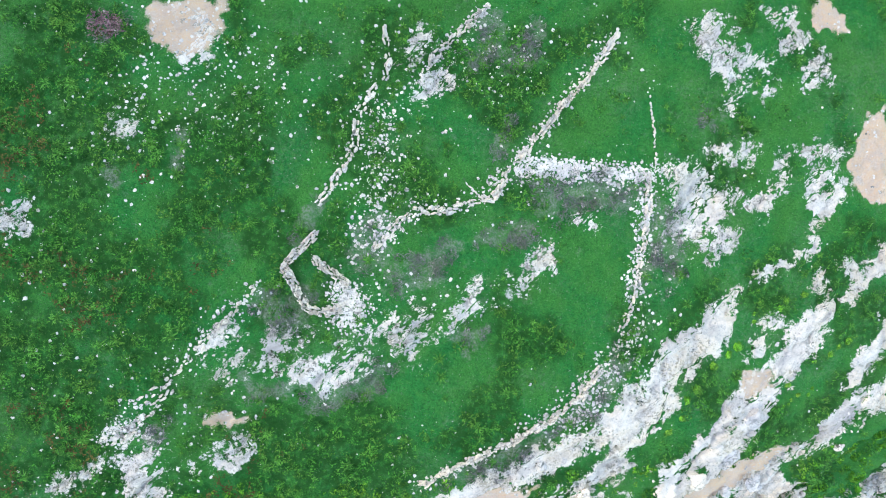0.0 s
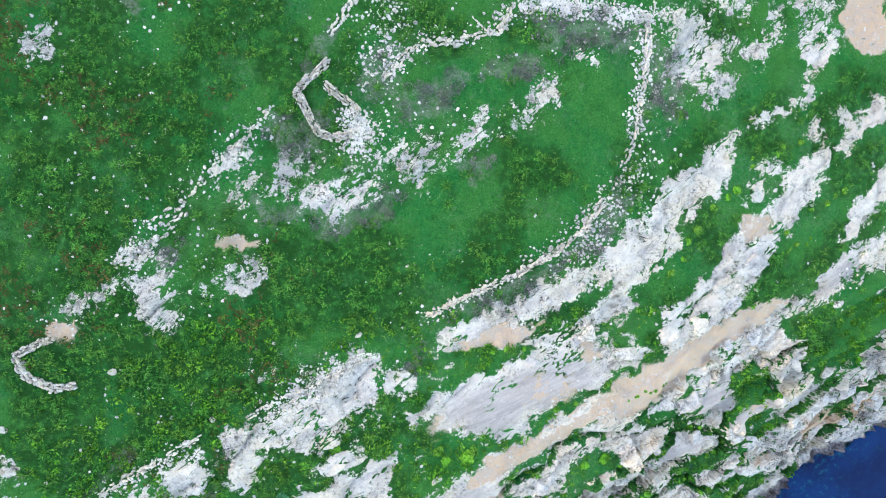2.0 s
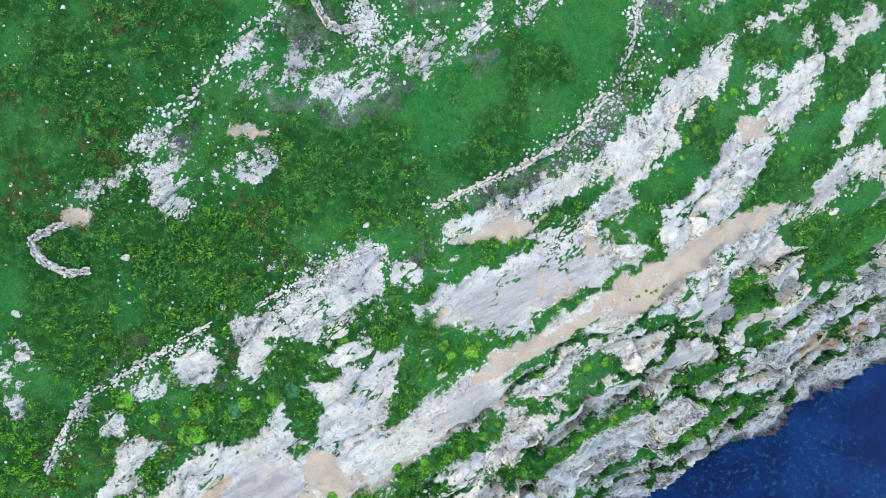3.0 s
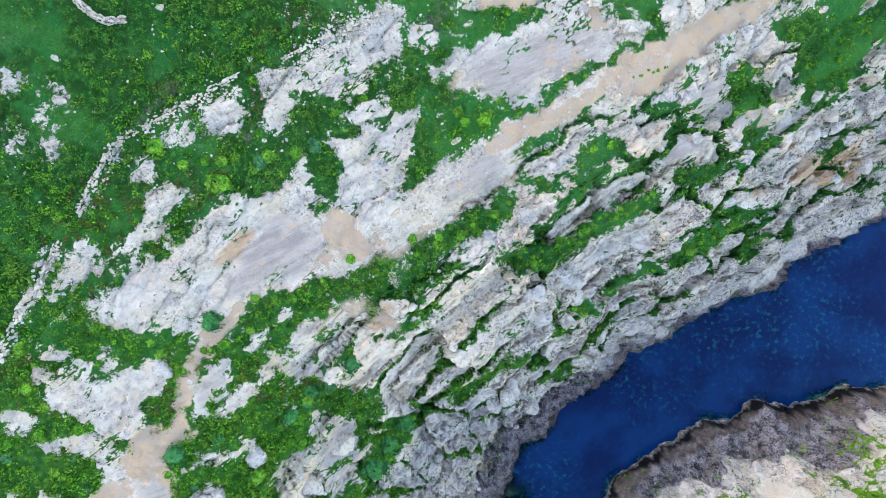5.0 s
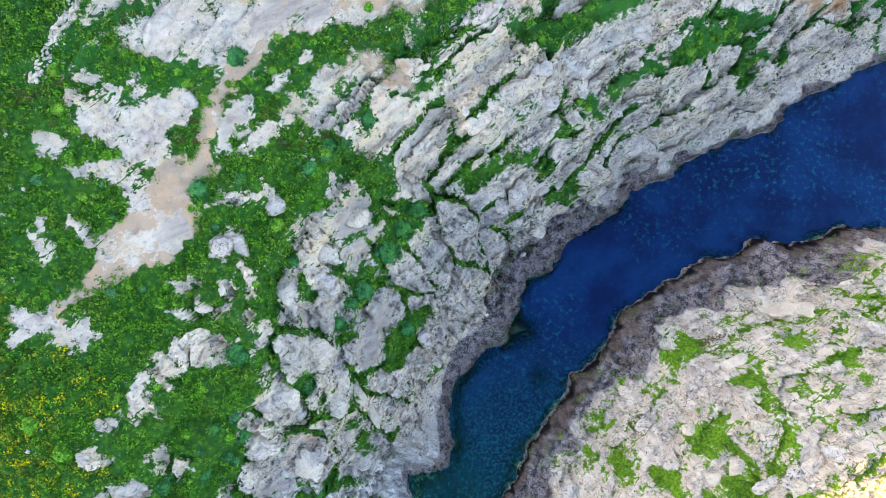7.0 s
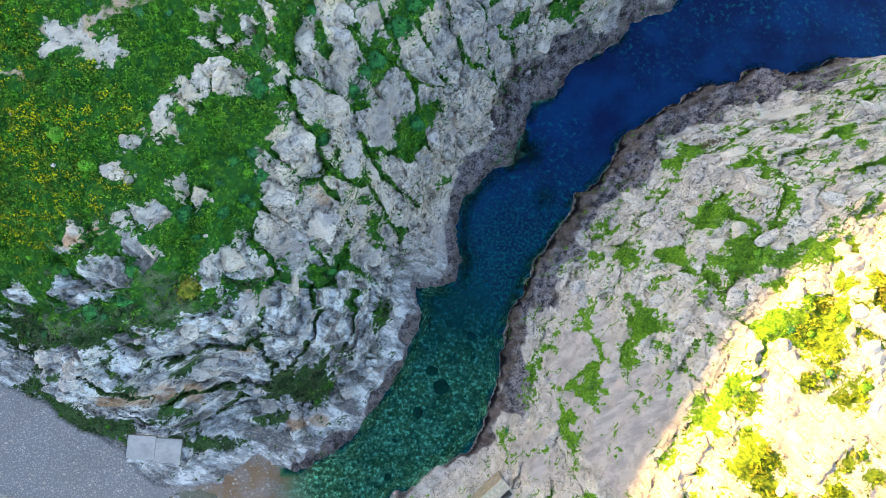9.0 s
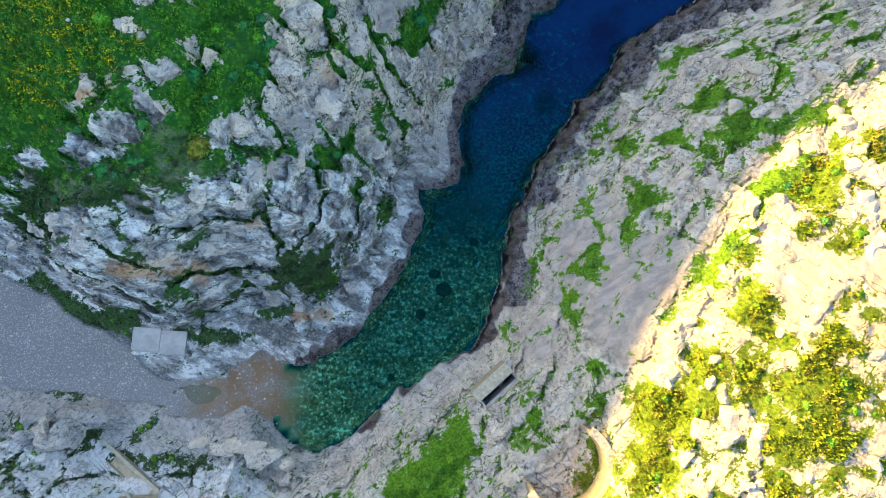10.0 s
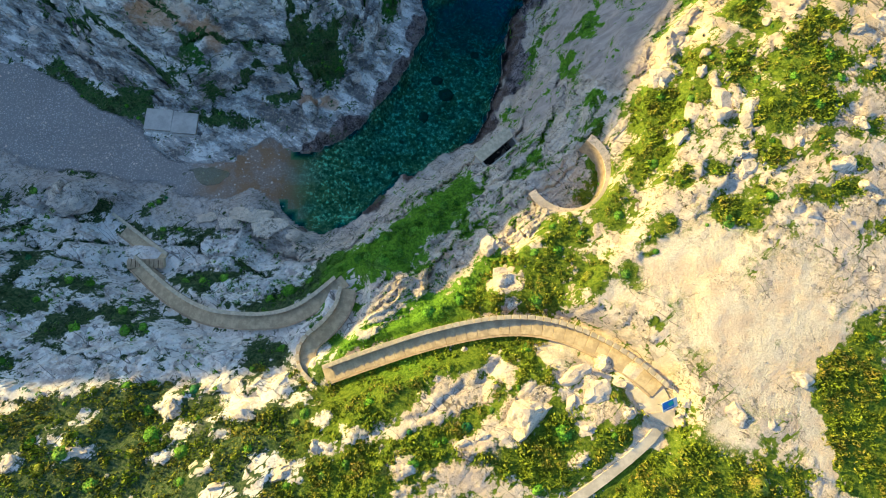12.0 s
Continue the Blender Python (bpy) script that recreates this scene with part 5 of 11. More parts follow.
PATCHES_AL = [
    ("S", 19.4, -23.9, 24, -20.6, 28, -18.9, 32.4, -17.2, 34.1, -17.9, 30.4, -20.2, 27.7, -22, 22.2, -24.7, 16.5, -28.7, 10.8, -31.6, 4.9, -34, 2.1, -33.9, 4.9, -32.3, 8.3, -30.1, 13.8, -27.2),
    ("R", 28.3, -20.7, 31.1, -20.2, 33, -19.1, 34.8, -20.3, 33.7, -21.5, 30.9, -22.1),
    ("R", 32.8, -24, 34.7, -23.4, 37.9, -24.8, 36.7, -27, 34.3, -25.8),
    ("R", 37.7, -28.3, 41.6, -29.5, 53.2, -34.6, 54.3, -38.4, 46.6, -36, 39.1, -31.3),
    ("R", 44.6, -29.3, 46.9, -28.1, 50.3, -30.7, 46.4, -31),
    ("R", 39.5, -19.2, 40.7, -17.2, 42.2, -19.2),
    ("R", 37.2, -19.1, 34.2, -18.2, 34.8, -17.3, 38.5, -17.3, 38.1, -19.1),
]
PATCHES_AM = [
    ("R", 37.9, -17.4, 38.4, -14.9, 40.6, -13.1, 42.6, -14.3, 40.2, -17.3),
    ("L", 37.9, -17.4, 38.4, -14.9, 40.6, -13.1, 42.6, -14.3, 40.2, -17.3),
    ("R", 42.8, -14.9, 45.7, -13.1, 46, -14.9, 43.3, -16.1),
    ("R", 43.1, -22.5, 44, -19.9, 45.7, -19.1, 45.6, -21.2),
    ("R", 46.6, -25.3, 51.5, -25.8, 55.3, -29.4, 50.3, -28),
    ("R", -19.9, -29.9, -16.3, -27.4, -13.2, -24.8, -10.2, -22.8, -8.1, -22.3, -7.4, -24.4, -8.2, -26.5, -10.8, -28.1, -11.8, -29.6, -13.3, -30.7, -16.4, -30.6),
    ("R", -20.7, -30.5, -19.4, -29.9, -18.5, -31.7, -19.1, -33.8, -21, -34.2),
    ("R", -26.4, -33, -24, -31, -22.9, -31.5, -22.5, -32.6, -23.8, -34.1, -24.1, -34.9, -26.1, -34.1),
]
PATCHES_AN = [
    ("R", -30.8, -35.5, -28.5, -34.6, -27.3, -34.1, -27, -34.8, -29.4, -35.5),
    ("R", -12.3, -32.8, -10.8, -31.3, -10.3, -32.6, -11.4, -33.7),
    ("R", -11.6, -41.4, -11.5, -36.5, -9.3, -34.3, -6.1, -32.2, -5.6, -33.3, -7.3, -36.1, -6.7, -39.1, -8.4, -41.7),
    ("R", -14, -35.1, -12.5, -34.6, -11.9, -35.8, -13.8, -36.1),
    ("R", -6.6, -25.1, -5.6, -23.3, -4.2, -24, -4.5, -25.6),
    ("R", -4.8, -28.4, -1.7, -26.1, -1.7, -27.3, -4.5, -28.7),
    ("R", -18.6, -40.6, -17.7, -37.2, -16.7, -36.9, -16.5, -40.3),
    ("R", -40.1, -31, -39.3, -30.5, -38.3, -31.6, -38.9, -32.7, -39.8, -32.2),
]
PATCHES_AO = [
    ("P", -24.5, 19.3, -19.4, 19.9, -15.6, 18.5, -16, 14.6, -17.8, 15.5, -19.2, 14.5, -22.9, 14.5, -24.4, 16.4),
    ("P", -7, 22.1, -4, 19.2, -2.1, 17.7, -4, 11.8, -5, 4.6, -7.8, 3.2, -9.7, 4.6, -7.4, 11.8, -6.9, 15.2),
    ("P", -5.4, -1.1, -2.1, -0.2, 3.8, 0.7, 2.3, -2.2, -2.1, -3.1),
    ("P", 17.7, 10.6, 20.5, 9.7, 22.3, 2, 17.9, -3.6, 15.6, -3.5, 17.2, 4.6),
    ("P", 17.7, 10.1, 21.6, 9.7, 21.1, 3, 17.7, 0.5, 17.2, 4.6),
    ("P", 4.8, 10.4, 19.4, 10.4, 19.4, 7.6, 12.8, 7.1, 4.7, 7),
    ("P", 2.4, 22.9, 7.9, 21.4, 7.3, 16.8, 2.8, 15.8, -0.1, 18.2),
]
PATCHES_AP = [
    ("P", -31.2, -16.9, -28.5, -11.4, -19.2, -8.7, -16.6, -14.8, -24.3, -18.7),
    ("P", 13.1, -10.5, 17.8, -4.1, 22.4, -3.8, 20.8, -6.9, 15.4, -12.9, 10.2, -15.3),
    ("P", -11.6, -3, -6.9, -2.1, -5.9, -6, -9.8, -6.9),
    ("P", -19.9, -29.9, -16.3, -27.4, -13.2, -24.8, -9.1, -22.2, -6.1, -23.4, -6.6, -27.6, -10.8, -28.1, -11.8, -29.6, -13.3, -30.7, -16.4, -30.6),
    ("P", -17.3, -27.4, -9.1, -22.2, -6.1, -23.4, -8.2, -26.5),
    ("P", -21.5, -33.6, -18, -31.7, -16.6, -34, -20.2, -35.9),
    ("P", 3.3, -33.6, 9.4, -29.9, 15.5, -26.1, 13.2, -30.2, 7.2, -34.3, -0.2, -40, -8.7, -45.7, -12.1, -46.4, -5.1, -39.2),
]
PATCHES_AQ = [
    ("L", -23.2, -46.1, -21.2, -43, -18.7, -42.3, -16, -43.7, -15, -45.9, -16.7, -48.2, -18.9, -49.1, -21.2, -50, -23.9, -51.7, -25.7, -50),
    ("L", 21.5, -35.1, 22.9, -33.3, 27.7, -33.1, 28.1, -35.2, 22, -36.7),
    ("L", -3.7, -39.2, 2.1, -34.9, 3.3, -36, 3.6, -38.6, 1.7, -39.9, -3.6, -42.3),
    ("L", -2.8, -29.1, 0.1, -28.3, 9.2, -26, 6.9, -29.4, 3.2, -31.2, 0.2, -29.9),
    ("L", -16.6, -71.5, -15.6, -69, -12.4, -66.5, -11.9, -69.7, -13.9, -73, -15.8, -73.9),
    ("G", -45.6, -28.9, -21.8, -27.9, -20.7, -31.2, -3.7, -30.2, -3.7, -38.1, -8.6, -41.1, -16.5, -42, -25.2, -41.1, -30.6, -46.2, -45.9, -52.4),
]
PATCHES_AR = [
    ("R", -44.4, -29.5, -43.2, -29.8, -43.5, -30.9, -44.4, -30.4),
    ("R", -40.1, -31.1, -39.1, -30.8, -38.3, -31.8, -38.6, -32.7, -39.8, -31.9),
    ("R", -41.3, -33.1, -40, -33, -40.4, -33.8, -41.3, -33.7),
    ("R", -40.8, -35.7, -40.3, -35.1, -39.7, -36.2, -40.4, -37.3, -40.9, -36.5),
    ("R", -44.2, -34.7, -43.3, -35, -43.3, -36.3, -44.1, -36.3),
    ("R", -26.6, -33.3, -25, -31.6, -23.4, -31, -22.6, -32, -22.9, -33.4, -23.7, -35.1, -25.1, -34.6, -25.9, -34.1),
    ("R", -30.3, -35.3, -28.8, -34.4, -27.7, -33.9, -26.9, -34.6, -28.8, -35.5, -30.1, -35.9),
]
PATCHES_AS = [
    ("R", -20.8, -33.9, -20.4, -31.1, -19, -30.1, -17.4, -28.4, -15.8, -27.7, -8.6, -27.2, -11.9, -30.2, -13.6, -30.8, -16.3, -29.9, -18.6, -31, -18.9, -33.8, -19.7, -34.9),
    ("R", -33.3, -37.9, -32.6, -37.4, -31.3, -38.9, -32, -39.3),
    ("R", -32, -41.3, -29.9, -39.4, -28.3, -39.9, -28.1, -41.2, -29.5, -42.3, -30.5, -42.9, -32.6, -43.8),
    ("R", -35, -46.3, -33.1, -44.6, -31, -43.2, -29.5, -42.9, -30, -44.6, -32, -45.2, -33.9, -46.6),
    ("R", -40.3, -49.6, -38.7, -46.4, -36.7, -45.8, -36, -46.3, -36.7, -48, -38.4, -49.6, -40.1, -50.2),
    ("R", -43.9, -52.1, -43, -50.2, -41.3, -46.9, -40, -45.6, -40.4, -46.9, -41.8, -50.2, -42.9, -51.8),
]
PATCHES_AT = [
    ("R", -36.9, -52.4, -35.8, -51.2, -34.2, -48.5, -28.9, -45.7, -26.3, -43.7, -24.9, -41.1, -19.7, -40.5, -18.1, -39.3, -17.3, -36.7, -16.5, -38.6, -16, -40.8, -14.9, -41.7, -13.7, -38.5, -14.2, -34.7, -12, -34.8, -11.4, -33.4, -8.6, -33.3, -5.7, -31.5, -6.6, -34.8, -7.4, -38.2, -8.6, -41.1, -9.8, -42.3, -3.7, -38.1, -3.6, -42.5, -8.7, -46, -14.5, -49, -15.6, -48.8, -14.4, -46.4, -15.5, -45.9, -16.7, -48.2, -17.8, -49.4, -22.3, -50.6, -23.4, -52.3),
    ("R", -13.4, -33, -12, -31.8, -9.7, -31.2, -8.6, -30.8, -9.2, -31.9, -10.9, -32.8, -12.5, -33.4),
    ("G", -16.8, -42, -15.4, -41.4, -14.3, -40.5, -14.9, -42.5, -16, -42.8),
]
PATCHES_AU = [
    ("G", -25.6, -48.1, -24.3, -46.6, -24.9, -48.1),
    ("S", -16, -43.7, -14.3, -41.3, -12.6, -42.4, -12.1, -44.7, -8.7, -45.1, -12.2, -47, -14.4, -45.9),
    ("G", -45.9, -52.4, -36.9, -52.4, -29.2, -54, -27.1, -54, -30.1, -61.4, -34.5, -67.1, -42.8, -77.6, -47.8, -77.2),
    ("R", -37.3, -52.4, -30.6, -52.4, -27.1, -53.4, -27.7, -54.6, -30.7, -54.3, -34.9, -53.4),
    ("R", -42.6, -56.1, -41.4, -55.1, -39.1, -55.6, -40.6, -56.4, -41.4, -57.5, -40.8, -58.9, -42.4, -58.1),
    ("R", -40.7, -57.3, -38.6, -57, -37.9, -56.5, -38.2, -57.8, -40.2, -57.8),
    ("R", -36.9, -56.2, -35.5, -55.6, -35.3, -57.3, -36.6, -57.3),
]
PATCHES_AV = [
    ("R", -41.8, -60.6, -38.7, -58.4, -35, -58.4, -31.9, -56.2, -30.3, -56, -30.1, -57.4, -31.5, -59.6, -32.7, -61.3, -31.7, -62.5, -34.4, -64.7, -36, -64.4, -38.5, -62.9, -40.9, -61.1),
    ("R", -45.4, -63.3, -44.5, -61.4, -43, -62, -43.4, -63.4, -44.7, -63.6),
    ("R", -44.1, -66.7, -42.4, -66.5, -42.8, -65.1, -37, -64.4, -35.1, -65.9, -34.2, -68.3, -34.8, -69.4, -36.4, -69.4, -37, -67, -37.7, -66.4, -41.1, -66.5, -42.7, -67.4),
    ("R", -43.4, -69.9, -42.6, -70, -40.7, -72.1, -41.4, -72.8, -42.5, -71.5),
]
PATCHES_AW = [
    ("R", -35, -64.7, -32.2, -62.5, -30.1, -61.4, -28.9, -59.7, -28.3, -56.8, -26.7, -55.1, -25.7, -54.6, -26.2, -56.3, -27.6, -59.1, -28.6, -62.6, -28.3, -65.1, -30.4, -66.1, -31.6, -69.6, -32.7, -72.9, -34.2, -75.1, -37.7, -78.1, -42.3, -77.7, -40.4, -75.1, -39.9, -72.9, -37.6, -70.6, -34.8, -69.4, -34, -67.1),
    ("G", -25.8, -61.5, -23.1, -58.1, -20.3, -55.8, -19.7, -62, -21, -68.3, -21.5, -73.9, -25.1, -74.2, -30.8, -73.9, -31.1, -69.7, -29.4, -66.8, -27.6, -63.9),
    ("R", -33.3, -75.9, -30.8, -76.3, -31.3, -78.3, -33.6, -77.9),
    ("R", -28.1, -60.8, -27.6, -59.7, -25.7, -57.5, -24.9, -56.9, -24.6, -58, -26.3, -60.9, -27.6, -62.7, -28.4, -63),
]
PATCHES_AX = [
    ("R", -25.9, -62.7, -23.6, -59.8, -20.9, -57.6, -19.7, -55.8, -19.3, -56.4, -21.3, -59.5, -22.6, -60.5, -24.9, -63.1),
    ("R", -23.5, -54.6, -21.3, -54, -21.3, -55.2, -23.1, -56.6),
    ("R", -18.8, -55.8, -16.9, -53.4, -16, -52.9, -16.7, -55.2, -18.2, -56.4),
    ("R", -29.3, -67.8, -27.8, -66.9, -25.6, -66.4, -25.5, -67.1, -27.3, -68.4, -29, -68.6),
    ("R", -24.5, -65.2, -23.5, -64.8, -23, -66.3, -23.6, -68.8, -24.5, -68.7),
    ("R", -29.9, -73.9, -27.2, -69.5, -26.8, -71.3, -27.2, -73.5, -29.1, -74),
    ("R", -24, -74.3, -22.9, -75.4, -20.8, -80, -20.3, -81.7, -24.1, -80.5, -23.8, -77.8),
    ("R", -29.5, -77.1, -28.1, -76.6, -27.8, -79.4, -29.2, -79.1),
]
PATCHES_AY = [
    ("R", -19.1, -55.8, -12.4, -54.7, -7.5, -56, -3.5, -52.3, -2.5, -91.2, -19.5, -81.5, -21.5, -73.9, -21, -69.5, -17.8, -68.3, -17.8, -65, -19.1, -62.1),
    ("G", -20.7, -60.7, -18.4, -58.3, -16.1, -59.7, -14.6, -61.2, -10.2, -62.1, -9.7, -65.8, -12.4, -67.1, -15.3, -65.2, -17.7, -64.4, -20.3, -62.6),
    ("G", -14, -57.2, -12.9, -57, -11.9, -57.9, -12.8, -59.7, -13.9, -59.2),
    ("G", -13.3, -73.1, -11.9, -70.4, -10.4, -67.2, -7.7, -66.2, -6, -67.2, -7, -70, -9.1, -72, -9.8, -73.7, -12.5, -74),
    ("G", -16.8, -79.5, -16, -76.5, -14, -74.6, -12.5, -74.2, -13.6, -78.5, -15, -79.5),
]
PATCHES_AZ = [
    ("G", -17.8, -69, -15.9, -66.4, -14.4, -66.4, -15.6, -68.1, -17.7, -72.4),
    ("G", -21.5, -76.2, -19.5, -77.5, -20.1, -80, -20.8, -78.2),
    ("G", -11, -84.6, -9.5, -82, -6.4, -82.9, -8, -88.6, -10.6, -86.4),
    ("R", -3.7, -37, 3.3, -33.1, 9.4, -29.3, 15.6, -26.6, 22.4, -24.7, 53.8, -20.1, 70.8, -40.8, 51.3, -51.1, 16.9, -70.9, -2.5, -91.2, -3.5, -52.3, -8.8, -51, -3.6, -47.2),
    ("G", -3.7, -31.4, -1.6, -30.1, 0.2, -29.9, 3.8, -30.9, 3.3, -33.1, 1.4, -34.4, -1, -35.7, -3.7, -37),
    ("G", 7.8, -28.8, 9.8, -27.1, 11.1, -27, 11.8, -28.1, 9.4, -29.3, 8.1, -29.5),
]
PATCHES_BA = [
    ("G", 15.6, -27.2, 17.5, -25.9, 20.1, -25.1, 18.9, -26.9, 16.9, -27.7),
    ("G", 10.2, -31.2, 12.5, -29.7, 14.4, -28.7, 14.6, -29.7, 12.4, -31.3, 10.4, -31.7),
    ("G", 3.9, -36, 6.4, -33.4, 8.9, -32.1, 9.8, -33.5, 7.3, -35.4, 4.7, -36),
    ("G", 10.7, -37.1, 12.3, -33.6, 15.1, -32.6, 17.1, -34.4, 17.7, -36, 13.8, -37.1, 12.1, -38.9, 9.9, -38.1),
    ("G", 19.1, -30, 21.6, -28.7, 22.9, -29.3, 22.3, -30.6, 19.8, -31.1),
    ("G", 21.1, -33.5, 24.2, -31, 28.6, -29.7, 27.9, -31.1, 24.7, -32.4, 22.9, -33.3),
    ("G", 28.9, -27.8, 29.8, -25, 31.7, -25.1, 33.6, -26.1, 32.3, -27.1, 29.8, -28.7, 27.4, -29.2),
]
PATCHES_BB = [
    ("G", 23, -27.9, 23.6, -25.7, 24.8, -25.4, 24.2, -28),
    ("G", -8.7, -49.8, -3.6, -43.6, -0.8, -41.8, 2.3, -40.5, 4.2, -39.2, 4.9, -41, 3.8, -43.4, 0.5, -44.8, -2.5, -46.6, -3.6, -47.2, -7.5, -50.4),
    ("G", -23.4, -52.3, -19, -50, -14.5, -49, -8.7, -48, -9.3, -49.8, -12.3, -51, -16.8, -52.3, -21.3, -54),
    ("G", 3.6, -38, 10, -37.4, 10.6, -39.4, 7.4, -39.7, 6.2, -38.8, 3.9, -38.9),
    ("G", 1.9, -46.2, 7.1, -45.2, 11.2, -43.7, 14.1, -42.3, 18, -40.3, 20.6, -39, 22.7, -39, 22.5, -41.2, 19.7, -42.6, 15.2, -44.8, 12, -46.8, 8.2, -48.9, 5.5, -48.6, 2.6, -47.7),
]
PATCHES_BC = [
    ("G", 24, -38, 26.7, -36, 31.7, -35.1, 33.1, -35.5, 29.3, -37.7, 26.2, -39),
    ("G", 31.9, -32.7, 33.7, -30.1, 37.6, -30.5, 37.5, -31.9, 34.7, -33.6, 31.3, -34),
    ("G", 26.6, -45.7, 28.9, -43.5, 33, -41.9, 36.4, -41, 38.7, -40.3, 36.8, -43, 31.9, -45.5, 30, -47.6, 26.7, -47),
    ("G", 38.9, -46.4, 38.6, -44.3, 41.9, -43.3, 43.3, -45.4, 41.6, -47.5),
    ("G", 16.4, -51.5, 20.4, -49.3, 24.1, -47.1, 26.4, -46.3, 24.8, -48.5, 22, -49.9, 19.6, -52.2),
    ("G", 38.6, -26.2, 38.1, -24.2, 41.9, -23.5, 44.5, -25.2, 42.1, -27.8, 48.7, -26, 50, -26.4, 45.9, -27.7, 41.3, -28.3),
]
PATCHES_BD = [
    ("G", 46.7, -33.1, 49.6, -32, 51.6, -32.9, 47.9, -34.2),
    ("G", -2.1, -62.8, 1.4, -61.3, 5.2, -59.4, 8.6, -58.7, 8.4, -61.1, 5.3, -61.7, 2.4, -63.9, -2, -66),
    ("G", 10.9, -65.3, 12.3, -63.5, 15.6, -61.9, 16.8, -65, 13.1, -66.1),
    ("G", 13.1, -53.6, 15.8, -52.2, 19.3, -53.7, 17.7, -55.2, 14.5, -55),
    ("S", 0.9, -34.8, 4.5, -33, 9.4, -30.2, 15.6, -26.6, 17.5, -25.3, 20.8, -25, 15.5, -27.9, 12, -30.2, 7.1, -33.3, 3.3, -35.4, 1.5, -36.1),
    ("S", -27.4, -54, -25.6, -54, -26.5, -56.3, -27.8, -59.1, -28.7, -61.4, -30.1, -62.5, -29.4, -60.2, -28.3, -56.8),
]
PATCHES_BE = [
    ("G", -57.9, -88.7, -50.5, -88.7, -46.7, -84.7, -30.1, -82.6, -25.6, -86.3, -26.9, -89.6, -26.9, -94.7, -28.4, -98.8, -32.3, -102.4, -35.4, -104.2, -37.1, -108.9, -39.1, -107.8, -43.3, -102.1, -48, -101.7, -51.4, -104.7, -54.8, -108.7, -58, -107.5, -63.2, -107.3),
    ("R", -25.8, -82.1, -5.6, -74.4, -5.5, -78.7, -9.2, -109.7, -33.6, -111.4, -32, -108.3, -33, -107.7, -33.8, -104.2, -31, -101.3, -27.8, -99, -27.3, -96.4, -27.2, -93.3, -24, -88.2, -24.7, -85.5, -25.8, -84.7),
]
PATCHES_BF = [
    ("R", -33.6, -111.4, -9.5, -109.8, -10.8, -120.4, -16, -127.4, -21.3, -131.9, -29.8, -134.2, -35.7, -134.1, -44.2, -135.8, -50.9, -134, -52.7, -131.4, -55.9, -127.7, -63.7, -125.4, -67.3, -121.9, -72.4, -122.9, -63.2, -114.6, -44.4, -113.5),
    ("S", -54, -85.2, -51.2, -85, -50.9, -86.8, -53, -88.4, -54.3, -88.7),
    ("R", -37.9, -89.1, -37.2, -85.4, -34.3, -83.5, -33.3, -87.1, -33.3, -90.2, -33.9, -90, -34.1, -87.2, -35.4, -86.6, -36.5, -89, -35.7, -91, -36.3, -91.7, -37, -90.7, -37.8, -91.4),
    ("R", -34.3, -83.2, -31.3, -82.8, -31.2, -85.9, -33.1, -85.6, -34.2, -84.5),
    ("R", -29.8, -82.6, -27.8, -82.7, -27.9, -85.4, -30, -85.6),
]
PATCHES_BG = [
    ("R", -41.5, -91.2, -39.5, -90.8, -39.7, -92.7, -40.8, -93.5),
    ("R", -42.8, -94.5, -41.5, -94.1, -40.3, -95.9, -41.3, -97, -42.4, -95.5),
    ("R", -37.3, -95.6, -35.6, -96, -32.1, -96, -31.8, -97.2, -34.3, -98.8, -35.8, -98.1, -36.8, -96.6),
    ("R", -42.4, -99.3, -40, -98.1, -37, -98, -37, -99.5, -38.5, -101.5, -40.7, -100.6, -42.1, -100.5),
    ("R", -41.1, -102, -39.6, -102.9, -38.5, -104.2, -37, -104, -37.3, -105.4, -38.8, -105.7, -40.6, -104.1),
    ("R", -50.1, -103.6, -48.8, -101.9, -45.3, -100.7, -43, -100.2, -43.4, -101.6, -44.8, -102.9, -48.6, -104.2),
]
PATCHES_BH = [
    ("R", -50.6, -108, -46.3, -106.8, -43.7, -104.9, -41.5, -103.8, -40, -106.3, -40.9, -108.2, -44.9, -108.3, -46.9, -109.6, -47.6, -111.6, -50.4, -110.2),
    ("R", -58, -107.5, -53.9, -107.7, -54.2, -109.1, -57.5, -111.3, -61, -111.2),
    ("R", -28.2, -90.1, -26.3, -88.9, -25.8, -89.7, -27.4, -90.7, -28.4, -90.8),
    ("G", -28.8, -83.6, -26.4, -83.5, -26, -85.6, -27.9, -85.7),
    ("G", -16.1, -78.4, -13, -76.7, -13.4, -78.8, -15.5, -81.2, -16.5, -80),
    ("G", -18.2, -83.3, -15.6, -81.4, -16, -84.7, -17.7, -86),
    ("G", -22.5, -88.1, -20.5, -86.4, -19.5, -89.3, -20.5, -90.6, -21.8, -89.5),
]
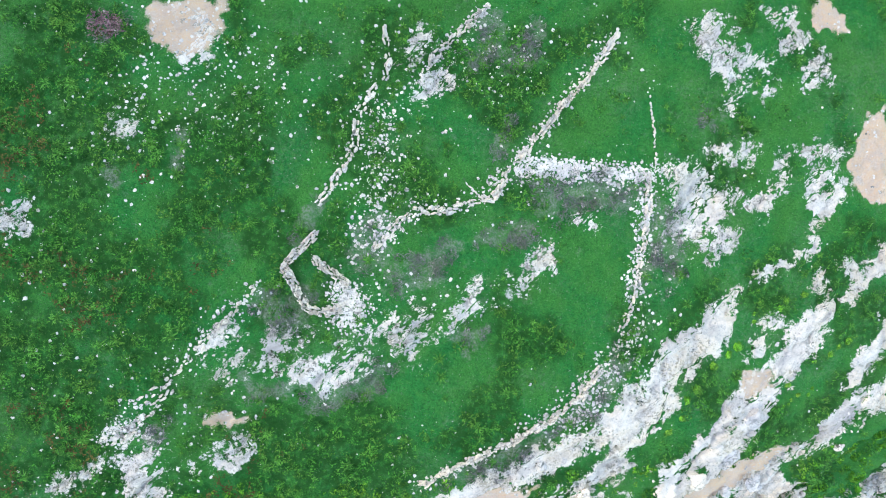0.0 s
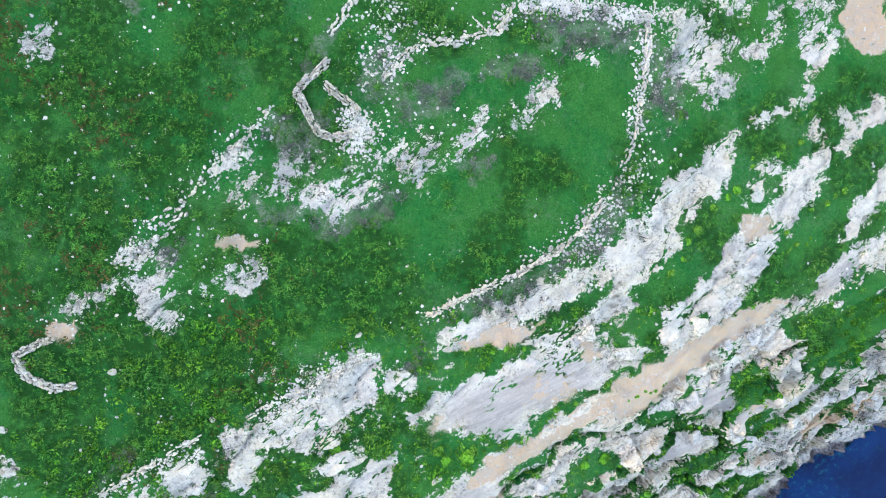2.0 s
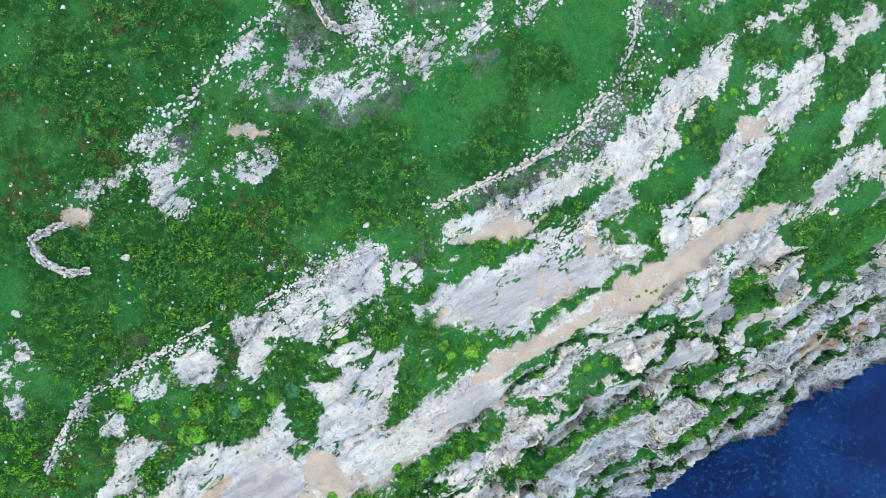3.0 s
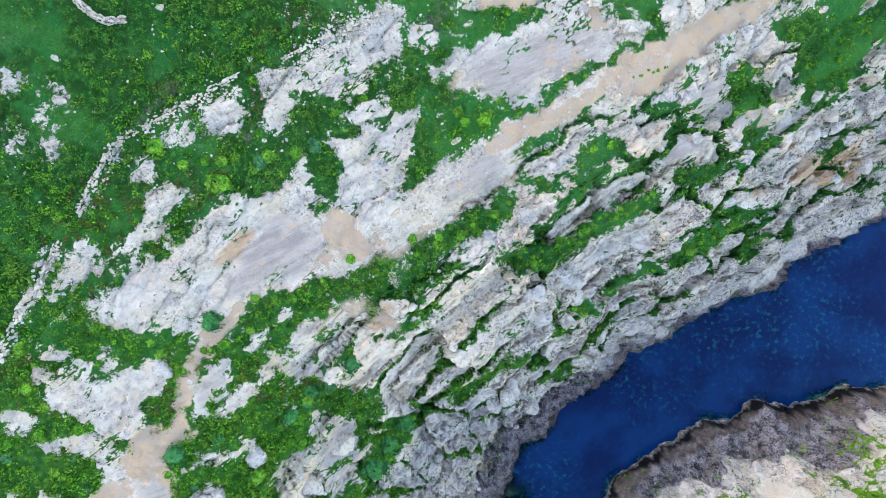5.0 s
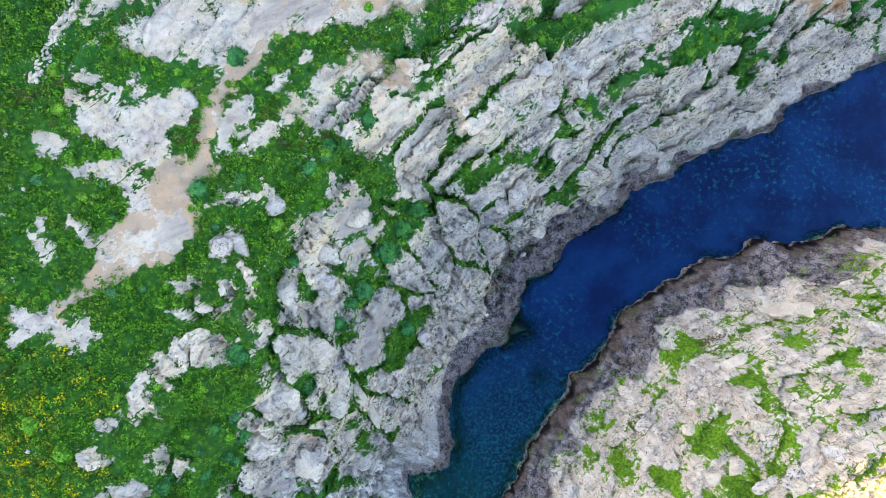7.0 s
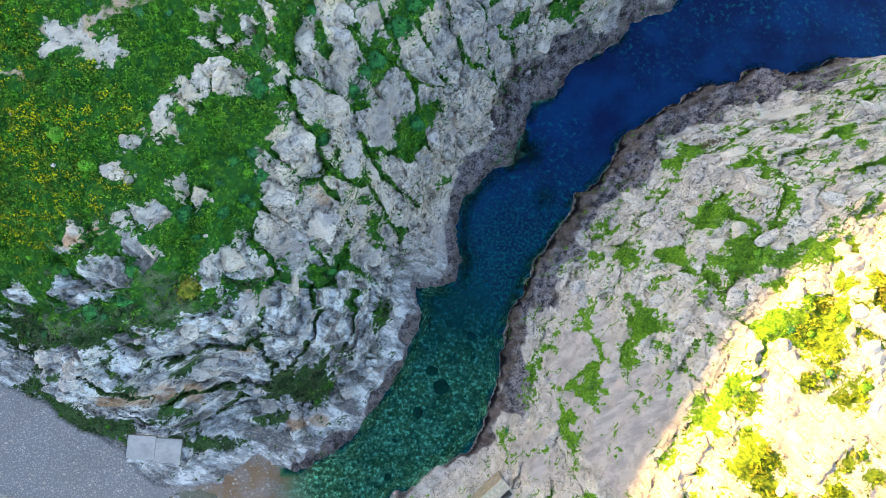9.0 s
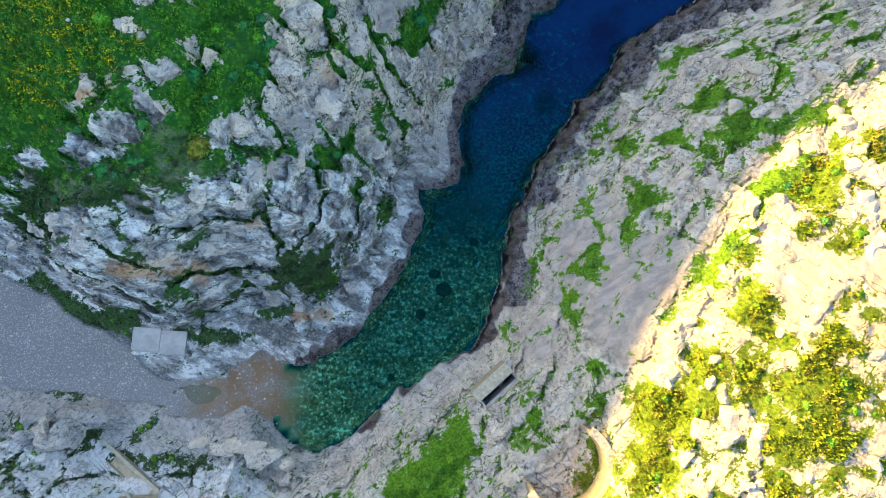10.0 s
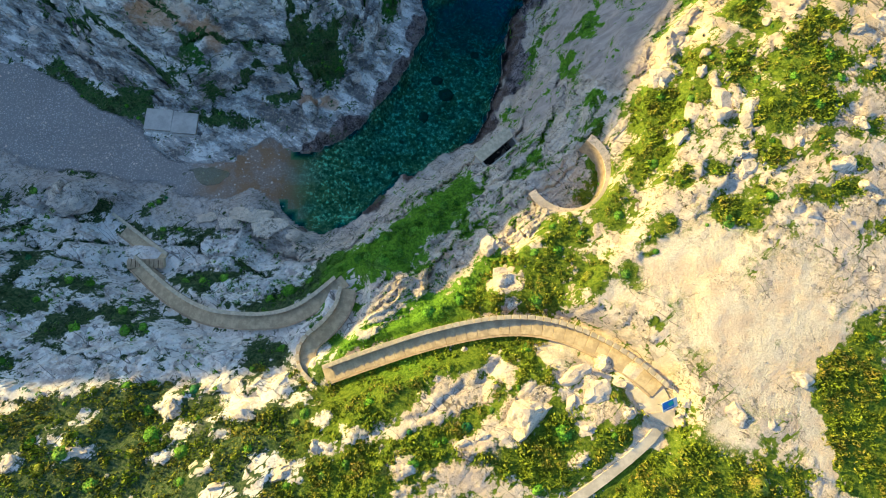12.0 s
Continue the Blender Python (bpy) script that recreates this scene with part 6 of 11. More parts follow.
PATCHES_BI = [
    ("G", -11.6, -84.1, -9.1, -81.4, -5.5, -80, -5.4, -81.7, -7.8, -85.4, -9.1, -87.9, -11.2, -89.5, -11.9, -87),
    ("G", -19.3, -91.3, -18.1, -90.2, -18.1, -92.7, -18.9, -93.1),
    ("G", -23.8, -95, -22.1, -94.5, -21.9, -96, -23.5, -97),
    ("G", -17.7, -94.9, -15.2, -95.9, -15.4, -97, -17.1, -97.1),
    ("G", -15.7, -97.5, -13.9, -97.5, -13.6, -101, -14.9, -102.2, -16.2, -99.3),
    ("G", -23.7, -104.7, -21.3, -104.5, -20.9, -106.5, -22.7, -108.4, -23.9, -106.5),
    ("G", -27.1, -104.5, -25.5, -104.3, -25.5, -106.9, -26.8, -106.6),
    ("G", -32, -107.9, -29.2, -107.4, -29.9, -108.7, -31.8, -109.3),
    ("G", -19.9, -103.2, -18.3, -103.2, -18.6, -105.2),
    ("G", -45.4, -108.3, -40.8, -107.8, -41.1, -110.9, -46.2, -111.5),
]
PATCHES_BJ = [
    ("G", -37.1, -105.3, -34.7, -104.5, -33.3, -108.8, -34.2, -110.8, -38.6, -110.8),
    ("D", -40.3, -105.9, -35.9, -105.6, -33.9, -111.4, -40.4, -111.6),
    ("D", -53.8, -110.8, -48.2, -111.6, -45.3, -114.1, -55.2, -114.7),
    ("G", -61, -111.2, -44.9, -111.6, -45, -114.8, -48, -115.4, -50.3, -114.8, -55.5, -115.4, -62.3, -115.4),
    ("G", -62.2, -118.3, -54.6, -117.4, -55.5, -118.9, -62.5, -120),
    ("G", -53.4, -118.1, -50, -118, -51.8, -119.1),
    ("G", -47, -115.8, -44.5, -116.1, -44.4, -118.8, -46, -118.4),
    ("G", -44.4, -118.8, -43, -119.5, -43.7, -121, -44.8, -120.6),
    ("G", -39.6, -118.2, -37.4, -117.1, -37, -119, -38.7, -120.1, -39.8, -119.6),
    ("G", -36.8, -116.1, -35.3, -115.7, -36.3, -117.5, -37.7, -118.6),
]
PATCHES_BK = [
    ("G", -39.8, -111.6, -38.1, -111.8, -38.8, -113.4, -40, -113.7),
    ("G", -30, -121.1, -27.4, -120, -24.3, -118.8, -22, -118.8, -21.5, -121.6, -22.8, -125.5, -24.5, -125.9, -24.5, -123.7, -28.8, -124.2, -30.4, -123.4),
    ("G", -18.8, -115.2, -19.5, -118.5, -21.6, -122.5, -21.6, -121, -20.2, -117.6),
    ("G", -15.4, -112.6, -13.4, -109.9, -12.6, -111.5, -15.2, -115.1),
    ("G", -42.9, -124.1, -40, -124.7, -40.5, -126, -44.2, -126.2),
    ("G", -45.4, -129.6, -39, -130.6, -34.6, -131, -35.7, -132.4, -42.3, -132.6, -45.7, -131.4),
    ("G", -33.9, -128, -31.2, -126.3, -27.7, -126.6, -29.1, -128.6, -33.1, -129.1),
    ("G", -46, -126.3, -44.2, -125.5, -46.3, -128.2, -47.5, -128),
]
PATCHES_BL = [
    ("G", -66.6, -120.9, -64, -123.5, -58.6, -127.1, -50.4, -126.6, -51.8, -130.5, -53.6, -131, -59.7, -129.3, -63.8, -127.1, -68.4, -123.7),
    ("R", -71.3, -140.5, -64.7, -138.4, -58.2, -138.1, -52.3, -140.2, -47.3, -140.7, -43.9, -143.3, -33.1, -141.5, -30.6, -144.6, -25.9, -149.3, -69, -147.7),
    ("G", -69.4, -142.9, -66.1, -142.5, -64, -144.8, -67.3, -144.4),
    ("G", -52.5, -146.2, -49.6, -144, -47.6, -142.8, -47.9, -144.4, -51, -146.5),
    ("G", -64.7, -139.6, -62.3, -138.4, -58.9, -139.7, -62.2, -140.9),
    ("G", -60.8, -145.3, -58.7, -144.3, -54.6, -144.7, -56.5, -147.1, -59.6, -146.9),
]
PATCHES_BM = [
    ("R", 25.2, -83.5, 43.3, -76.6, 7.8, -106, 7.9, -106, 44.5, -105.1, 30.4, -112, 26.4, -121.8, 21.5, -127.2, 17.4, -139.7, -20, -148, -10.6, -141.2, 0, -133.7, 4.5, -124, 6.1, -113.2, 10.2, -105, 16.7, -96.6),
    ("G", 25.8, -92.7, 29, -91.1, 30.3, -87.7, 33.3, -87.4, 37.4, -84.4, 39.8, -85.1, 36.3, -88.8, 32.8, -89.1, 31.1, -91.3, 28.3, -93.4, 26.5, -93.5),
    ("D", 32.9, -87.4, 35.8, -85.2, 38.2, -85.6, 35, -88.5, 32.8, -89.3),
    ("G", 33.6, -93.1, 36.9, -91.8, 39, -89.5, 40.4, -89.3, 36.8, -94.6, 34.8, -93.3),
    ("G", 41.6, -87.8, 45.4, -86.3, 42.8, -89.3, 40.8, -89.5),
]
PATCHES_BN = [
    ("G", 45, -88.2, 48.3, -85.3, 49, -86.6, 46.7, -88.5),
    ("G", 44.3, -90.8, 47.8, -88.3, 45.8, -92.2, 47.6, -93.1, 45.7, -94, 44.6, -92.2),
    ("G", 57.5, -75.8, 59.5, -75.3, 56.9, -80.9, 52.7, -83.1, 55.3, -78.3),
    ("G", 52.3, -78.6, 54.2, -78.1, 51.2, -81.5),
    ("G", 40.2, -92.5, 42.1, -92.3, 41.7, -93.8, 40.5, -93.5),
    ("G", 42, -94, 44.8, -93.1, 44, -94.1, 42.2, -94.6),
    ("G", 38.6, -95.1, 39.8, -95.3, 38.3, -98.6, 38, -97.9),
    ("G", 42.8, -99, 44.7, -97.3, 46.8, -96.2, 45.6, -98.3, 42.8, -100.1),
    ("G", 31.5, -95.1, 33.1, -95.5, 31.8, -98.3, 30.5, -98.4),
    ("G", 29.8, -97.4, 31.2, -96.7, 29.7, -100.7, 28.8, -100.5),
]
PATCHES_BO = [
    ("G", 33.1, -100.6, 35.2, -99.6, 34.3, -101),
    ("G", 29.5, -105.9, 31.4, -103, 33.5, -102.3, 33.3, -104.7, 31.7, -106.6, 30.3, -107.1),
    ("G", 36.8, -103.5, 39.5, -101.7, 40, -103.2, 38, -104.9, 37.3, -104.5),
    ("G", 34.2, -104.2, 36.8, -103.5, 35.7, -105.4),
    ("G", 20.3, -104.6, 22, -102.9, 21.8, -104.8, 20.8, -105.5),
    ("G", 23, -105, 25.3, -102.4, 24.9, -103.9, 23.4, -105.6),
    ("G", 25.8, -103.1, 27.1, -102.4, 26.3, -104.5),
    ("G", 27, -108.1, 28.3, -107.4, 27.5, -109.6, 27.8, -110.9, 26.8, -111.4, 26.7, -109.9),
    ("G", 20, -108.8, 20.9, -108.2, 20.9, -109.8, 22.1, -110.8, 22.8, -112.4, 22.1, -113.8, 20.3, -113.4, 19, -112.9),
]
PATCHES_BP = [
    ("G", 19.5, -98.1, 21.8, -98.3, 20.2, -101.3, 18.9, -99.9),
    ("G", 15, -103.5, 16.8, -101.7, 16.4, -104.1),
    ("G", 22.4, -94.4, 25, -91.4, 24.3, -93.4, 21.2, -96.3),
    ("G", 32.4, -107.2, 35.9, -106.5, 35.8, -107.7, 33.8, -108.5),
    ("G", 30.5, -113.4, 32.6, -110.7, 34.8, -110.1, 37.7, -110.1, 38.3, -111.5, 36.3, -113.4, 34, -112.8, 31.8, -114.4),
    ("G", 38.8, -113.5, 39.8, -112.2, 41.9, -112.2, 42, -113.5, 39.3, -114.4),
    ("G", 40.2, -106.7, 41.5, -106.1, 40.9, -108.3, 40, -108.1),
    ("G", 42.8, -106.2, 44.3, -105.6, 44.2, -107.7, 42.1, -107.6),
    ("G", 40.5, -109.6, 42.3, -109, 41.8, -110.6, 40.4, -110.6),
]
PATCHES_BQ = [
    ("G", 7.6, -120.3, 9.1, -117.6, 11.1, -115.1, 12, -112.5, 12.3, -113.4, 11.7, -116.3, 9.8, -118.5, 9, -121.9, 8, -125.2, 7.5, -126.7, 7.3, -123.8),
    ("G", 12.8, -122.2, 14, -119.5, 15.4, -118.3, 15.5, -119.8, 16.4, -120.5, 15.3, -124, 13.9, -123.9, 12.8, -122.9),
    ("G", 18, -123.8, 19.1, -121.8, 20.2, -121, 19.3, -122.3, 18, -124.1),
    ("G", 10.9, -126.2, 12.3, -123.8, 12.8, -126.6, 13.6, -127.6, 12.7, -129.3, 11, -131.7, 11.4, -129.5, 11.4, -128),
    ("G", 3.7, -131.5, 4.2, -129.4, 5.9, -129.4, 4.5, -131.8),
    ("G", 4.8, -133.7, 6.4, -131.6, 5.6, -133.7),
    ("G", 4.7, -139.9, 5.8, -136.7, 7.2, -138.2, 5.7, -139.3),
]
PATCHES_BR = [
    ("G", 5.3, -140.7, 6.5, -140.6, 5.6, -141.8, 5.1, -141.5),
    ("G", 2, -142.4, 3.5, -141.1, 2.8, -142.9),
    ("G", -4.5, -144, -2.6, -143.1, -1, -142.3, -0.8, -143.3, -2.7, -144.3, -4.6, -144.5),
    ("G", -6.4, -143.6, -4.6, -142.6, -5.5, -143.8),
    ("G", 11.9, -134.5, 13.2, -133.2, 12.8, -134.8),
    ("G", 12.4, -138.7, 14, -137.1, 13.3, -139.4),
    ("G", 15.7, -136.1, 17, -134.5, 18.1, -135.2, 22.1, -135.7, 22.3, -138.6, 16.1, -140.3, 15.9, -137.9),
    ("G", 18, -115.6, 19.8, -113.6, 18.8, -117.8),
    ("G", 21.4, -114.5, 23.4, -114.6, 22.5, -116.7, 21.6, -116),
    ("G", 23, -123.4, 24.8, -120, 25.5, -121.3, 25.7, -123.1, 26.7, -123, 25.8, -124.3, 24.8, -123.8),
]
PATCHES_BS = [
    ("G", 26, -120.6, 27.7, -118.3, 27.5, -120.5, 26.3, -121.8),
    ("G", 22, -125.4, 24.1, -123.6, 23.3, -125.2, 22, -126.5),
    ("G", 19.6, -128.7, 21.3, -126.5, 21.5, -126.8, 20, -128.9),
    ("G", 26.7, -124.2, 27.5, -123, 28.6, -124.2, 29.8, -127, 30.3, -129.8, 29, -132.2, 27.2, -128.8, 26.3, -126.6),
    ("G", 20.7, -132, 22.9, -130.5, 25, -129.5, 24, -132, 21.9, -134.2, 20.5, -133.8),
    ("G", 24.9, -133.1, 28.1, -132.3, 29.1, -133.4, 27.3, -136.4, 24.8, -136.9),
    ("G", 35.2, -126.1, 36.6, -124.4, 37.8, -126.1, 36.1, -127.8, 35, -127.2),
    ("G", 32.4, -117.9, 34.8, -116, 36.3, -116.6, 35.8, -118.8, 33.5, -119.1),
]
PATCHES_BT = [
    ("G", 35.6, -119.7, 39.8, -118.2, 39.2, -120.3, 37.2, -121.2, 36.4, -120.6),
    ("G", 31.7, -132.4, 32.6, -129.6, 36.1, -128.4, 38.7, -130, 37.3, -131.7, 34, -131.8, 35.9, -134.5, 34.5, -136.7, 31.8, -136.8, 30.1, -136),
    ("L", 12.5, -109.8, 18.6, -110.5, 18.1, -118.2, 23.5, -119.5, 23.9, -123.3, 21.1, -125.5, 17.5, -129.5, 17, -133.9, 15.1, -133.5, 11.5, -127.7, 9, -126.5, 10.1, -120.1),
    ("L", 9, -126.5, 10.8, -131.8, 8, -135, 4.6, -131.9),
    ("L", -27.4, -101.9, -23.7, -101.3, -19.8, -102.1, -22.8, -103.8, -26.4, -104.1),
    ("L", -30.4, -108.8, -27.1, -107, -26.9, -109.6, -29.2, -111.2, -30.6, -110.5),
]
PATCHES_BU = [
    ("L", -15.3, -83.7, -12.3, -79.7, -10.8, -81.1, -13.1, -89, -14.9, -88.7),
    ("R", -72.3, -148.8, -55.3, -150.2, -45.3, -151, -27.8, -149, -24.7, -151.1, -16.5, -156, -21, -167.4, -24.3, -170.9, -29.8, -173, -35.6, -169.8, -45.2, -170, -51.3, -172, -54.5, -174),
    ("G", -64.6, -154.3, -63.3, -153.2, -60, -153.6, -60, -155.1, -62.9, -155.5),
    ("G", -58.5, -157.1, -53.3, -156.5, -50.9, -159.4, -54.5, -159.4, -57.3, -158.7),
    ("G", -63.1, -158.4, -58.6, -158.3, -55.2, -162.1, -58.1, -162.1, -60.8, -161),
    ("G", -56.1, -164.2, -54, -161, -50.2, -161.3, -49.7, -163.2, -52.2, -164.2, -52, -165.2, -54.9, -165.2),
]
PATCHES_BV = [
    ("G", -50.6, -160.6, -49.1, -159.8, -45.9, -162.1, -42.4, -162.8, -41.7, -164.3, -45.2, -164.2, -48, -163.5),
    ("G", -47.9, -159.8, -44.9, -159.6, -44.2, -161.1, -46.6, -161.1),
    ("G", -42.1, -162.5, -39.2, -162, -38.9, -163.1, -40.9, -163.3),
    ("G", -44.1, -156.6, -40.2, -155.4, -34.2, -154.9, -34.2, -156.7, -35.5, -157.5, -39.1, -159.1, -42.7, -157.8),
    ("G", -32.1, -160.7, -29.7, -159.2, -27.4, -158.4, -24.4, -157.7, -22.4, -158.6, -25.4, -160.7, -29.1, -161.8, -31.4, -161.8),
    ("G", -58.3, -166.1, -57.3, -166.2, -54.8, -167.4, -55.7, -168.6, -56.4, -169.7),
    ("G", -18.1, -156.5, -13.3, -150.1, -10.3, -147.8, -6, -143.7, -2.2, -141.5, -1, -143.7, -3.7, -149.3, -8.1, -153.2, -12.2, -156.2, -16.6, -158),
]
PATCHES_BW = [
    ("G", -25.2, -157.7, -23.7, -154.3, -20.9, -152.5, -16.1, -153.5, -16.5, -156, -19.5, -157.2, -23.1, -159.3),
    ("G", -16.6, -158, -14.8, -158.9, -15.6, -161, -18, -161.7, -17.6, -159.4),
    ("G", -30, -167.5, -31, -165, -25.9, -165.6, -23.9, -167.5, -26.7, -168.2, -28.4, -169.8),
    ("G", -25.2, -168.1, -23.9, -167.5, -22.4, -168.7, -24, -169.8),
    ("G", -54.5, -174, -52.3, -171, -45.2, -170, -36.2, -169.4, -30.6, -171.9, -27, -171.9, -20.9, -170.5, -6.7, -167.2, -7, -180.8, -51.5, -181),
    ("R", -38.2, -172.2, -37.5, -170.5, -36.6, -169.9, -35.5, -171, -36.2, -172.8, -37.3, -173.3),
    ("R", -46.1, -172.9, -45.3, -172, -44.3, -172.7, -45.4, -173.5),
]
PATCHES_BX = [
    ("R", -46.8, -176.3, -44.3, -175.5, -43.1, -175.8, -43.2, -176.9, -46.2, -176.8),
    ("R", -32.6, -170.4, -31, -169.7, -30.2, -171, -31.1, -171.8),
    ("R", -31.5, -173.5, -29.6, -174.1, -29.1, -175, -30.8, -175.1),
    ("R", -30.2, -172.8, -30.4, -171.5, -27.3, -170.9, -25.8, -170.4, -22.9, -169.9, -26, -171.1, -26.4, -171.9, -28.6, -173.3),
    ("R", -35.7, -174.2, -33.4, -173.3, -34.3, -175.2, -35.4, -175.8),
    ("R", -32.7, -177.6, -30.4, -176.3, -30.4, -177.2, -32.2, -178),
    ("R", -31.3, -179.4, -28.3, -178.4, -27.2, -179.8, -30.8, -180.4),
    ("R", -26.6, -178.4, -26.4, -176.4, -24.2, -175.9, -22.9, -177.4, -20.6, -176.9, -20.8, -178.2, -22.8, -177.9, -25.8, -179.3),
]
PATCHES_BY = [
    ("R", -20.7, -176.4, -17.4, -174.3, -16.3, -173.8, -11.7, -173.8, -9.4, -171.6, -6.8, -168.8, -6.8, -171.7, -9.4, -174.3, -12.2, -175.1, -17.3, -175.4, -17.6, -176.1, -20.1, -176.7),
    ("R", -20.7, -173.5, -19.2, -172.6, -19.3, -174, -20.1, -174.5),
    ("R", -12.1, -177.2, -10.5, -175.9, -9.5, -177.2, -10.5, -178.1, -12, -177.8),
    ("R", -13.2, -179.2, -11, -178.7, -7, -179.8, -7, -180.5, -12.6, -179.9),
    ("R", -37.6, -176.5, -35.6, -176, -35.6, -177.2, -37.3, -177.2),
    ("R", -48.4, -174.8, -47.2, -173.6, -46.5, -175.2),
    ("R", -51.5, -177.3, -50.8, -176.1, -50.3, -177.6),
    ("R", -23.9, -170.4, -20.9, -170.5, -21.2, -171.3, -23.4, -171.7),
]
PATCHES_BZ = [
    ("G", 15.5, -137.4, 17.5, -136.2, 20.4, -136.7, 22, -135.6, 22.4, -138.4, 21, -140.4, 19.7, -140.5, 19.5, -143.1, 18.5, -144.8, 16.7, -146.6, 15.8, -148.6, 14.1, -147.8, 14.5, -144.5, 16.2, -140.9),
    ("G", 9.7, -150.4, 12.5, -147.8, 13.8, -146.4, 14.1, -148.5, 12, -150.5, 11.8, -152.2, 9.8, -152.4),
    ("G", 4.8, -152, 7.1, -151.6, 9, -151, 9.7, -153.1, 8, -155.1, 3.1, -155, 4, -153.4),
    ("G", 14, -155.4, 15.4, -152.8, 17.2, -151.4, 18.3, -152.6, 17.5, -153.8, 15.7, -155.1),
    ("G", 21.3, -151.7, 22.7, -149.2, 24, -148.3, 24.9, -149.9, 25.1, -152.5, 23.9, -153.1, 21.6, -153),
]
PATCHES_CA = [
    ("G", 25.5, -149.9, 26.9, -146.9, 27.4, -150.1, 27.9, -151.4, 27.1, -152.6, 25.7, -151.9),
    ("G", 26.3, -143.5, 27.9, -143.4, 28.9, -145, 30.2, -146.4, 29.8, -147.6, 27.9, -146.9, 26.8, -144.8),
    ("G", 26.8, -140.1, 27.8, -138.4, 30.7, -138.3, 32.8, -140.3, 31.5, -142.8, 28.9, -143.1, 27.1, -142.2),
    ("G", 29.2, -133.5, 30.5, -133.3, 31.8, -130.8, 34.7, -130.4, 37.9, -129.7, 36.9, -131.5, 34, -131.6, 33.5, -134.5, 35.7, -135.8, 34.2, -138.5, 30.7, -138.7, 30, -136.8, 28.8, -136.3),
    ("G", 21.1, -135.3, 23.1, -130.7, 24.5, -131.3, 23.2, -135, 24.3, -135.9, 26.5, -133.1, 28.5, -131.1, 28.8, -132.7, 26.6, -136, 23.8, -138.1, 22.3, -139.1, 21.2, -137.7),
]
PATCHES_CB = [
    ("G", 26.8, -126.3, 29.5, -126.9, 28.8, -128.9, 26.8, -128.9),
    ("G", 37.3, -133.8, 39, -133.9, 39.3, -135.6, 37.4, -135.9),
    ("G", 33.8, -140.5, 36.5, -138.5, 39.2, -136.6, 41.1, -136.2, 38.4, -137.9, 36.2, -140.5, 34.4, -141.4),
    ("G", 31.2, -144.8, 33.1, -142.8, 33.8, -143.5, 32.4, -145.4),
    ("G", 32, -149, 34.3, -148.5, 35, -150.3, 34, -151.8, 31.8, -150.6),
    ("G", 34.9, -141.7, 37.9, -142.3, 38.1, -144.2, 36, -143.5),
    ("G", 28.2, -150.9, 30, -148.6, 30.6, -149.3, 29.1, -151.3),
    ("G", 19.9, -147.3, 22.3, -146.7, 21.5, -148, 20, -148.3),
    ("G", 36.9, -152.6, 38.7, -152.6, 37.9, -154.7, 37, -154.4),
]
PATCHES_CC = [
    ("G", -6.7, -161.1, -4.2, -157.1, -2.3, -155.8, 1, -154.6, 6.8, -155, 7.2, -157.5, 6.3, -161.2, 3.7, -162.4, 0.6, -161.8, -1.9, -162.4, -5.7, -162.4),
    ("G", 6.9, -158.1, 7.9, -156.3, 9.7, -155.7, 10.7, -158.9, 10.1, -160.4, 8.3, -160.7, 7, -159.4),
    ("G", 10.8, -158.3, 12.1, -156.8, 14.3, -157.2, 14, -158.3, 11.9, -158.9),
    ("G", 14.5, -155.4, 15.9, -155.4, 15.5, -156.6, 14.4, -156.7),
    ("G", -6.7, -166.1, -5.7, -164.2, -2.6, -163.6, 1.8, -163.6, 4.7, -164.5, 3.6, -166.5, 2.4, -167.7, 0.7, -167.1, -0.9, -166, -3.4, -167.2, -6.8, -168.8),
    ("G", -6.9, -172.7, -4.2, -171.7, -1.9, -171.1, -2.5, -172.7, -4.8, -174.3, -6.9, -174.3),
]
PATCHES_CD = [
    ("G", -6.9, -176.2, -2.7, -175.8, 1.5, -171.5, 4.4, -171.5, 6, -172.6, 5.7, -175.8, 7.9, -175.7, 5, -177.8, 1, -179.9, -2.2, -178.8, -4.9, -176.7),
    ("G", 6.9, -174.2, 10.3, -173.6, 12.5, -172, 13.2, -173.3, 10.7, -175.2, 7.4, -175.8),
    ("G", 9.7, -167.8, 10.1, -169.3, 10.4, -171.5, 9.4, -171.5),
    ("G", 5.9, -180.6, 8.8, -178.3, 12.1, -176.2, 16, -174.6, 20.1, -175.2, 23.7, -177.1, 25.7, -179.8, 26.1, -180.7),
    ("G", 29.2, -169.2, 30, -167, 33.2, -165.4, 34, -163.1, 38.1, -161.4, 36.1, -180.8, 31.2, -179.7, 29.9, -173.5),
    ("R", -2.6, -173.7, -0.1, -170.5, 3.4, -168.5, 4.7, -171, 2, -172.1, -0.3, -174.2, -1.5, -175.3),
]
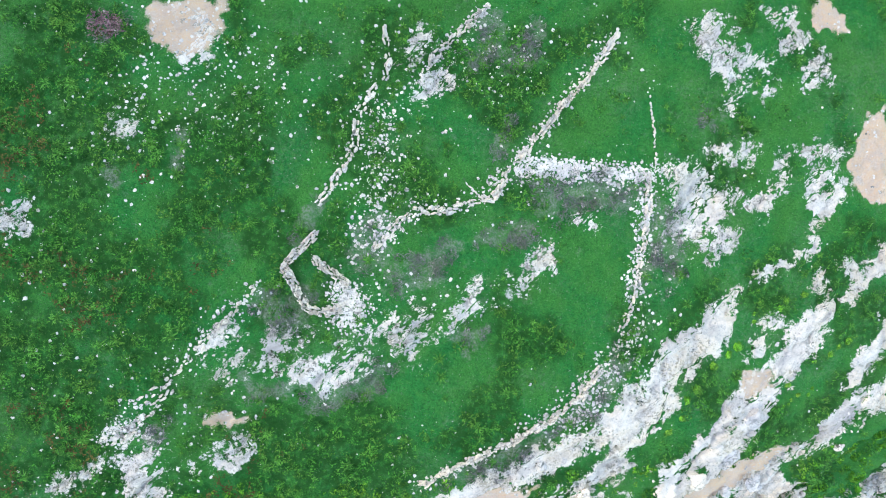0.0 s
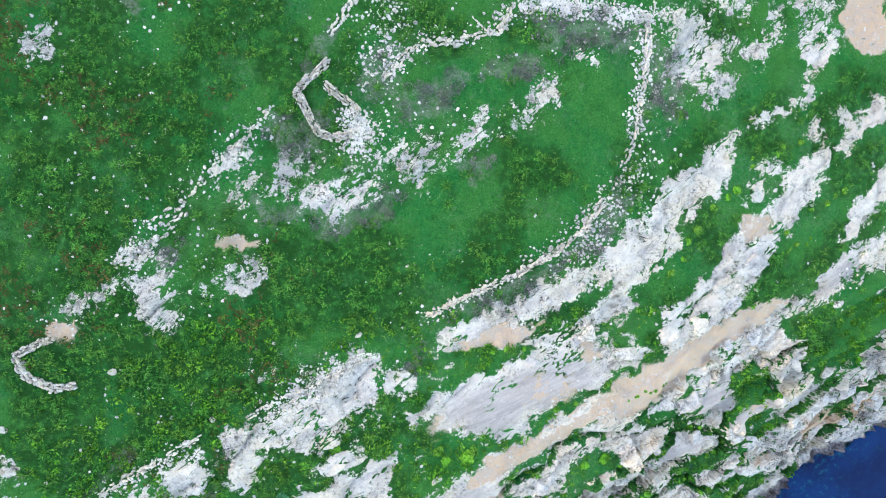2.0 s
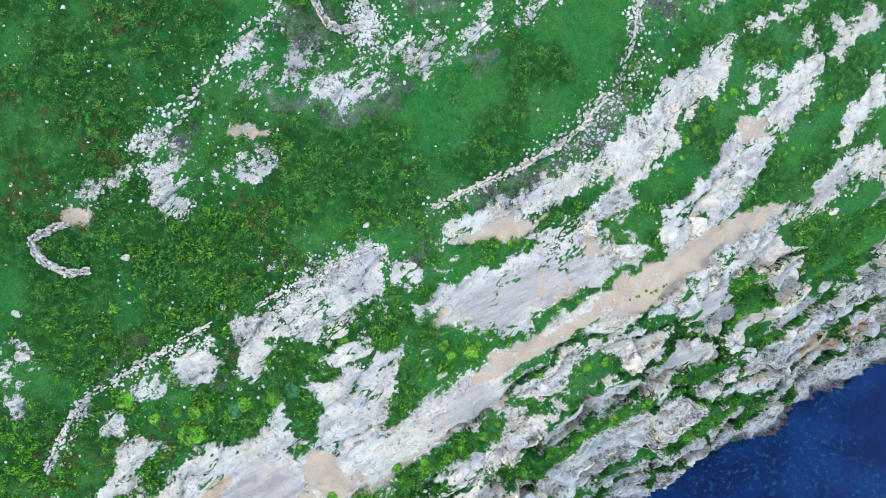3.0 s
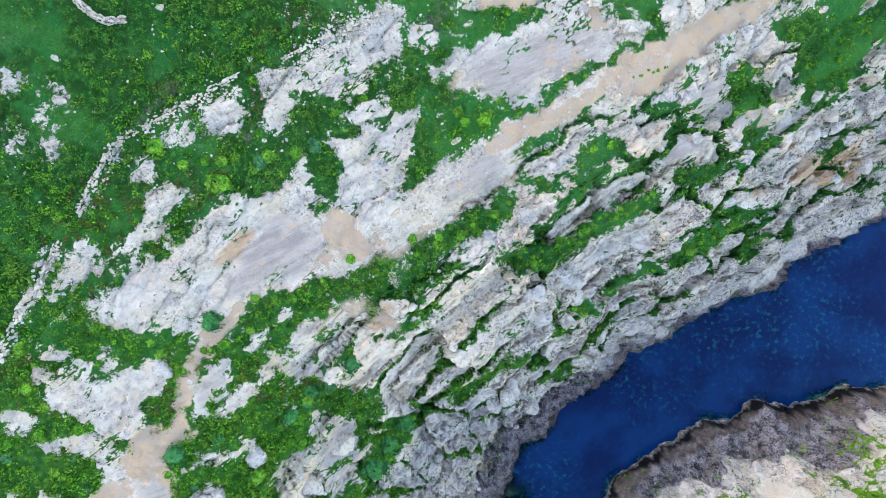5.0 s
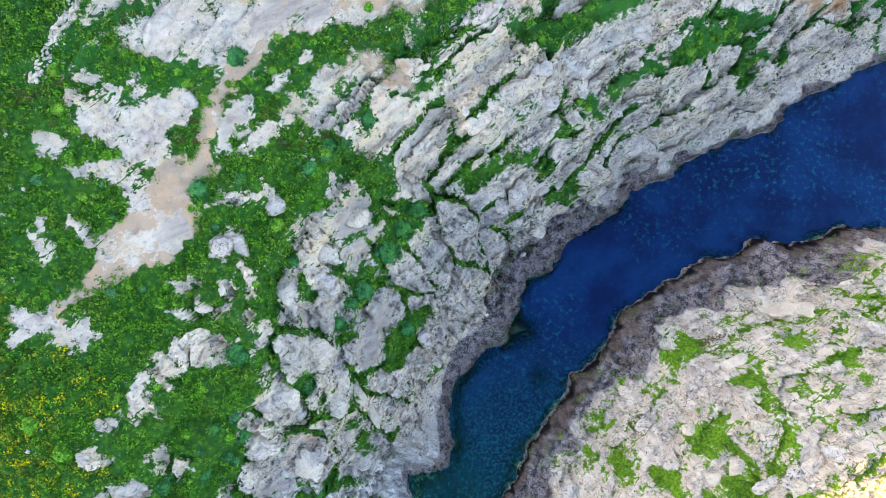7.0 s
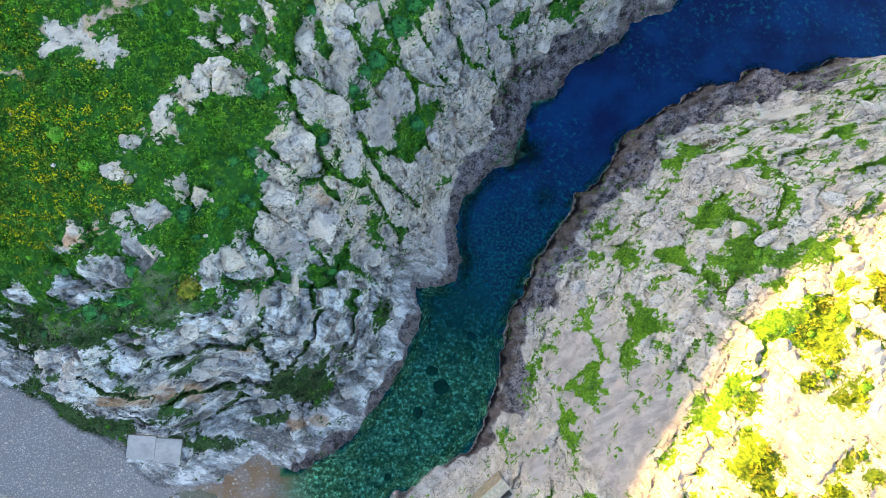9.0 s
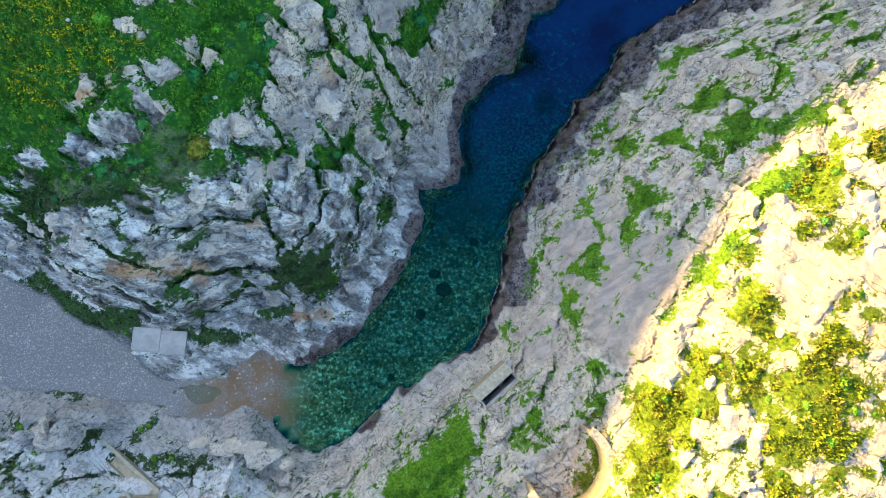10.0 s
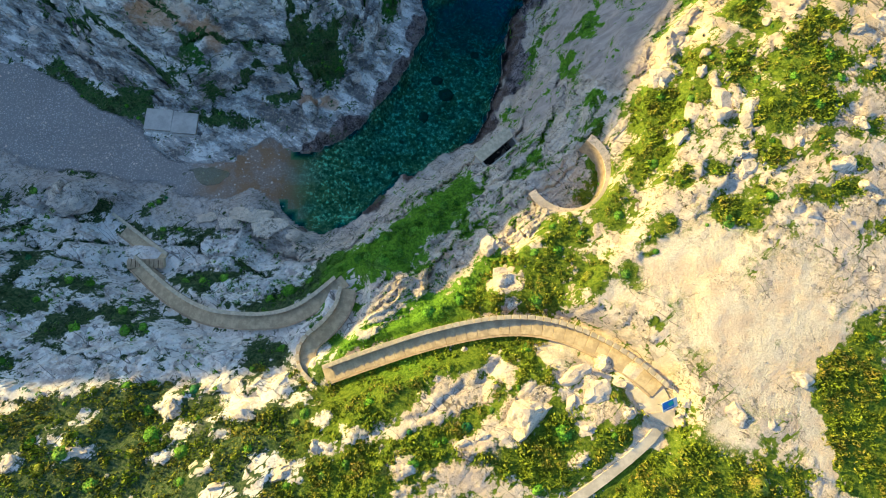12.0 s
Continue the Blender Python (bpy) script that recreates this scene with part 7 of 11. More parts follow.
PATCHES_CE = [
    ("R", 5.2, -167.1, 6.8, -166.6, 9.3, -166, 11, -166.6, 10.7, -168.3, 8.4, -169.3, 7.2, -171, 5.6, -169.3),
    ("S", 12, -167.2, 14.5, -170, 16.5, -171.6, 16.1, -173.5, 12.2, -175.7, 8.2, -178.3, 5.9, -179.9, 4.8, -180.3, 7.2, -177.8, 11.2, -175.2, 12.9, -173.5, 12.7, -171.5, 10.9, -169.4),
    ("G", -47.5, -60.1, -44.7, -56.9, -42, -54.1, -36.8, -53.1, -34.4, -54.4, -29.8, -53.9, -27.7, -56.1, -24.5, -54.1, -22.6, -50.7, -16, -48.9, -8.1, -47.4, -12.2, -50, -16.1, -53.8, -19.2, -57.3, -20.5, -63.9, -16.9, -64, -20.6, -68.6, -22, -72, -23.7, -74.4, -25, -80.4, -27.7, -83.1, -29.5, -88.8, -48.9, -87),
]
PATCHES_CF = [
    ("R", -42.8, -56.9, -41, -58.7, -37.1, -58.4, -34.4, -57.7, -30.6, -56, -30.2, -57.9, -32.3, -60.5, -33.3, -62.9, -33, -63.8, -34.8, -64.8, -37.4, -63.8, -39.9, -61.7, -41.7, -60.8, -41.5, -59.4, -42.7, -58.5),
    ("R", -42.6, -65.3, -39, -64.5, -37, -64.5, -35.3, -66.5, -34.6, -68.7, -37, -69.7, -37.4, -67.2, -38.7, -66, -41.3, -65.9),
    ("S", -24.4, -51.7, -23.1, -51.6, -25.4, -54.6, -27.3, -57.6, -28.2, -60, -28.9, -62.4, -28.1, -64.4, -29.1, -65.8, -30.8, -64.8, -30.2, -62.4, -29.6, -59.5, -28.1, -56.1, -26.3, -54.2),
]
PATCHES_CG = [
    ("S", -33.4, -63.8, -28.5, -63.4, -28.1, -64.8, -30.4, -65.8, -31.4, -67.3, -30.2, -68.8, -30.8, -70.8, -33, -73.4, -34.5, -74.4, -36.8, -75.1, -39.1, -76.5, -40.9, -77.5, -43.2, -78.9, -45, -80.8, -46.3, -81.1, -45.4, -79.7, -42.3, -77.4, -40.3, -74.5, -39.7, -72.1, -37.8, -69.6, -34.5, -69.2, -34.9, -67.2, -34.3, -64.8),
    ("R", -39.7, -71.5, -35.2, -70.9, -34.5, -72.9, -36.3, -74.4, -39.4, -75, -40.7, -75.4),
    ("L", -34.5, -69.2, -31.5, -69.3, -31.4, -71.8, -33.4, -73.9, -34.7, -72.1),
    ("R", -34.6, -69.4, -31.7, -69.5, -31.6, -71.8, -33.4, -73.6, -34.5, -72.2),
    ("R", -48.9, -79.4, -45.4, -79.5, -45, -81.2, -47.3, -82.6, -48.9, -83.4),
]
PATCHES_CH = [
    ("R", -45.3, -81.2, -42.4, -80.1, -40.9, -82.6, -43.4, -83.6, -44.7, -82.8),
    ("R", -42.4, -55, -40.8, -54.5, -39.2, -55.9, -40.8, -56.4),
    ("R", -37, -56.1, -35.7, -55.6, -35.4, -57, -36.8, -57.5),
    ("R", -40.5, -57.3, -37.8, -56.8, -38, -58, -40.2, -58),
    ("R", -45.3, -62.4, -43.7, -61.2, -43, -62.9, -44.8, -63.8),
    ("R", -46.2, -69.9, -45.2, -69.7, -45.1, -73.9, -46.4, -74.3),
    ("R", -42.6, -70, -40.5, -72.3, -41.3, -72.6, -42.8, -71),
    ("R", -28.2, -60, -26.4, -58, -24.9, -56.8, -24.6, -59, -26.6, -61.9, -27.8, -62.9),
    ("L", -28.2, -60, -26.4, -58, -24.9, -56.8, -24.6, -59, -26.6, -61.9, -27.8, -62.9),
]
PATCHES_CI = [
    ("R", -26, -62.9, -24.3, -60.4, -22, -58.9, -20.5, -56.4, -19.6, -56.8, -21.3, -59.3, -23.9, -61.9, -25.1, -63.1),
    ("R", -23.5, -54.5, -21.3, -54, -21.3, -55.5, -23.1, -56.5),
    ("R", -20.8, -53, -18.7, -51.7, -18.5, -52.7, -20.1, -53.8),
    ("R", -19.5, -55.6, -16.6, -52.8, -16.5, -54.7, -18.7, -56.3),
    ("R", -29.1, -67.3, -27.3, -66.3, -25.2, -66.4, -25.5, -67.4, -27.9, -68.6, -29.1, -68.4),
    ("R", -24, -64.9, -23, -66, -23.1, -68.6, -24.5, -68.6, -24.5, -65.9),
    ("R", -25.7, -66.9, -24.6, -66.9, -24.9, -68.2, -25.7, -68.2),
    ("R", -33.6, -76.9, -31.2, -76, -31.2, -77.2, -32.6, -77.7),
    ("R", -33.7, -79.5, -31.8, -78.5, -29.5, -79.3, -30.1, -80.6, -31.4, -81.2),
]
PATCHES_CJ = [
    ("R", -29.2, -76.5, -28.1, -76.6, -27.8, -78.4, -28.7, -79.9, -29.3, -78.8),
    ("R", -33.8, -82.6, -31.9, -81.7, -30.1, -82.4, -28, -84.2, -28.5, -86.5, -30.1, -86.2, -31.1, -85, -32.4, -86.8, -33.8, -86.9, -34.4, -85.8),
    ("R", -37.7, -86.4, -35.1, -84.8, -33.6, -86.9, -34.3, -88.5, -38, -88.1),
    ("R", -27, -74.9, -25.9, -75, -25.6, -79.1, -26, -80.9, -27, -80.3, -26.6, -77.4),
    ("R", -24.1, -74.3, -23.3, -75.4, -22.4, -78.3, -20.5, -80.3, -20.5, -83.1, -18.2, -85.2, -17.9, -88, -19.7, -88, -22, -86.3, -24.2, -85, -24.5, -81.8, -23.9, -79.8, -24.3, -76.7),
    ("R", -24, -86.3, -22, -87.6, -20.7, -91.7, -22.9, -89.6),
]
PATCHES_CK = [
    ("R", -29.8, -73.6, -27.7, -70, -26.7, -71.2, -27.1, -72.7, -28.5, -74.2),
    ("G", -19.5, -61.9, -17, -60.3, -15.6, -61.3, -14.8, -64, -17.1, -64.6, -19.5, -68.3, -20.6, -67.6, -20, -63.9),
    ("R", -20.3, -58.8, -16.8, -56.7, -16.4, -58.7, -19.4, -60.3),
    ("L", -20.3, -58.8, -16.8, -56.7, -16.4, -58.7, -19.4, -60.3),
    ("R", -15.5, -66.8, -11.7, -66.4, -12.3, -70.6, -15, -72.6, -17.3, -74.2, -17.6, -70.7, -16.3, -67.8),
    ("L", -15.5, -66.8, -11.7, -66.4, -12.3, -70.6, -15, -72.6, -17.3, -74.2, -17.6, -70.7, -16.3, -67.8),
    ("R", -20, -69.4, -17.4, -69.5, -17.7, -73.6, -19, -77.1, -19.9, -77.4, -21.1, -73.2),
    ("G", -14.3, -57.5, -12.4, -57.1, -12.3, -59.1, -14.1, -59.4),
]
PATCHES_CL = [
    ("G", -13.6, -74.2, -12.4, -71.2, -9.5, -68.3, -6.6, -66.6, -6.2, -68.4, -8.9, -71.9, -10.1, -74.4, -13, -74.5),
    ("G", -16.6, -79.8, -15.3, -75.9, -12.3, -75.3, -12.1, -77.9, -15, -80.9),
    ("G", -11.7, -85.8, -9.1, -81.1, -6.5, -82.4, -9.2, -88.2),
    ("R", 25.5, -87.5, 37.3, -83.4, 48.3, -76.3, 64.7, -71.2, 49.4, -91.6, 20.9, -99),
    ("G", 43.4, -84.4, 46.6, -83.8, 46, -85.6, 44, -86, 42.4, -85.6),
    ("G", 48.3, -83.4, 50.4, -82.2, 50, -84.2, 47.5, -85.3),
    ("G", 47.5, -86, 49.2, -85.2, 50.5, -85.8, 48.9, -87.4, 48.3, -88, 47.3, -87.7),
    ("G", 48.8, -87.8, 49.9, -87.7, 50.1, -89.5, 48.8, -90, 47.9, -89),
]
PATCHES_CM = [
    ("G", 34.4, -90.3, 37.3, -89, 38.8, -89, 39.8, -87.6, 41.1, -87.1, 40, -89.4, 37.8, -91, 38.5, -91.6, 37.1, -92.8, 37.1, -91.5, 36.2, -91.1, 35, -91),
    ("G", 41.5, -90.6, 43.8, -89.7, 43.8, -90.8, 41.5, -91.4, 41.1, -91.2),
    ("G", 43.1, -91.5, 44.6, -90.5, 46.6, -90, 45, -90.9, 43.5, -92.1),
    ("G", 55.8, -77.6, 58.8, -74.3, 60.9, -72.9, 56.1, -78.9, 54.8, -78.8),
    ("G", 56.3, -75.1, 57.6, -74.6, 56.1, -75.8, 55, -75.8),
    ("G", 52.5, -78.4, 54.3, -77.5, 53, -78.6),
    ("G", 53.6, -80.7, 55.8, -79.7, 53.9, -81.4),
]
PATCHES_CN = [
    ("G", 28.5, -92.1, 30.1, -88.3, 32.6, -85.6, 35.1, -85.7, 35.5, -87.2, 33.2, -88, 31.5, -89.6, 29.9, -91.3, 28, -93.9, 26.5, -94.3, 26, -93.1, 28, -92.6),
    ("G", 37.4, -83.7, 40.6, -82.4, 41.5, -82.4, 40.7, -83.4, 37.9, -84.4),
    ("G", 31.6, -94.6, 33, -93.5, 33.1, -94.9, 31, -95.3),
    ("G", 20.8, -95.8, 22.5, -94.1, 21.5, -95.8, 20.5, -96.4),
    ("G", 23.3, -92.8, 24.5, -92.3, 24.1, -93.6, 23.4, -93.8),
    ("G", 18.6, -97.9, 20, -96.8, 20, -98.5, 18.8, -98.7),
    ("S", 42.6, -81.5, 47.8, -79.8, 49.5, -80.1, 48.5, -81.8, 46.1, -82.6, 44.7, -82),
]
PATCHES_CO = [
    ("G", -21, -169.9, -14.4, -167.9, -5.7, -165.5, -1.7, -164, 1.9, -163.4, 5.2, -164.1, 4.7, -166.9, 11.2, -166.5, 12, -169.2, 12.8, -172.1, 13.2, -173.2, 10.8, -176, 7.8, -178.3, 5.2, -179.9, -22.5, -179.9, -24.5, -170.6),
    ("G", -14.5, -163.4, -11.2, -162, -6.9, -160.1, -3.1, -158.4, -1.5, -157.2, 7.3, -157.5, 6.6, -161.1, 5.5, -162.3, 2, -161.8, -1.7, -162.4, -5.7, -163.4, -11.1, -165, -13.6, -164.8),
    ("G", 7.6, -179.8, 10.7, -177.3, 13.9, -175.2, 16.8, -173.8, 19.4, -174.7, 21.1, -175.4, 20.7, -179.7),
    ("G", 7.3, -158.3, 10.3, -158.5, 10.4, -160, 9, -160.6, 7.2, -159.2),
    ("G", 10.7, -157.7, 13.9, -157.7, 13.3, -158.7, 11, -158.9),
]
PATCHES_CP = [
    ("R", -0.3, -157.3, 1.5, -157.4, 2.3, -158.5, 0.6, -159.7, -1.2, -159),
    ("R", -0.1, -161, 0.8, -160.1, 1.8, -160.9, 1.3, -162.1, 0.1, -161.6),
    ("R", -17.3, -158.4, -11.3, -156.8, -3.9, -157.2, -8.2, -159.6, -11.6, -160.5, -12.9, -161.7, -14.5, -162.6, -17.7, -164.1, -18.8, -163.4, -16.7, -161.6),
    ("R", -10.9, -172.7, -7.1, -169.1, -4.4, -168.7, -0.8, -166.5, 0.6, -167.3, -0.3, -169.4, -2.2, -170.6, -5.2, -171.3, -5.6, -172.4, -8.2, -173.7, -10.5, -174.1, -14.2, -175.1, -16.4, -175, -17.5, -176.1, -20.4, -176.6, -20.5, -175.5, -17.6, -175.1, -17.3, -173.9, -13.9, -173.8),
]
PATCHES_CQ = [
    ("R", -5.7, -174.7, -3.8, -174.4, -1.5, -172.7, -0.8, -171.5, 3.1, -168.7, 4.7, -170.5, 2.9, -171.5, 2.1, -173, 0.6, -173.5, 0.3, -175, -0.8, -175.2, -1.7, -174.3, -2.4, -175.6, -5.7, -175.6),
    ("R", -8.3, -177.6, -5.4, -176.5, -2.3, -176.8, -2.6, -178.4, -4.4, -178.8, -7.2, -178.6),
    ("R", -8.8, -179.2, -2.6, -178.6, -1.1, -178, 1, -179.3, 1.3, -179.9, -8.3, -179.9),
    ("R", -13.3, -179, -10.8, -178.4, -9.4, -178.9, -11.1, -179.4),
    ("R", -12, -176.8, -11, -176.1, -9.7, -176.3, -9.5, -177.4, -11.1, -177.9),
    ("R", -20.6, -173.7, -19.7, -172.8, -18.7, -173.2, -19.3, -174.4),
    ("R", -24.1, -171.1, -21.3, -170.7, -20.8, -171.2, -22.8, -171.8, -23.9, -171.9),
]
PATCHES_CR = [
    ("R", -22.9, -177, -20.7, -176.8, -20.4, -178.1, -22, -178.3),
    ("S", 3.5, -166, 5.4, -164.5, 7.6, -165, 9.5, -165.4, 5.5, -166.9, 4.6, -167.9, 3.2, -167.6),
    ("R", 4.9, -167.6, 9, -166.4, 9.3, -167.1, 6.8, -168.7, 4.9, -169),
    ("R", 9.4, -166.8, 10.9, -166.2, 11.5, -167.3, 11.1, -168.8, 9.1, -168.5, 8.9, -167.7),
    ("R", 6.2, -169.4, 9, -168, 9.2, -169.7, 10.2, -171.2, 10.6, -172.9, 8.6, -173.3, 7.7, -171.5, 6.3, -170.1),
    ("R", 5, -170.1, 6, -169.8, 7.5, -171.9, 6.5, -172.2, 5.2, -170.8),
    ("R", 6.5, -172.8, 8, -172.6, 7.8, -174, 6.3, -174.1),
    ("R", 10.2, -169.1, 11.9, -168.6, 11.9, -169.8, 10.3, -169.7),
]
PATCHES_CS = [
    ("R", 10.8, -171.3, 11.8, -171.1, 12.1, -172.5, 11.3, -172.9),
    ("R", 5.3, -175.8, 7.3, -175.8, 7.2, -176.3, 5.4, -176.8),
    ("R", 17.3, -10.8, 18.8, -7.2, 22.3, -4.6, 25.8, -4.2, 25.3, -6.8, 23, -8.9, 20, -9.8, 19.1, -13.5, 16.3, -14.5, 15.2, -12.8),
    ("R", 7.9, -19.1, 12.6, -16.5, 15.1, -14.3, 17.5, -14.5, 17.2, -17.9, 13.3, -19.8, 8.6, -21.4, 3.8, -22.7, -0.3, -24.8, -1.1, -24.8, -1.1, -24.2, 3.8, -21.7),
    ("R", 20, -22.2, 23, -17.7, 26.2, -14.4, 28.5, -10.2, 32.5, -7.5, 34.6, -4.8, 36.2, -5.9, 32.8, -10.3, 30.2, -14.7, 27.7, -18.2, 23.9, -20.6, 21.1, -22.5),
]
PATCHES_CT = [
    ("R", 33.1, -24.5, 37.6, -25.1, 39.9, -28.4, 36.8, -28.9, 34.2, -26.5),
    ("R", 37.4, -28.9, 44.7, -31.9, 46.5, -36.1, 39, -31.3),
    ("R", 36.9, -16, 40.8, -13, 44.1, -10.7, 44.8, -13.2, 41.5, -16.3, 38.1, -18.2),
    ("R", 12.4, -21.6, 15.1, -21.1, 17.7, -23.8, 13.7, -24.3),
    ("G", 21.2, -9.9, 25.9, -7.4, 27, -4.2, 30.6, -4.2, 28.3, -7.4, 26.7, -10.1, 23.9, -13.3, 19.9, -16.3, 17.2, -17.9, 16.4, -16.1, 19.8, -13.6),
    ("G", 37.7, -4.2, 42.7, -4.3, 42.8, -4.9, 40.6, -6.5, 37.7, -8.7, 35.7, -11.6, 33.4, -13.8, 32, -16.7, 29.7, -18.4, 27.5, -19.1, 28.5, -16.4, 31.1, -12.5, 34, -8.7, 36.8, -5.9),
]
PATCHES_CU = [
    ("G", 1.2, -22.1, 3.3, -20.8, 6.5, -21.3, 4.4, -23.5, 1.8, -24.1, -0.3, -25.4, -1.1, -25.8, -1.1, -23.1),
    ("G", 4.8, -18.9, 9.5, -18.2, 12, -15.9, 14.1, -14.9, 13.2, -17, 9.6, -20.2, 6.9, -20.7),
    ("G", 13.4, -20.4, 15.6, -20, 17.5, -21.4, 15.8, -22.4, 13.8, -21.6),
    ("G", 33.8, -20.5, 37.5, -18.5, 42.5, -15.7, 45.1, -13.8, 49.8, -23.5, 47, -25.3, 44.3, -27.5, 39.6, -25.6, 37.7, -21.5, 34.9, -22.8),
    ("G", 28.7, -26.4, 30.9, -25.2, 34.7, -28.2, 33, -29.9, 30.6, -30.3),
    ("G", 16.3, -26.8, 19.7, -25.2, 20.1, -26.2, 16.9, -27.4),
    ("G", 27.2, -23, 28.9, -22.4, 29.7, -23.7, 28.2, -24.2),
]
PATCHES_CV = [
    ("D", -0.9, -17.4, 4.7, -14.8, 9.8, -12.1, 13.9, -7.1, 15, -6.1, 16, -8.6, 11.8, -12.6, 6.3, -16.3, -0.4, -19.3),
    ("S", -0.4, -20.9, 6.4, -19.3, 7.9, -19.1, 3.8, -21.7, -0.4, -21.7),
    ("S", 13.6, -28.5, 15.1, -26.1, 19, -23.9, 25.4, -20.9, 29.4, -19.1, 33.8, -18.5, 30.9, -20.4, 26.1, -23.2, 24.1, -24.6, 22.3, -26.8, 17.9, -29.2),
    ("S", 12.4, -21, 13.6, -22.8, 12, -23.3, 11.3, -21.5),
    ("S", 27.7, -9.5, 30.7, -8.8, 30.4, -11.3, 27.3, -12.3),
    ("L", 2.8, -25.1, 8.1, -22.5, 12.5, -23.2, 13.3, -25.9, 8.4, -28.1, 2.4, -27.5),
    ("L", 23, -29.8, 25.4, -27, 29, -25.3, 34.2, -27.1, 36, -33),
]
PATCHES_CW = [
    ("G", -54, -85.2, -38.6, -84.9, -27.3, -83.6, -24.2, -89, -26.8, -91.9, -28.6, -98.8, -33.8, -105.5, -37.5, -110.2, -39.5, -111.6, -59.7, -111.4),
    ("R", -38.1, -90.1, -37.7, -86.8, -35.1, -84.3, -33.6, -85.7, -33.1, -88.5, -34.4, -88.1, -35.9, -86.3, -36.4, -88.7, -36.3, -91.1, -37.8, -91.4),
    ("R", -33.9, -85, -32.9, -82.7, -29.7, -82.6, -27.9, -83.6, -28.4, -85.8, -30.3, -85.3, -32.7, -85.9),
    ("R", -24.4, -81.3, -18.7, -79.5, -17.5, -85, -19, -87.9, -20.3, -87, -23.3, -83.4),
    ("R", -27.5, -91.9, -24.7, -89.4, -23.8, -86.5, -20.8, -90.9, -21.4, -94, -24.8, -97.7, -27.3, -96, -27.5, -93.9),
]
PATCHES_CX = [
    ("R", -23.7, -98, -20.1, -93.2, -17.8, -96.8, -17.2, -99.5, -20.7, -100.9),
    ("R", -42.3, -99.3, -37.8, -98, -36.7, -99.2, -39.7, -101.5, -41.8, -100.5),
    ("R", -50, -103, -47, -101, -43.6, -100.5, -43.3, -102.1, -46.5, -104.1, -49.4, -105.3, -50, -104.5),
    ("R", -51.1, -108.9, -49.5, -107, -44.6, -104.7, -42.2, -104.1, -40.1, -106.7, -44.6, -108.9, -47.8, -109.6, -50.6, -110.8),
    ("R", -41.3, -101.7, -39.6, -102.8, -37.1, -104.1, -38.8, -106.7, -40.9, -104.1),
    ("R", -33.8, -105.5, -29.9, -100.9, -27.4, -99.3, -27.3, -103.8, -29.4, -107, -32.3, -107.9),
    ("R", -37, -96.3, -36.1, -94.6, -34.5, -96.2, -32.3, -96.7, -33.8, -98.9, -35.9, -97.2),
]
PATCHES_CY = [
    ("R", -57.6, -107.2, -53.8, -107.9, -54.3, -109.4, -59.4, -111.4),
    ("R", -42.9, -95.2, -41.5, -94.1, -40.4, -96, -41.8, -97),
    ("R", -41.4, -91.2, -39.4, -90.8, -39.6, -93.1, -41.1, -92.9),
    ("L", 16, -118.4, 23.3, -116.8, 23.8, -120.2, 18.6, -128.8, 15.9, -133.9, 14.5, -128.4),
    ("R", -1.1, -139.8, 3.3, -140.4, 5.6, -142, 9.6, -138.6, 10.6, -141.3, 9.2, -144.1, 3, -147.1, 1.7, -149.1, 5, -149.7, 0, -152.6, -2.7, -155.5, -6.2, -154.9, -6.1, -151.7, -2.8, -149, -1, -144.6),
    ("G", -5.6, -142.3, -2.1, -142.5, -1.4, -145.3, -4.8, -146.7, -5.9, -146.8),
    ("G", -5.9, -149.1, -2.8, -148.4, -4.3, -151, -6.1, -151.7),
]
PATCHES = (PATCHES_AA, PATCHES_AB, PATCHES_AC, PATCHES_AD, PATCHES_AE, PATCHES_AF, PATCHES_AG, PATCHES_AH, PATCHES_AI, PATCHES_AJ, PATCHES_AK, PATCHES_AL, PATCHES_AM, PATCHES_AN, PATCHES_AO, PATCHES_AP, PATCHES_AQ, PATCHES_AR, PATCHES_AS, PATCHES_AT, PATCHES_AU, PATCHES_AV, PATCHES_AW, PATCHES_AX, PATCHES_AY, PATCHES_AZ, PATCHES_BA, PATCHES_BB, PATCHES_BC, PATCHES_BD, PATCHES_BE, PATCHES_BF, PATCHES_BG, PATCHES_BH, PATCHES_BI, PATCHES_BJ, PATCHES_BK, PATCHES_BL, PATCHES_BM, PATCHES_BN, PATCHES_BO, PATCHES_BP, PATCHES_BQ, PATCHES_BR, PATCHES_BS, PATCHES_BT, PATCHES_BU, PATCHES_BV, PATCHES_BW, PATCHES_BX, PATCHES_BY, PATCHES_BZ, PATCHES_CA, PATCHES_CB, PATCHES_CC, PATCHES_CD, PATCHES_CE, PATCHES_CF, PATCHES_CG, PATCHES_CH, PATCHES_CI, PATCHES_CJ, PATCHES_CK, PATCHES_CL, PATCHES_CM, PATCHES_CN, PATCHES_CO, PATCHES_CP, PATCHES_CQ, PATCHES_CR, PATCHES_CS, PATCHES_CT, PATCHES_CU, PATCHES_CV, PATCHES_CW, PATCHES_CX, PATCHES_CY)
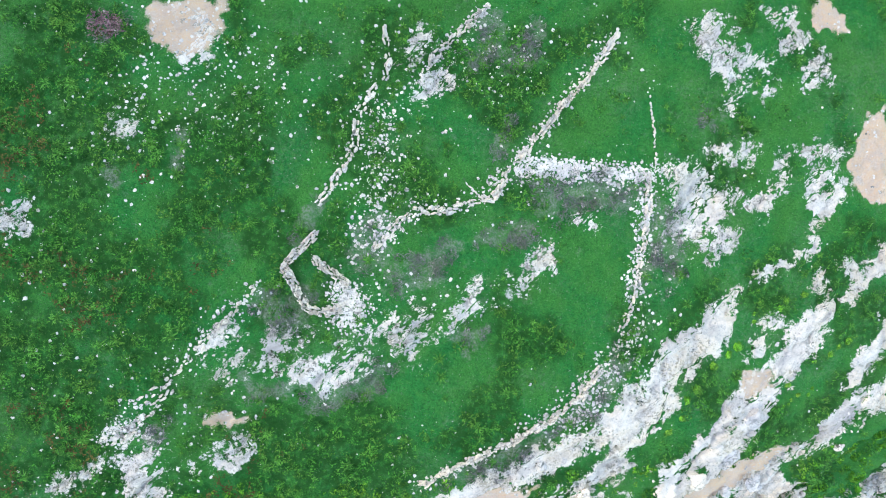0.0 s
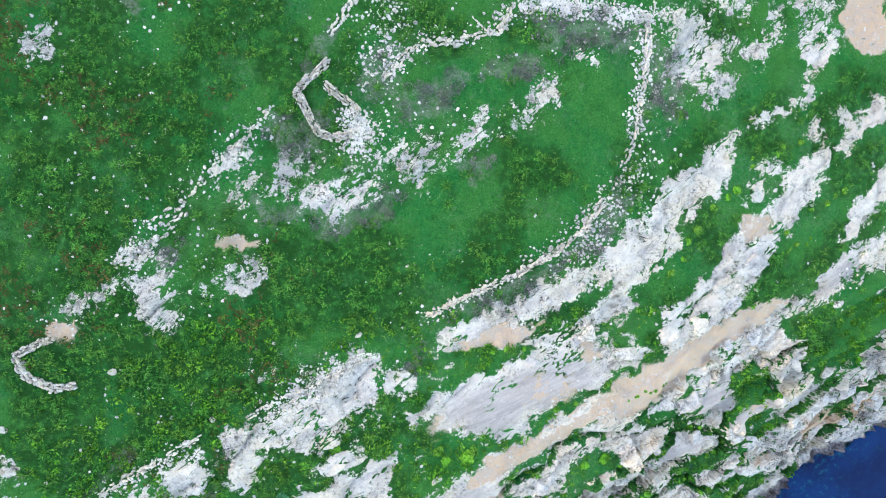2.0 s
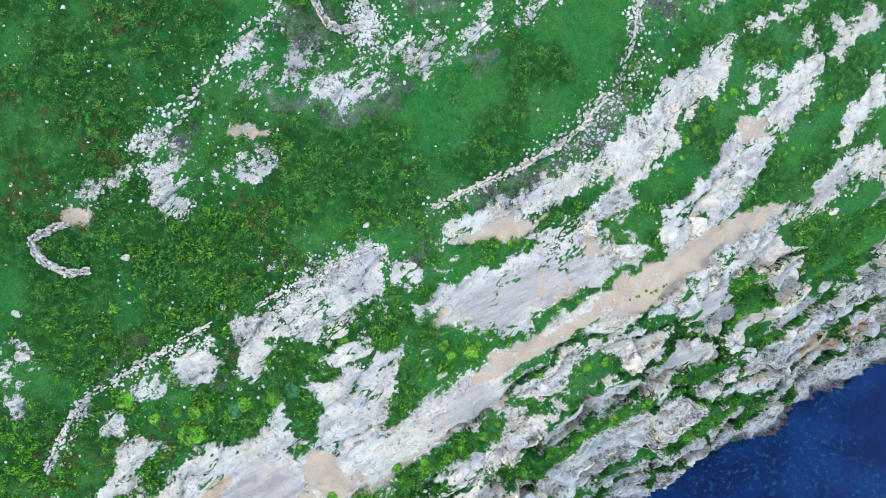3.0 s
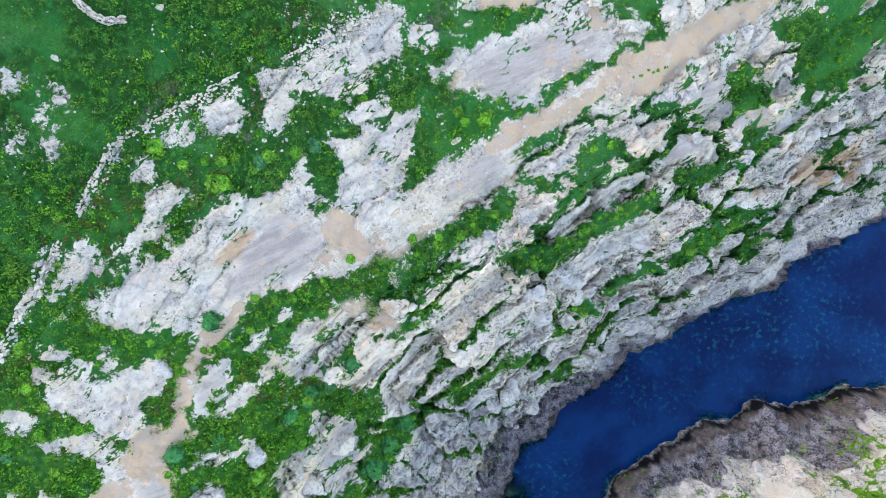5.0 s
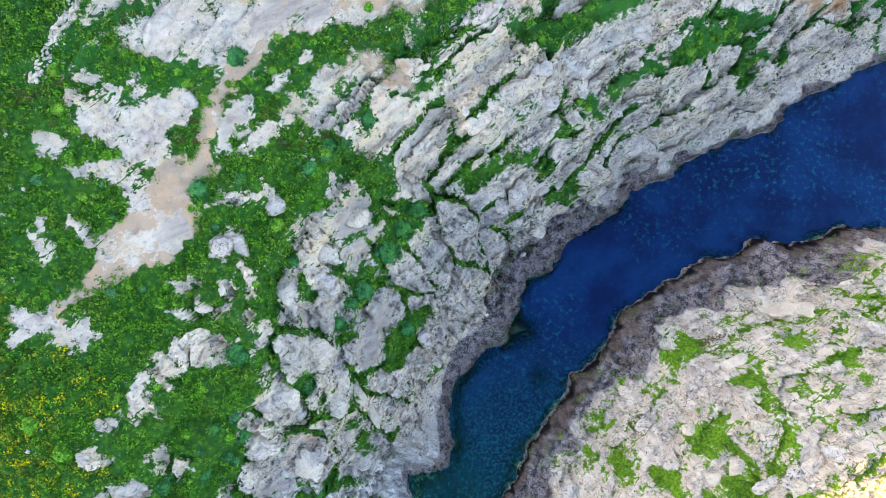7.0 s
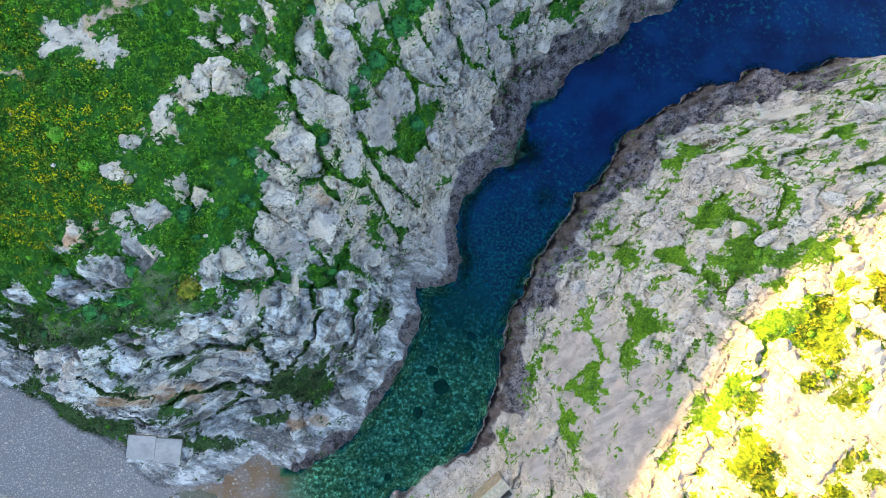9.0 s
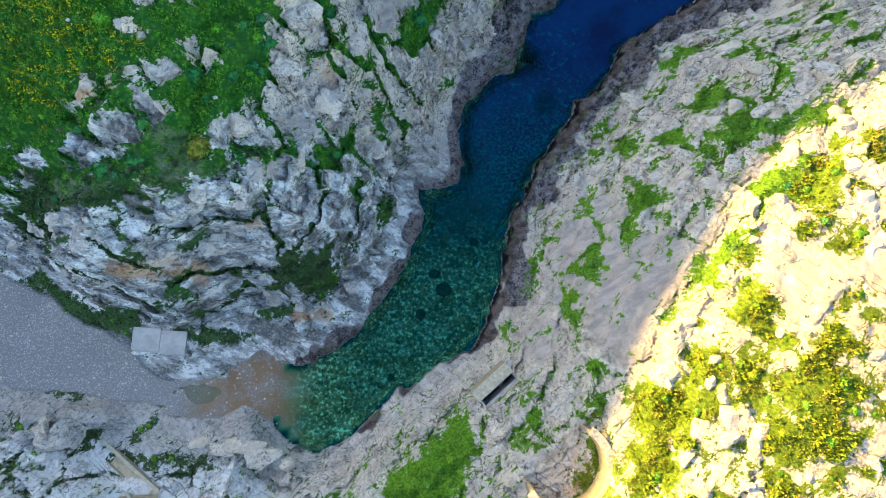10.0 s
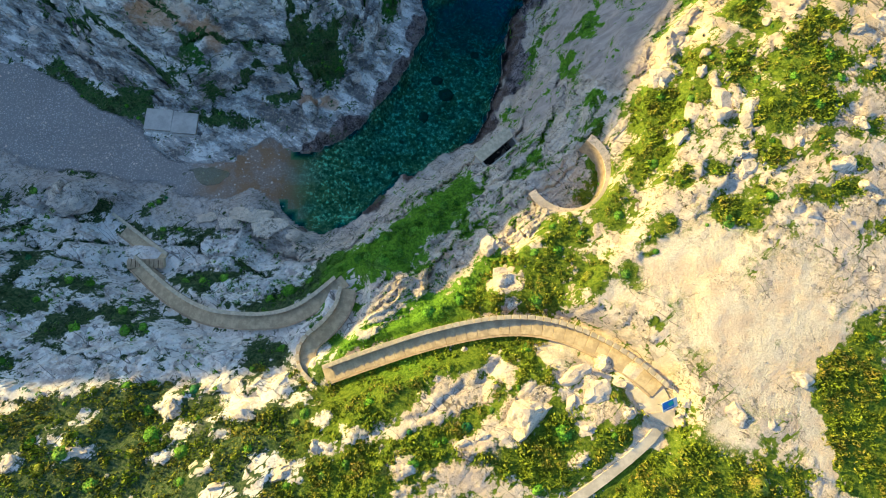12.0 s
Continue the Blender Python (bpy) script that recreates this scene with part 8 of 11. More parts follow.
BOULDERS_A = [
    (-27.5, -67.1, 1.8, 0.8, 25), (-25.2, -67.3, 0.5, 0.7, 0), (-23.6, -67.2, 0.8, 1.5, 10), (-2.1, -34.8, 0.8, 0.6, 30), (11.1, -29.4, 0.5, 0.4, 0),
    (-12.0, -53.2, 1.2, 0.5, 25), (18.5, -38.1, 1.5, 1.0, 35), (42.9, -27.1, 1.4, 1.1, 40), (-6.6, -52.2, 0.9, 0.6, 30), (-6.0, -51.3, 0.6, 0.9, 60),
    (-0.7, -58.1, 2.2, 1.6, 20), (-36.4, -56.2, 0.8, 0.6, 30), (-15.0, -69.0, 2.0, 3.0, 60), (-18.2, -73.5, 1.7, 2.4, 70), (-9.1, -20.1, 0.5, 0.4, 0),
    (-22.0, -27.6, 0.4, 0.4, 0), (-30.2, -23.1, 0.5, 0.5, 0), (36.4, -25.0, 1.6, 1.1, 130), (40.5, -29.2, 1.3, 0.6, 0),
]
BOULDERS_B = [
    (40.3, -18.5, 0.8, 0.6, 20), (29.8, -16.5, 0.6, 0.4, 150), (12.1, -20.4, 1.2, 1.4, 60), (15.9, -22.7, 1.6, 1.3, 0), (23.6, -20.0, 1.2, 1.7, 70),
    (20.9, -21.4, 0.9, 1.2, 80), (-5.0, -23.9, 0.9, 0.7, 0), (-11.4, -32.8, 1.3, 0.7, 30), (-24.2, -32.2, 1.7, 1.1, 20), (-13.5, -35.4, 0.8, 0.6, 0),
    (39.7, -26.2, 0.6, 0.5, 0), (46.2, -29.2, 1.2, 1.4, 60), (49.9, -27.9, 1.2, 2.0, 120), (-39.7, -28.1, 0.7, 0.4, 150), (-39.6, -31.9, 0.9, 0.7, 150),
    (0.1, -158.0, 2.1, 1.8, 20), (0.8, -161.2, 0.9, 0.9, 0), (10.4, -167.5, 1.8, 1.6, 0), (8.7, -170.1, 1.7, 3.0, 150),
]
BOULDERS_C = [
    (1.3, -172.5, 2.4, 4.8, 125), (6.7, -168.3, 2.3, 1.2, 20), (11.6, -169.5, 1.0, 0.9, 0), (11.8, -172.0, 0.8, 1.0, 20), (17.7, -171.2, 1.1, 0.8, 150),
    (17.1, -173.0, 1.0, 1.4, 30), (21.7, -171.8, 1.3, 2.0, 20), (28.6, -168.7, 1.7, 1.2, 150), (-10.4, -177.2, 1.3, 1.0, 0), (1.0, -145.1, 1.9, 1.0, 20),
    (-16.3, -174.8, 0.8, 0.6, 0), (20.0, -142.5, 2.2, 1.0, 60), (24.1, -140.3, 2.0, 1.5, 30), (25.6, -145.1, 1.0, 0.7, 30), (37.5, -142.3, 1.3, 1.1, 0),
    (35.8, -146.6, 1.7, 1.0, 30), (21.0, -133.4, 2.1, 1.4, 150), (19.4, -135.4, 0.9, 1.4, 30), (23.6, -132.2, 1.2, 0.7, 30),
]
BOULDERS_D = [
    (30.2, -129.2, 1.3, 0.7, 20), (38.6, -131.3, 1.4, 1.0, 30), (41.5, -129.8, 1.1, 0.9, 0), (39.1, -135.6, 1.1, 0.7, 0), (25.2, -135.8, 1.5, 0.7, 70),
    (-45.0, -176.1, 1.9, 0.9, 10), (-36.2, -172.3, 1.3, 1.5, 30), (-28.0, -172.7, 1.9, 0.9, 160), (-22.8, -177.9, 2.1, 1.2, 30), (-29.1, -178.9, 1.2, 0.8, 20),
    (-19.7, -175.4, 0.9, 0.9, 0), (-50.6, -176.8, 0.8, 1.0, 0), (-59.4, -145.3, 2.6, 1.9, 20), (-34.9, -146.8, 5.2, 1.9, 175), (-13.2, -151.2, 2.0, 0.7, 145),
    (-4.4, -166.1, 0.6, 0.5, 0), (-20.9, -99.8, 1.6, 3.2, 30), (-24.5, -92.3, 0.9, 0.9, 0), (-41.0, -95.8, 1.3, 1.3, 30),
]
BOULDERS_E = [
    (-36.1, -113.0, 1.5, 1.8, 0), (-19.3, -86.2, 1.4, 2.8, 20), (-22.2, -89.8, 1.1, 3.4, 30), (-13.9, -94.9, 1.0, 4.8, 25), (-27.8, -100.1, 1.1, 1.5, 150),
    (-38.5, -99.3, 2.6, 1.1, 10), (-38.8, -103.4, 1.0, 2.2, 30), (-31.0, -104.7, 2.4, 2.8, 140), (-24.8, -107.6, 0.9, 2.1, 10), (-16.7, -90.2, 1.0, 2.2, 25),
    (24.7, -94.6, 3.4, 2.1, 150), (30.2, -102.1, 2.2, 1.6, 150), (37.9, -101.1, 2.7, 1.6, 160), (35.5, -101.4, 2.8, 1.1, 20), (26.5, -106.9, 2.9, 1.5, 150),
    (24.6, -105.8, 1.7, 1.1, 20), (42.1, -97.3, 3.0, 1.4, 150), (36.4, -95.2, 3.6, 1.3, 160), (53.1, -83.2, 3.0, 1.4, 160),
]
BOULDERS_F = [
    (54.5, -77.3, 2.1, 0.9, 20), (37.7, -107.7, 2.6, 1.1, 160), (27.2, -111.7, 2.3, 1.2, 150), (24.9, -97.7, 2.2, 1.2, 60), (42.3, -105.2, 2.3, 1.1, 20),
    (-31.8, -82.5, 2.2, 1.8, 30), (-30.8, -79.4, 1.5, 1.0, 0), (-29.0, -77.6, 0.7, 1.3, 5), (-22.4, -78.1, 1.6, 4.0, 25), (-19.2, -85.2, 2.1, 2.4, 30),
    (-21.9, -90.1, 1.4, 2.4, 20), (-15.6, -91.3, 1.2, 3.8, 30), (-24.2, -91.1, 1.1, 0.9, 0), (-25.4, -96.3, 2.8, 1.7, 150), (-21.5, -100.4, 1.7, 2.2, 30),
    (-15.4, -103.0, 2.8, 2.5, 20), (-40.9, -92.2, 1.0, 0.8, 0), (-41.5, -95.6, 1.1, 1.0, 20), (37.3, -88.6, 3.2, 1.6, 20),
]
BOULDERS_G = [
    (30.0, -97.3, 2.3, 1.5, 150), (-37.4, -147.7, 3.8, 2.3, 0), (-32.1, -148.9, 3.6, 2.3, 20), (-41.5, -147.1, 2.3, 1.6, 0), (-28.4, -150.0, 2.1, 1.6, 30),
    (22.1, -128.3, 1.7, 1.3, 20), (24.1, -136.3, 1.3, 1.1, 0), (22.9, -134.7, 1.1, 0.9, 40), (42.7, -133.0, 1.6, 1.3, 0), (34.6, -146.8, 1.4, 1.1, 10),
    (37.4, -149.0, 1.0, 1.0, 0), (26.9, -144.9, 1.3, 0.9, 30), (6.1, -171.2, 1.2, 0.8, 60), (7.4, -173.5, 0.8, 0.7, 0), (-4.9, -175.0, 1.1, 0.7, 20),
    (-3.0, -174.3, 1.0, 0.8, 0), (6.5, -176.4, 1.1, 0.6, 30),
]
BOULDERS_H = [
    (17.7, -171.1, 1.0, 0.8, 20), (10.4, -167.7, 1.5, 1.2, 0), (11, -169.4, 0.8, 0.6, 10), (11.5, -171.9, 0.8, 1.0, 30), (0.9, -161.1, 0.9, 0.9, 45), (0.3, -158.4, 1.8, 1.3, 10),
]
BOULDERS = (BOULDERS_A, BOULDERS_B, BOULDERS_C, BOULDERS_D, BOULDERS_E, BOULDERS_F, BOULDERS_G, BOULDERS_H)


def lay(values, strokes, how):
    """Lay strokes on the grid: 1 along the line, 0.5 at its ragged edge, 0 at twice that."""
    for width, *line in strokes:
        pts = list(zip(line[::2], line[1::2]))
        pts = pts if len(pts) > 1 else [pts[0], (pts[0][0] + 0.2, pts[0][1])]
        px, py = [p[0] for p in pts], [p[1] for p in pts]
        i0, i1 = np.searchsorted(XS, (min(px) - 3 * width - 2, max(px) + 3 * width + 2))
        j0, j1 = np.searchsorted(YS, (min(py) - 3 * width - 2, max(py) + 3 * width + 2))
        x, y = GX[j0:j1, i0:i1], GY[j0:j1, i0:i1]
        d, _ = to_line(x, y, pts)
        d = d / 1.22 + width * (0.60 * rough_noise(x, y, 2.4 * width + 0.8, 41, 3, 0.5) + 0.03)
        values[j0:j1, i0:i1] = how(values[j0:j1, i0:i1], np.clip(1 - 0.5 * d / width, 0, 1))


def lay_patch(kind, line, rock, soil, dry, slab, stony):
    """Lay one outlined patch over what is there; its edge wavers a little."""
    pts = list(zip(line[::2], line[1::2]))
    px, py = [p[0] for p in pts], [p[1] for p in pts]
    i0, i1 = np.searchsorted(XS, (min(px) - 2, max(px) + 2))
    j0, j1 = np.searchsorted(YS, (min(py) - 2, max(py) + 2))
    x, y = GX[j0:j1, i0:i1], GY[j0:j1, i0:i1]
    wx, wy = x + 0.5 * rough_noise(x, y, 1.5, 311, 3, 0.7), y + 0.5 * rough_noise(x, y, 1.5, 312, 3, 0.7)
    d, _ = to_line(wx, wy, pts + pts[:1])
    d = np.where(inside(wx, wy, pts), d, -d)
    box = np.s_[j0:j1, i0:i1]
    if kind == "G":
        rock[box] = np.minimum(rock[box], np.clip(0.58 - d / 2.0, 0.0, 1))
        soil[box] = np.minimum(soil[box], smooth(0.6, -0.2, d))
    elif kind == "R":
        open_field = smooth(-3, 3, y + 8 - 0.667 * (x - 13))
        rock[box] = np.maximum(rock[box], np.clip(0.62 - 0.04 * open_field + d / (1.5 + 1.3 * open_field), 0, 0.94 - 0.08 * open_field))
    elif kind == "S":
        soil[box] = np.maximum(soil[box], smooth(-0.7, 0.7, d))
        rock[box] = np.minimum(rock[box], np.maximum(smooth(0.7, -0.7, d), 0.12))
    elif kind == "D":
        dry[box] = np.maximum(dry[box], smooth(-1.0, 1.0, d))
    elif kind == "P":
        stony[box] = stony[box] + 0.5 * smooth(-1.5, 1.2, d + 0.8 * rough_noise(x, y, 2.0, 313, 2))
    else:
        slab[box] = np.maximum(slab[box], smooth(-0.5, 1.2, d))


def cover(x, y, h, edge, floor, north):
    """What lies on the land: rock, soil, pebbles, dry turf, weathered shore; also zones of painted sun and shade."""
    grain = rough_noise(x, y, 7.0, 5, 5, 0.6)
    strata = np.sin(h * 1.9 + 1.3 * rough_noise(x, y, 11, 9, 3))
    slope = smooth(46, 30, edge) * north
    run = np.where(north, to_line(x, y, SHORE_NORTH)[1], 500 + to_line(x, y, SHORE_SOUTH)[1])
    bands = rough_noise(run / 3.2, edge + 1.5 * grain, 3.2, 71, 4, 0.6)
    rock = (0.05 + 0.22 * grain) * north + slope * (0.52 + 0.14 * strata + 0.52 * bands) + smooth(22, 9, edge) * 0.28 * north
    rock = rock - 0.10 * smooth(12, 20, edge) * smooth(-8, -20, x) * smooth(-76, -88, y) * north
    sparse = smooth(-166, -174, y) * smooth(16, 0, x)
    rock = np.where(north, rock, (0.92 + 0.25 * grain) * (1 - sparse) + sparse * (0.22 + 0.35 * grain))
    band = np.where(north, np.interp(x, (-36, -26, -12, -8, -2, 4, 10, 20, 28, 34, 60), (0, 0.8, 1.0, 1.3, 4.0, 6, 5.5, 3.5, 2.5, 1.2, 0.9)), np.interp(x, (-10, 2, 5, 8, 12, 20, 26, 40, 56, 62, 80), (0, 0.6, 1.8, 3.4, 3.6, 3.2, 5, 5.5, 5, 2.2, 1.4)))
    shore = smooth(0.9, -0.9, edge + 1.3 * rough_noise(x, y, 4, 31, 3) - band) * smooth(-36, -26, x)
    rock = np.maximum(rock, smooth(6, 3, edge))
    soil, dry = np.zeros_like(x), np.clip(0.25 * rough_noise(x, y, 9, 77, 4) - 0.05, 0, 1)
    pebbles = floor * 1.0
    for group in ROCK:
        lay(rock, group, lambda old, v: np.maximum(old, v))
    for group in GREEN:
        lay(rock, group, lambda old, v: np.minimum(old, 1 - v))
    for group in SOIL:
        lay(soil, group, lambda old, v: np.maximum(old, v))
        lay(rock, group, lambda old, v: np.minimum(old, np.maximum(1 - v, 0.12)))
    rust = np.zeros_like(x)
    for group in RUST:
        lay(rust, group, lambda old, v: np.maximum(old, v))
    for group in DRY:
        lay(dry, group, lambda old, v: np.maximum(old, smooth(0.2, 0.9, v)))
    slab, stony = np.zeros_like(x), np.zeros_like(x)
    for group in PATCHES:
        for kind, *line in group:
            lay_patch(kind, line, rock, soil, dry, slab, stony)
    west = smooth(-14, -27, x + 0.45 * y)
    lush = smooth(-0.1, 0.6, 0.8 * rough_noise(x, y, 5, 90, 3) + 0.55 * west + 0.7 * bump(x, y, -10, -15, 16, 7)) * smooth(60, 52, -y)
    lush = np.maximum(lush, smooth(40, 55, -y) * 0.75)
    # the sun's reach on the south bank, which picks the lit leaf colours
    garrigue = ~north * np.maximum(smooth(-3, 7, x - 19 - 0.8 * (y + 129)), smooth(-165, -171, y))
    # on the north: weathering, and shade of the lower cliff put into the colour
    weathered = north * smooth(34, 22, edge) * smooth(-40, -66, y) * (1 - 0.6 * smooth(-82, -92, y)) * smooth(-0.35, 0.3, rough_noise(x, y, 8, 97, 3))
    weathered = np.maximum(weathered, ~north * 0.45 * smooth(0.0, 0.5, rough_noise(x, y, 13, 98, 4, 0.6)) * smooth(30, 18, edge) * smooth(-30, -15, x))
    weathered = np.maximum(weathered, ~north * 0.8 * smooth(-24, -30, x) * smooth(8, 5, edge))
    tan = ~north * smooth(-24, -10, x) * (0.45 + 0.55 * smooth(-104, -116, y) - 0.6 * smooth(-132, -140, y))
    # wet band with the undercut's shadow painted in, fainter on the north shore
    wet_notch_shade = smooth(0.75, 0.35, edge + 0.35 * rough_noise(x, y, 2.0, 35, 3)) * np.where(north, 0.35, 1.0) * smooth(-8, 2, x) * ~floor
    brown = smooth(2.2, 0.9, edge + rough_noise(x, y, 3.0, 36, 3)) * np.where(north, 0.3, 1.0)
    cool = north * smooth(-97, -109, y)
    # the grey scrub colour is laid where bank and cliff foot are shaded
    return dict(field=north * smooth(-3, 3, y + 8 - 0.667 * (x - 13)), cool=cool, grey_shade=np.where(north, 0.75 * smooth(-107, -118, y) * smooth(-0.4, 0.3, rough_noise(x, y, 6, 58, 3) + smooth(-106, -118, y)), smooth(-18, -26, x)), wet_notch_shade=wet_notch_shade, brown=brown, slab=slab, stony=stony, fresh=north * smooth(-48, -66, y) * 0.8, bleached=np.where(north, 0.9 * smooth(16, 26, edge) * smooth(-110, -99, y) * (1 - 0.35 * smooth(-58, -44, y) - 0.35 * smooth(-3, 3, y + 8 - 0.667 * (x - 13))), smooth(-10, -22, x) * smooth(4, 7, edge)), rust=rust, weathered=weathered, tan=tan, wet=smooth(-47, -40, x) * floor, garrigue=~north * 1.0, seabed=floor * smooth(-30, -24, x), lush=lush, rank=lush * np.maximum(smooth(-60, -45, y), 0.35), sunny=garrigue, rock=rock, soil=soil, dry=dry, shore=shore, pebbles=pebbles * 1.0)


def ledges(x, y, h, edge, floor, north):
    """Strata on the slopes, and the roughness of bare rock."""
    step = 2.6
    s = h / step + 0.35 * rough_noise(x, y, 14, 3, 3)
    f = s - np.floor(s)
    stepped = step * (np.floor(s) + smooth(0.58, 0.92, f) - 0.35 * rough_noise(x, y, 14, 3, 3))
    amount = 0.75 * smooth(44, 30, edge) * smooth(1, 5, edge) * north + 0.55 * smooth(1, 5, edge) * smooth(40, 25, edge) * ~north
    return cut_paths(x, y, h + (stepped - h) * np.where(floor, 0, amount))


def spread(low, high, step, far):
    """Even steps from low to high, then ever longer ones out to far."""
    mid = np.arange(low, high + step / 2, step)
    out = [step]
    while sum(out) < far:
        out.append(out[-1] * 1.22)
    tail = np.cumsum(out)
    return np.concatenate([low - tail[::-1], mid, high + tail])


def sheet(name, xs, ys, height, layers, material, sharp=None):
    """A grid of ground as one mesh with named layers on its points."""
    nx, ny = len(xs), len(ys)
    gx, gy = np.meshgrid(xs, ys)
    co = np.stack([gx.ravel(), gy.ravel(), height.ravel()], 1)
    i = (np.arange(ny - 1)[:, None] * nx + np.arange(nx - 1)[None, :]).ravel()
    quads = np.stack([i, i + 1, i + nx + 1, i + nx], 1)
    mesh = bpy.data.meshes.new(name)
    mesh.vertices.add(len(co)), mesh.loops.add(quads.size), mesh.polygons.add(len(quads))
    mesh.vertices.foreach_set("co", co.ravel().astype(np.float32))
    mesh.loops.foreach_set("vertex_index", quads.ravel().astype(np.int32))
    mesh.polygons.foreach_set("loop_start", np.arange(0, quads.size, 4, dtype=np.int32))
    mesh.polygons.foreach_set("use_smooth", np.ones(len(quads), bool) if sharp is None else ~sharp.ravel()[quads[:, 0]])
    mesh.update(calc_edges=True)
    for key, values in layers.items():
        layer = mesh.attributes.new(key, "FLOAT", "POINT")
        layer.data.foreach_set("value", np.asarray(values, np.float32).ravel())
    mesh.materials.append(material)
    return new(name, mesh)


XS = spread(-73, 73, 0.26, 1500)
YS = spread(-184, 34, 0.26, 1500)
YS = np.concatenate([YS[YS < -14], YS[(YS >= -14) & (YS < 34)][::2], YS[YS >= 34]])
GX, GY = np.meshgrid(XS, YS)
broad, edge, floor, north = broad_height(GX, GY)
layers = cover(GX, GY, broad, edge, floor, north)
HEIGHTS = ledges(GX, GY, broad, edge, floor, north)
bare = smooth(0.4, 0.7, layers["rock"]) * ~floor
run = np.where(north, to_line(GX, GY, SHORE_NORTH)[1], 500 + to_line(GX, GY, SHORE_SOUTH)[1])
warp = 0.55 * rough_noise(GX, GY, 3.0, 8, 3)

point = north & (GY < -62 - 0.4 * (GX + 12)) & (GX < 8) & (GY > -108)
run_a = np.where(point, 0.53 * GX - 0.85 * GY, run)
deep_a = np.where(point, 0.85 * GX + 0.53 * GY, edge)
big, big_tilt, big_joint = blocks(run_a / 1.9 + 1.0 * warp, deep_a + 0.7 * warp, 4.6, 3)
mid, mid_tilt, mid_joint = blocks(run_a / 1.9 + 0.5 * warp, deep_a + 0.4 * warp, 1.9, 37)
crag = 0.6 - np.abs(soft_noise((run_a + warp) / 2.0, deep_a + warp, 2.4, 61)) * 1.3 + 0.5 * rough_noise(run_a / 1.7, deep_a, 5.0, 14, 2)
fine, fine_tilt, fine_joint = blocks(run_a / 1.4 + 0.3 * warp, deep_a + 0.3 * warp, 0.8, 53)
crag = np.where(north, crag, 0.55 - 0.9 * np.abs(rough_noise(GX, GY, 6.0, 62, 4, 0.6)))
crag = 0.35 * crag + 0.65 * np.floor(crag * 3.0 + 0.35 * rough_noise(GX, GY, 1.2, 21, 2)) / 3.0 + 0.15 * rough_noise(GX, GY, 0.8, 23, 2)
made = np.minimum.reduce([along_height(GX, GY, s)[0] for s in (STAIR_LOW, STAIR_MID, STAIR_TURN, STAIR_TOP, STAIR_LANDING, FOOTPATH)])
open_rock = bare * smooth(0.5, 4, edge) * smooth(1.4, 2.6, made) * (1 - 0.8 * smooth(0.3, 0.7, layers["soil"])) * (1 - 0.85 * layers["slab"])
cliff = np.maximum(smooth(44, 26, edge), 0.22 * north) * np.where(north, 1.0, 0.22 + 0.50 * (1 - layers["sunny"])) * smooth(1.5, 5, edge)
HEIGHTS = HEIGHTS + open_rock * (0.12 + (np.where(north, 0.22, 0.18) + 0.35 * cliff) * crag)
HEIGHTS = HEIGHTS + open_rock * cliff * (0.75 * big + 1.9 * big_tilt + 0.42 * mid + 1.3 * mid_tilt + 0.2 * fine + 0.7 * fine_tilt)
HEIGHTS = HEIGHTS - open_rock * (0.15 + cliff) * np.where(north, 1.0, 0.4 + 0.6 * (1 - layers["sunny"])) * (np.where(point, 0.5, 0.8) * smooth(0.10, 0.0, big_joint) + 0.4 * smooth(0.14, 0.0, mid_joint) + 0.12 * smooth(0.16, 0.0, fine_joint))
crevice = cliff * smooth(0.22, 0.04, big_joint) * smooth(0.0, 0.5, 0.5 + rough_noise(GX, GY, 6, 44, 2))
layers["rock"] = layers["rock"] - 0.75 * crevice * smooth(5, 8, edge)
HEIGHTS = HEIGHTS + (1 - bare) * np.where(north, 0.20, 0.05) * rough_noise(GX, GY, 1.1, 33, 3) * ~floor
HEIGHTS = HEIGHTS + layers['shore'] * ~floor * (0.35 + 0.8 * rough_noise(GX, GY, 1.4, 27, 3, 0.7))
HEIGHTS = np.where(floor, HEIGHTS, np.maximum(HEIGHTS, 0.3 + 0.3 * np.minimum(edge, 4)))
# a level shelf for the boat slabs
shelf = smooth(0.5, 0.0, np.maximum(np.abs(GX + 47.9) - 4.2, np.abs(GY + 132.0) - 2.0))
HEIGHTS = HEIGHTS + shelf * (1.75 - HEIGHTS)
ground = tagged(sheet("ground", XS, YS, HEIGHTS, layers, LAND, open_rock * cliff > 0.25), "grassy limestone plateau and stepped cliffs of a narrow sea inlet", "ground", kind="structure")

wx, wy = spread(-38, 110, 1.6, 1500), spread(-150, 16, 1.6, 1500)
WX, WY = np.meshgrid(wx, wy)
bed, wet_edge, in_gorge, _ = broad_height(WX, WY)
depth = np.where(in_gorge, np.clip(-bed / 8.5, 0, 1), 1.0)
depth = np.clip(depth * (1 + 2.5 * smooth(0, 20, WX)), 0, 1)
depth = depth - 0.7 * np.clip(1.5 * (bump(WX, WY, 9.3, -85.3, 2.6, 2.2) + 0.6 * bump(WX, WY, 12, -93, 2.0, 2.0)), 0, 1)
water = tagged(sheet("water", wx, wy, 0 * WX, dict(depth=depth, cove=smooth(-82, -110, WY)), SEA), "calm clear sea water, teal over shallows, deep blue outside", "water", kind="structure")


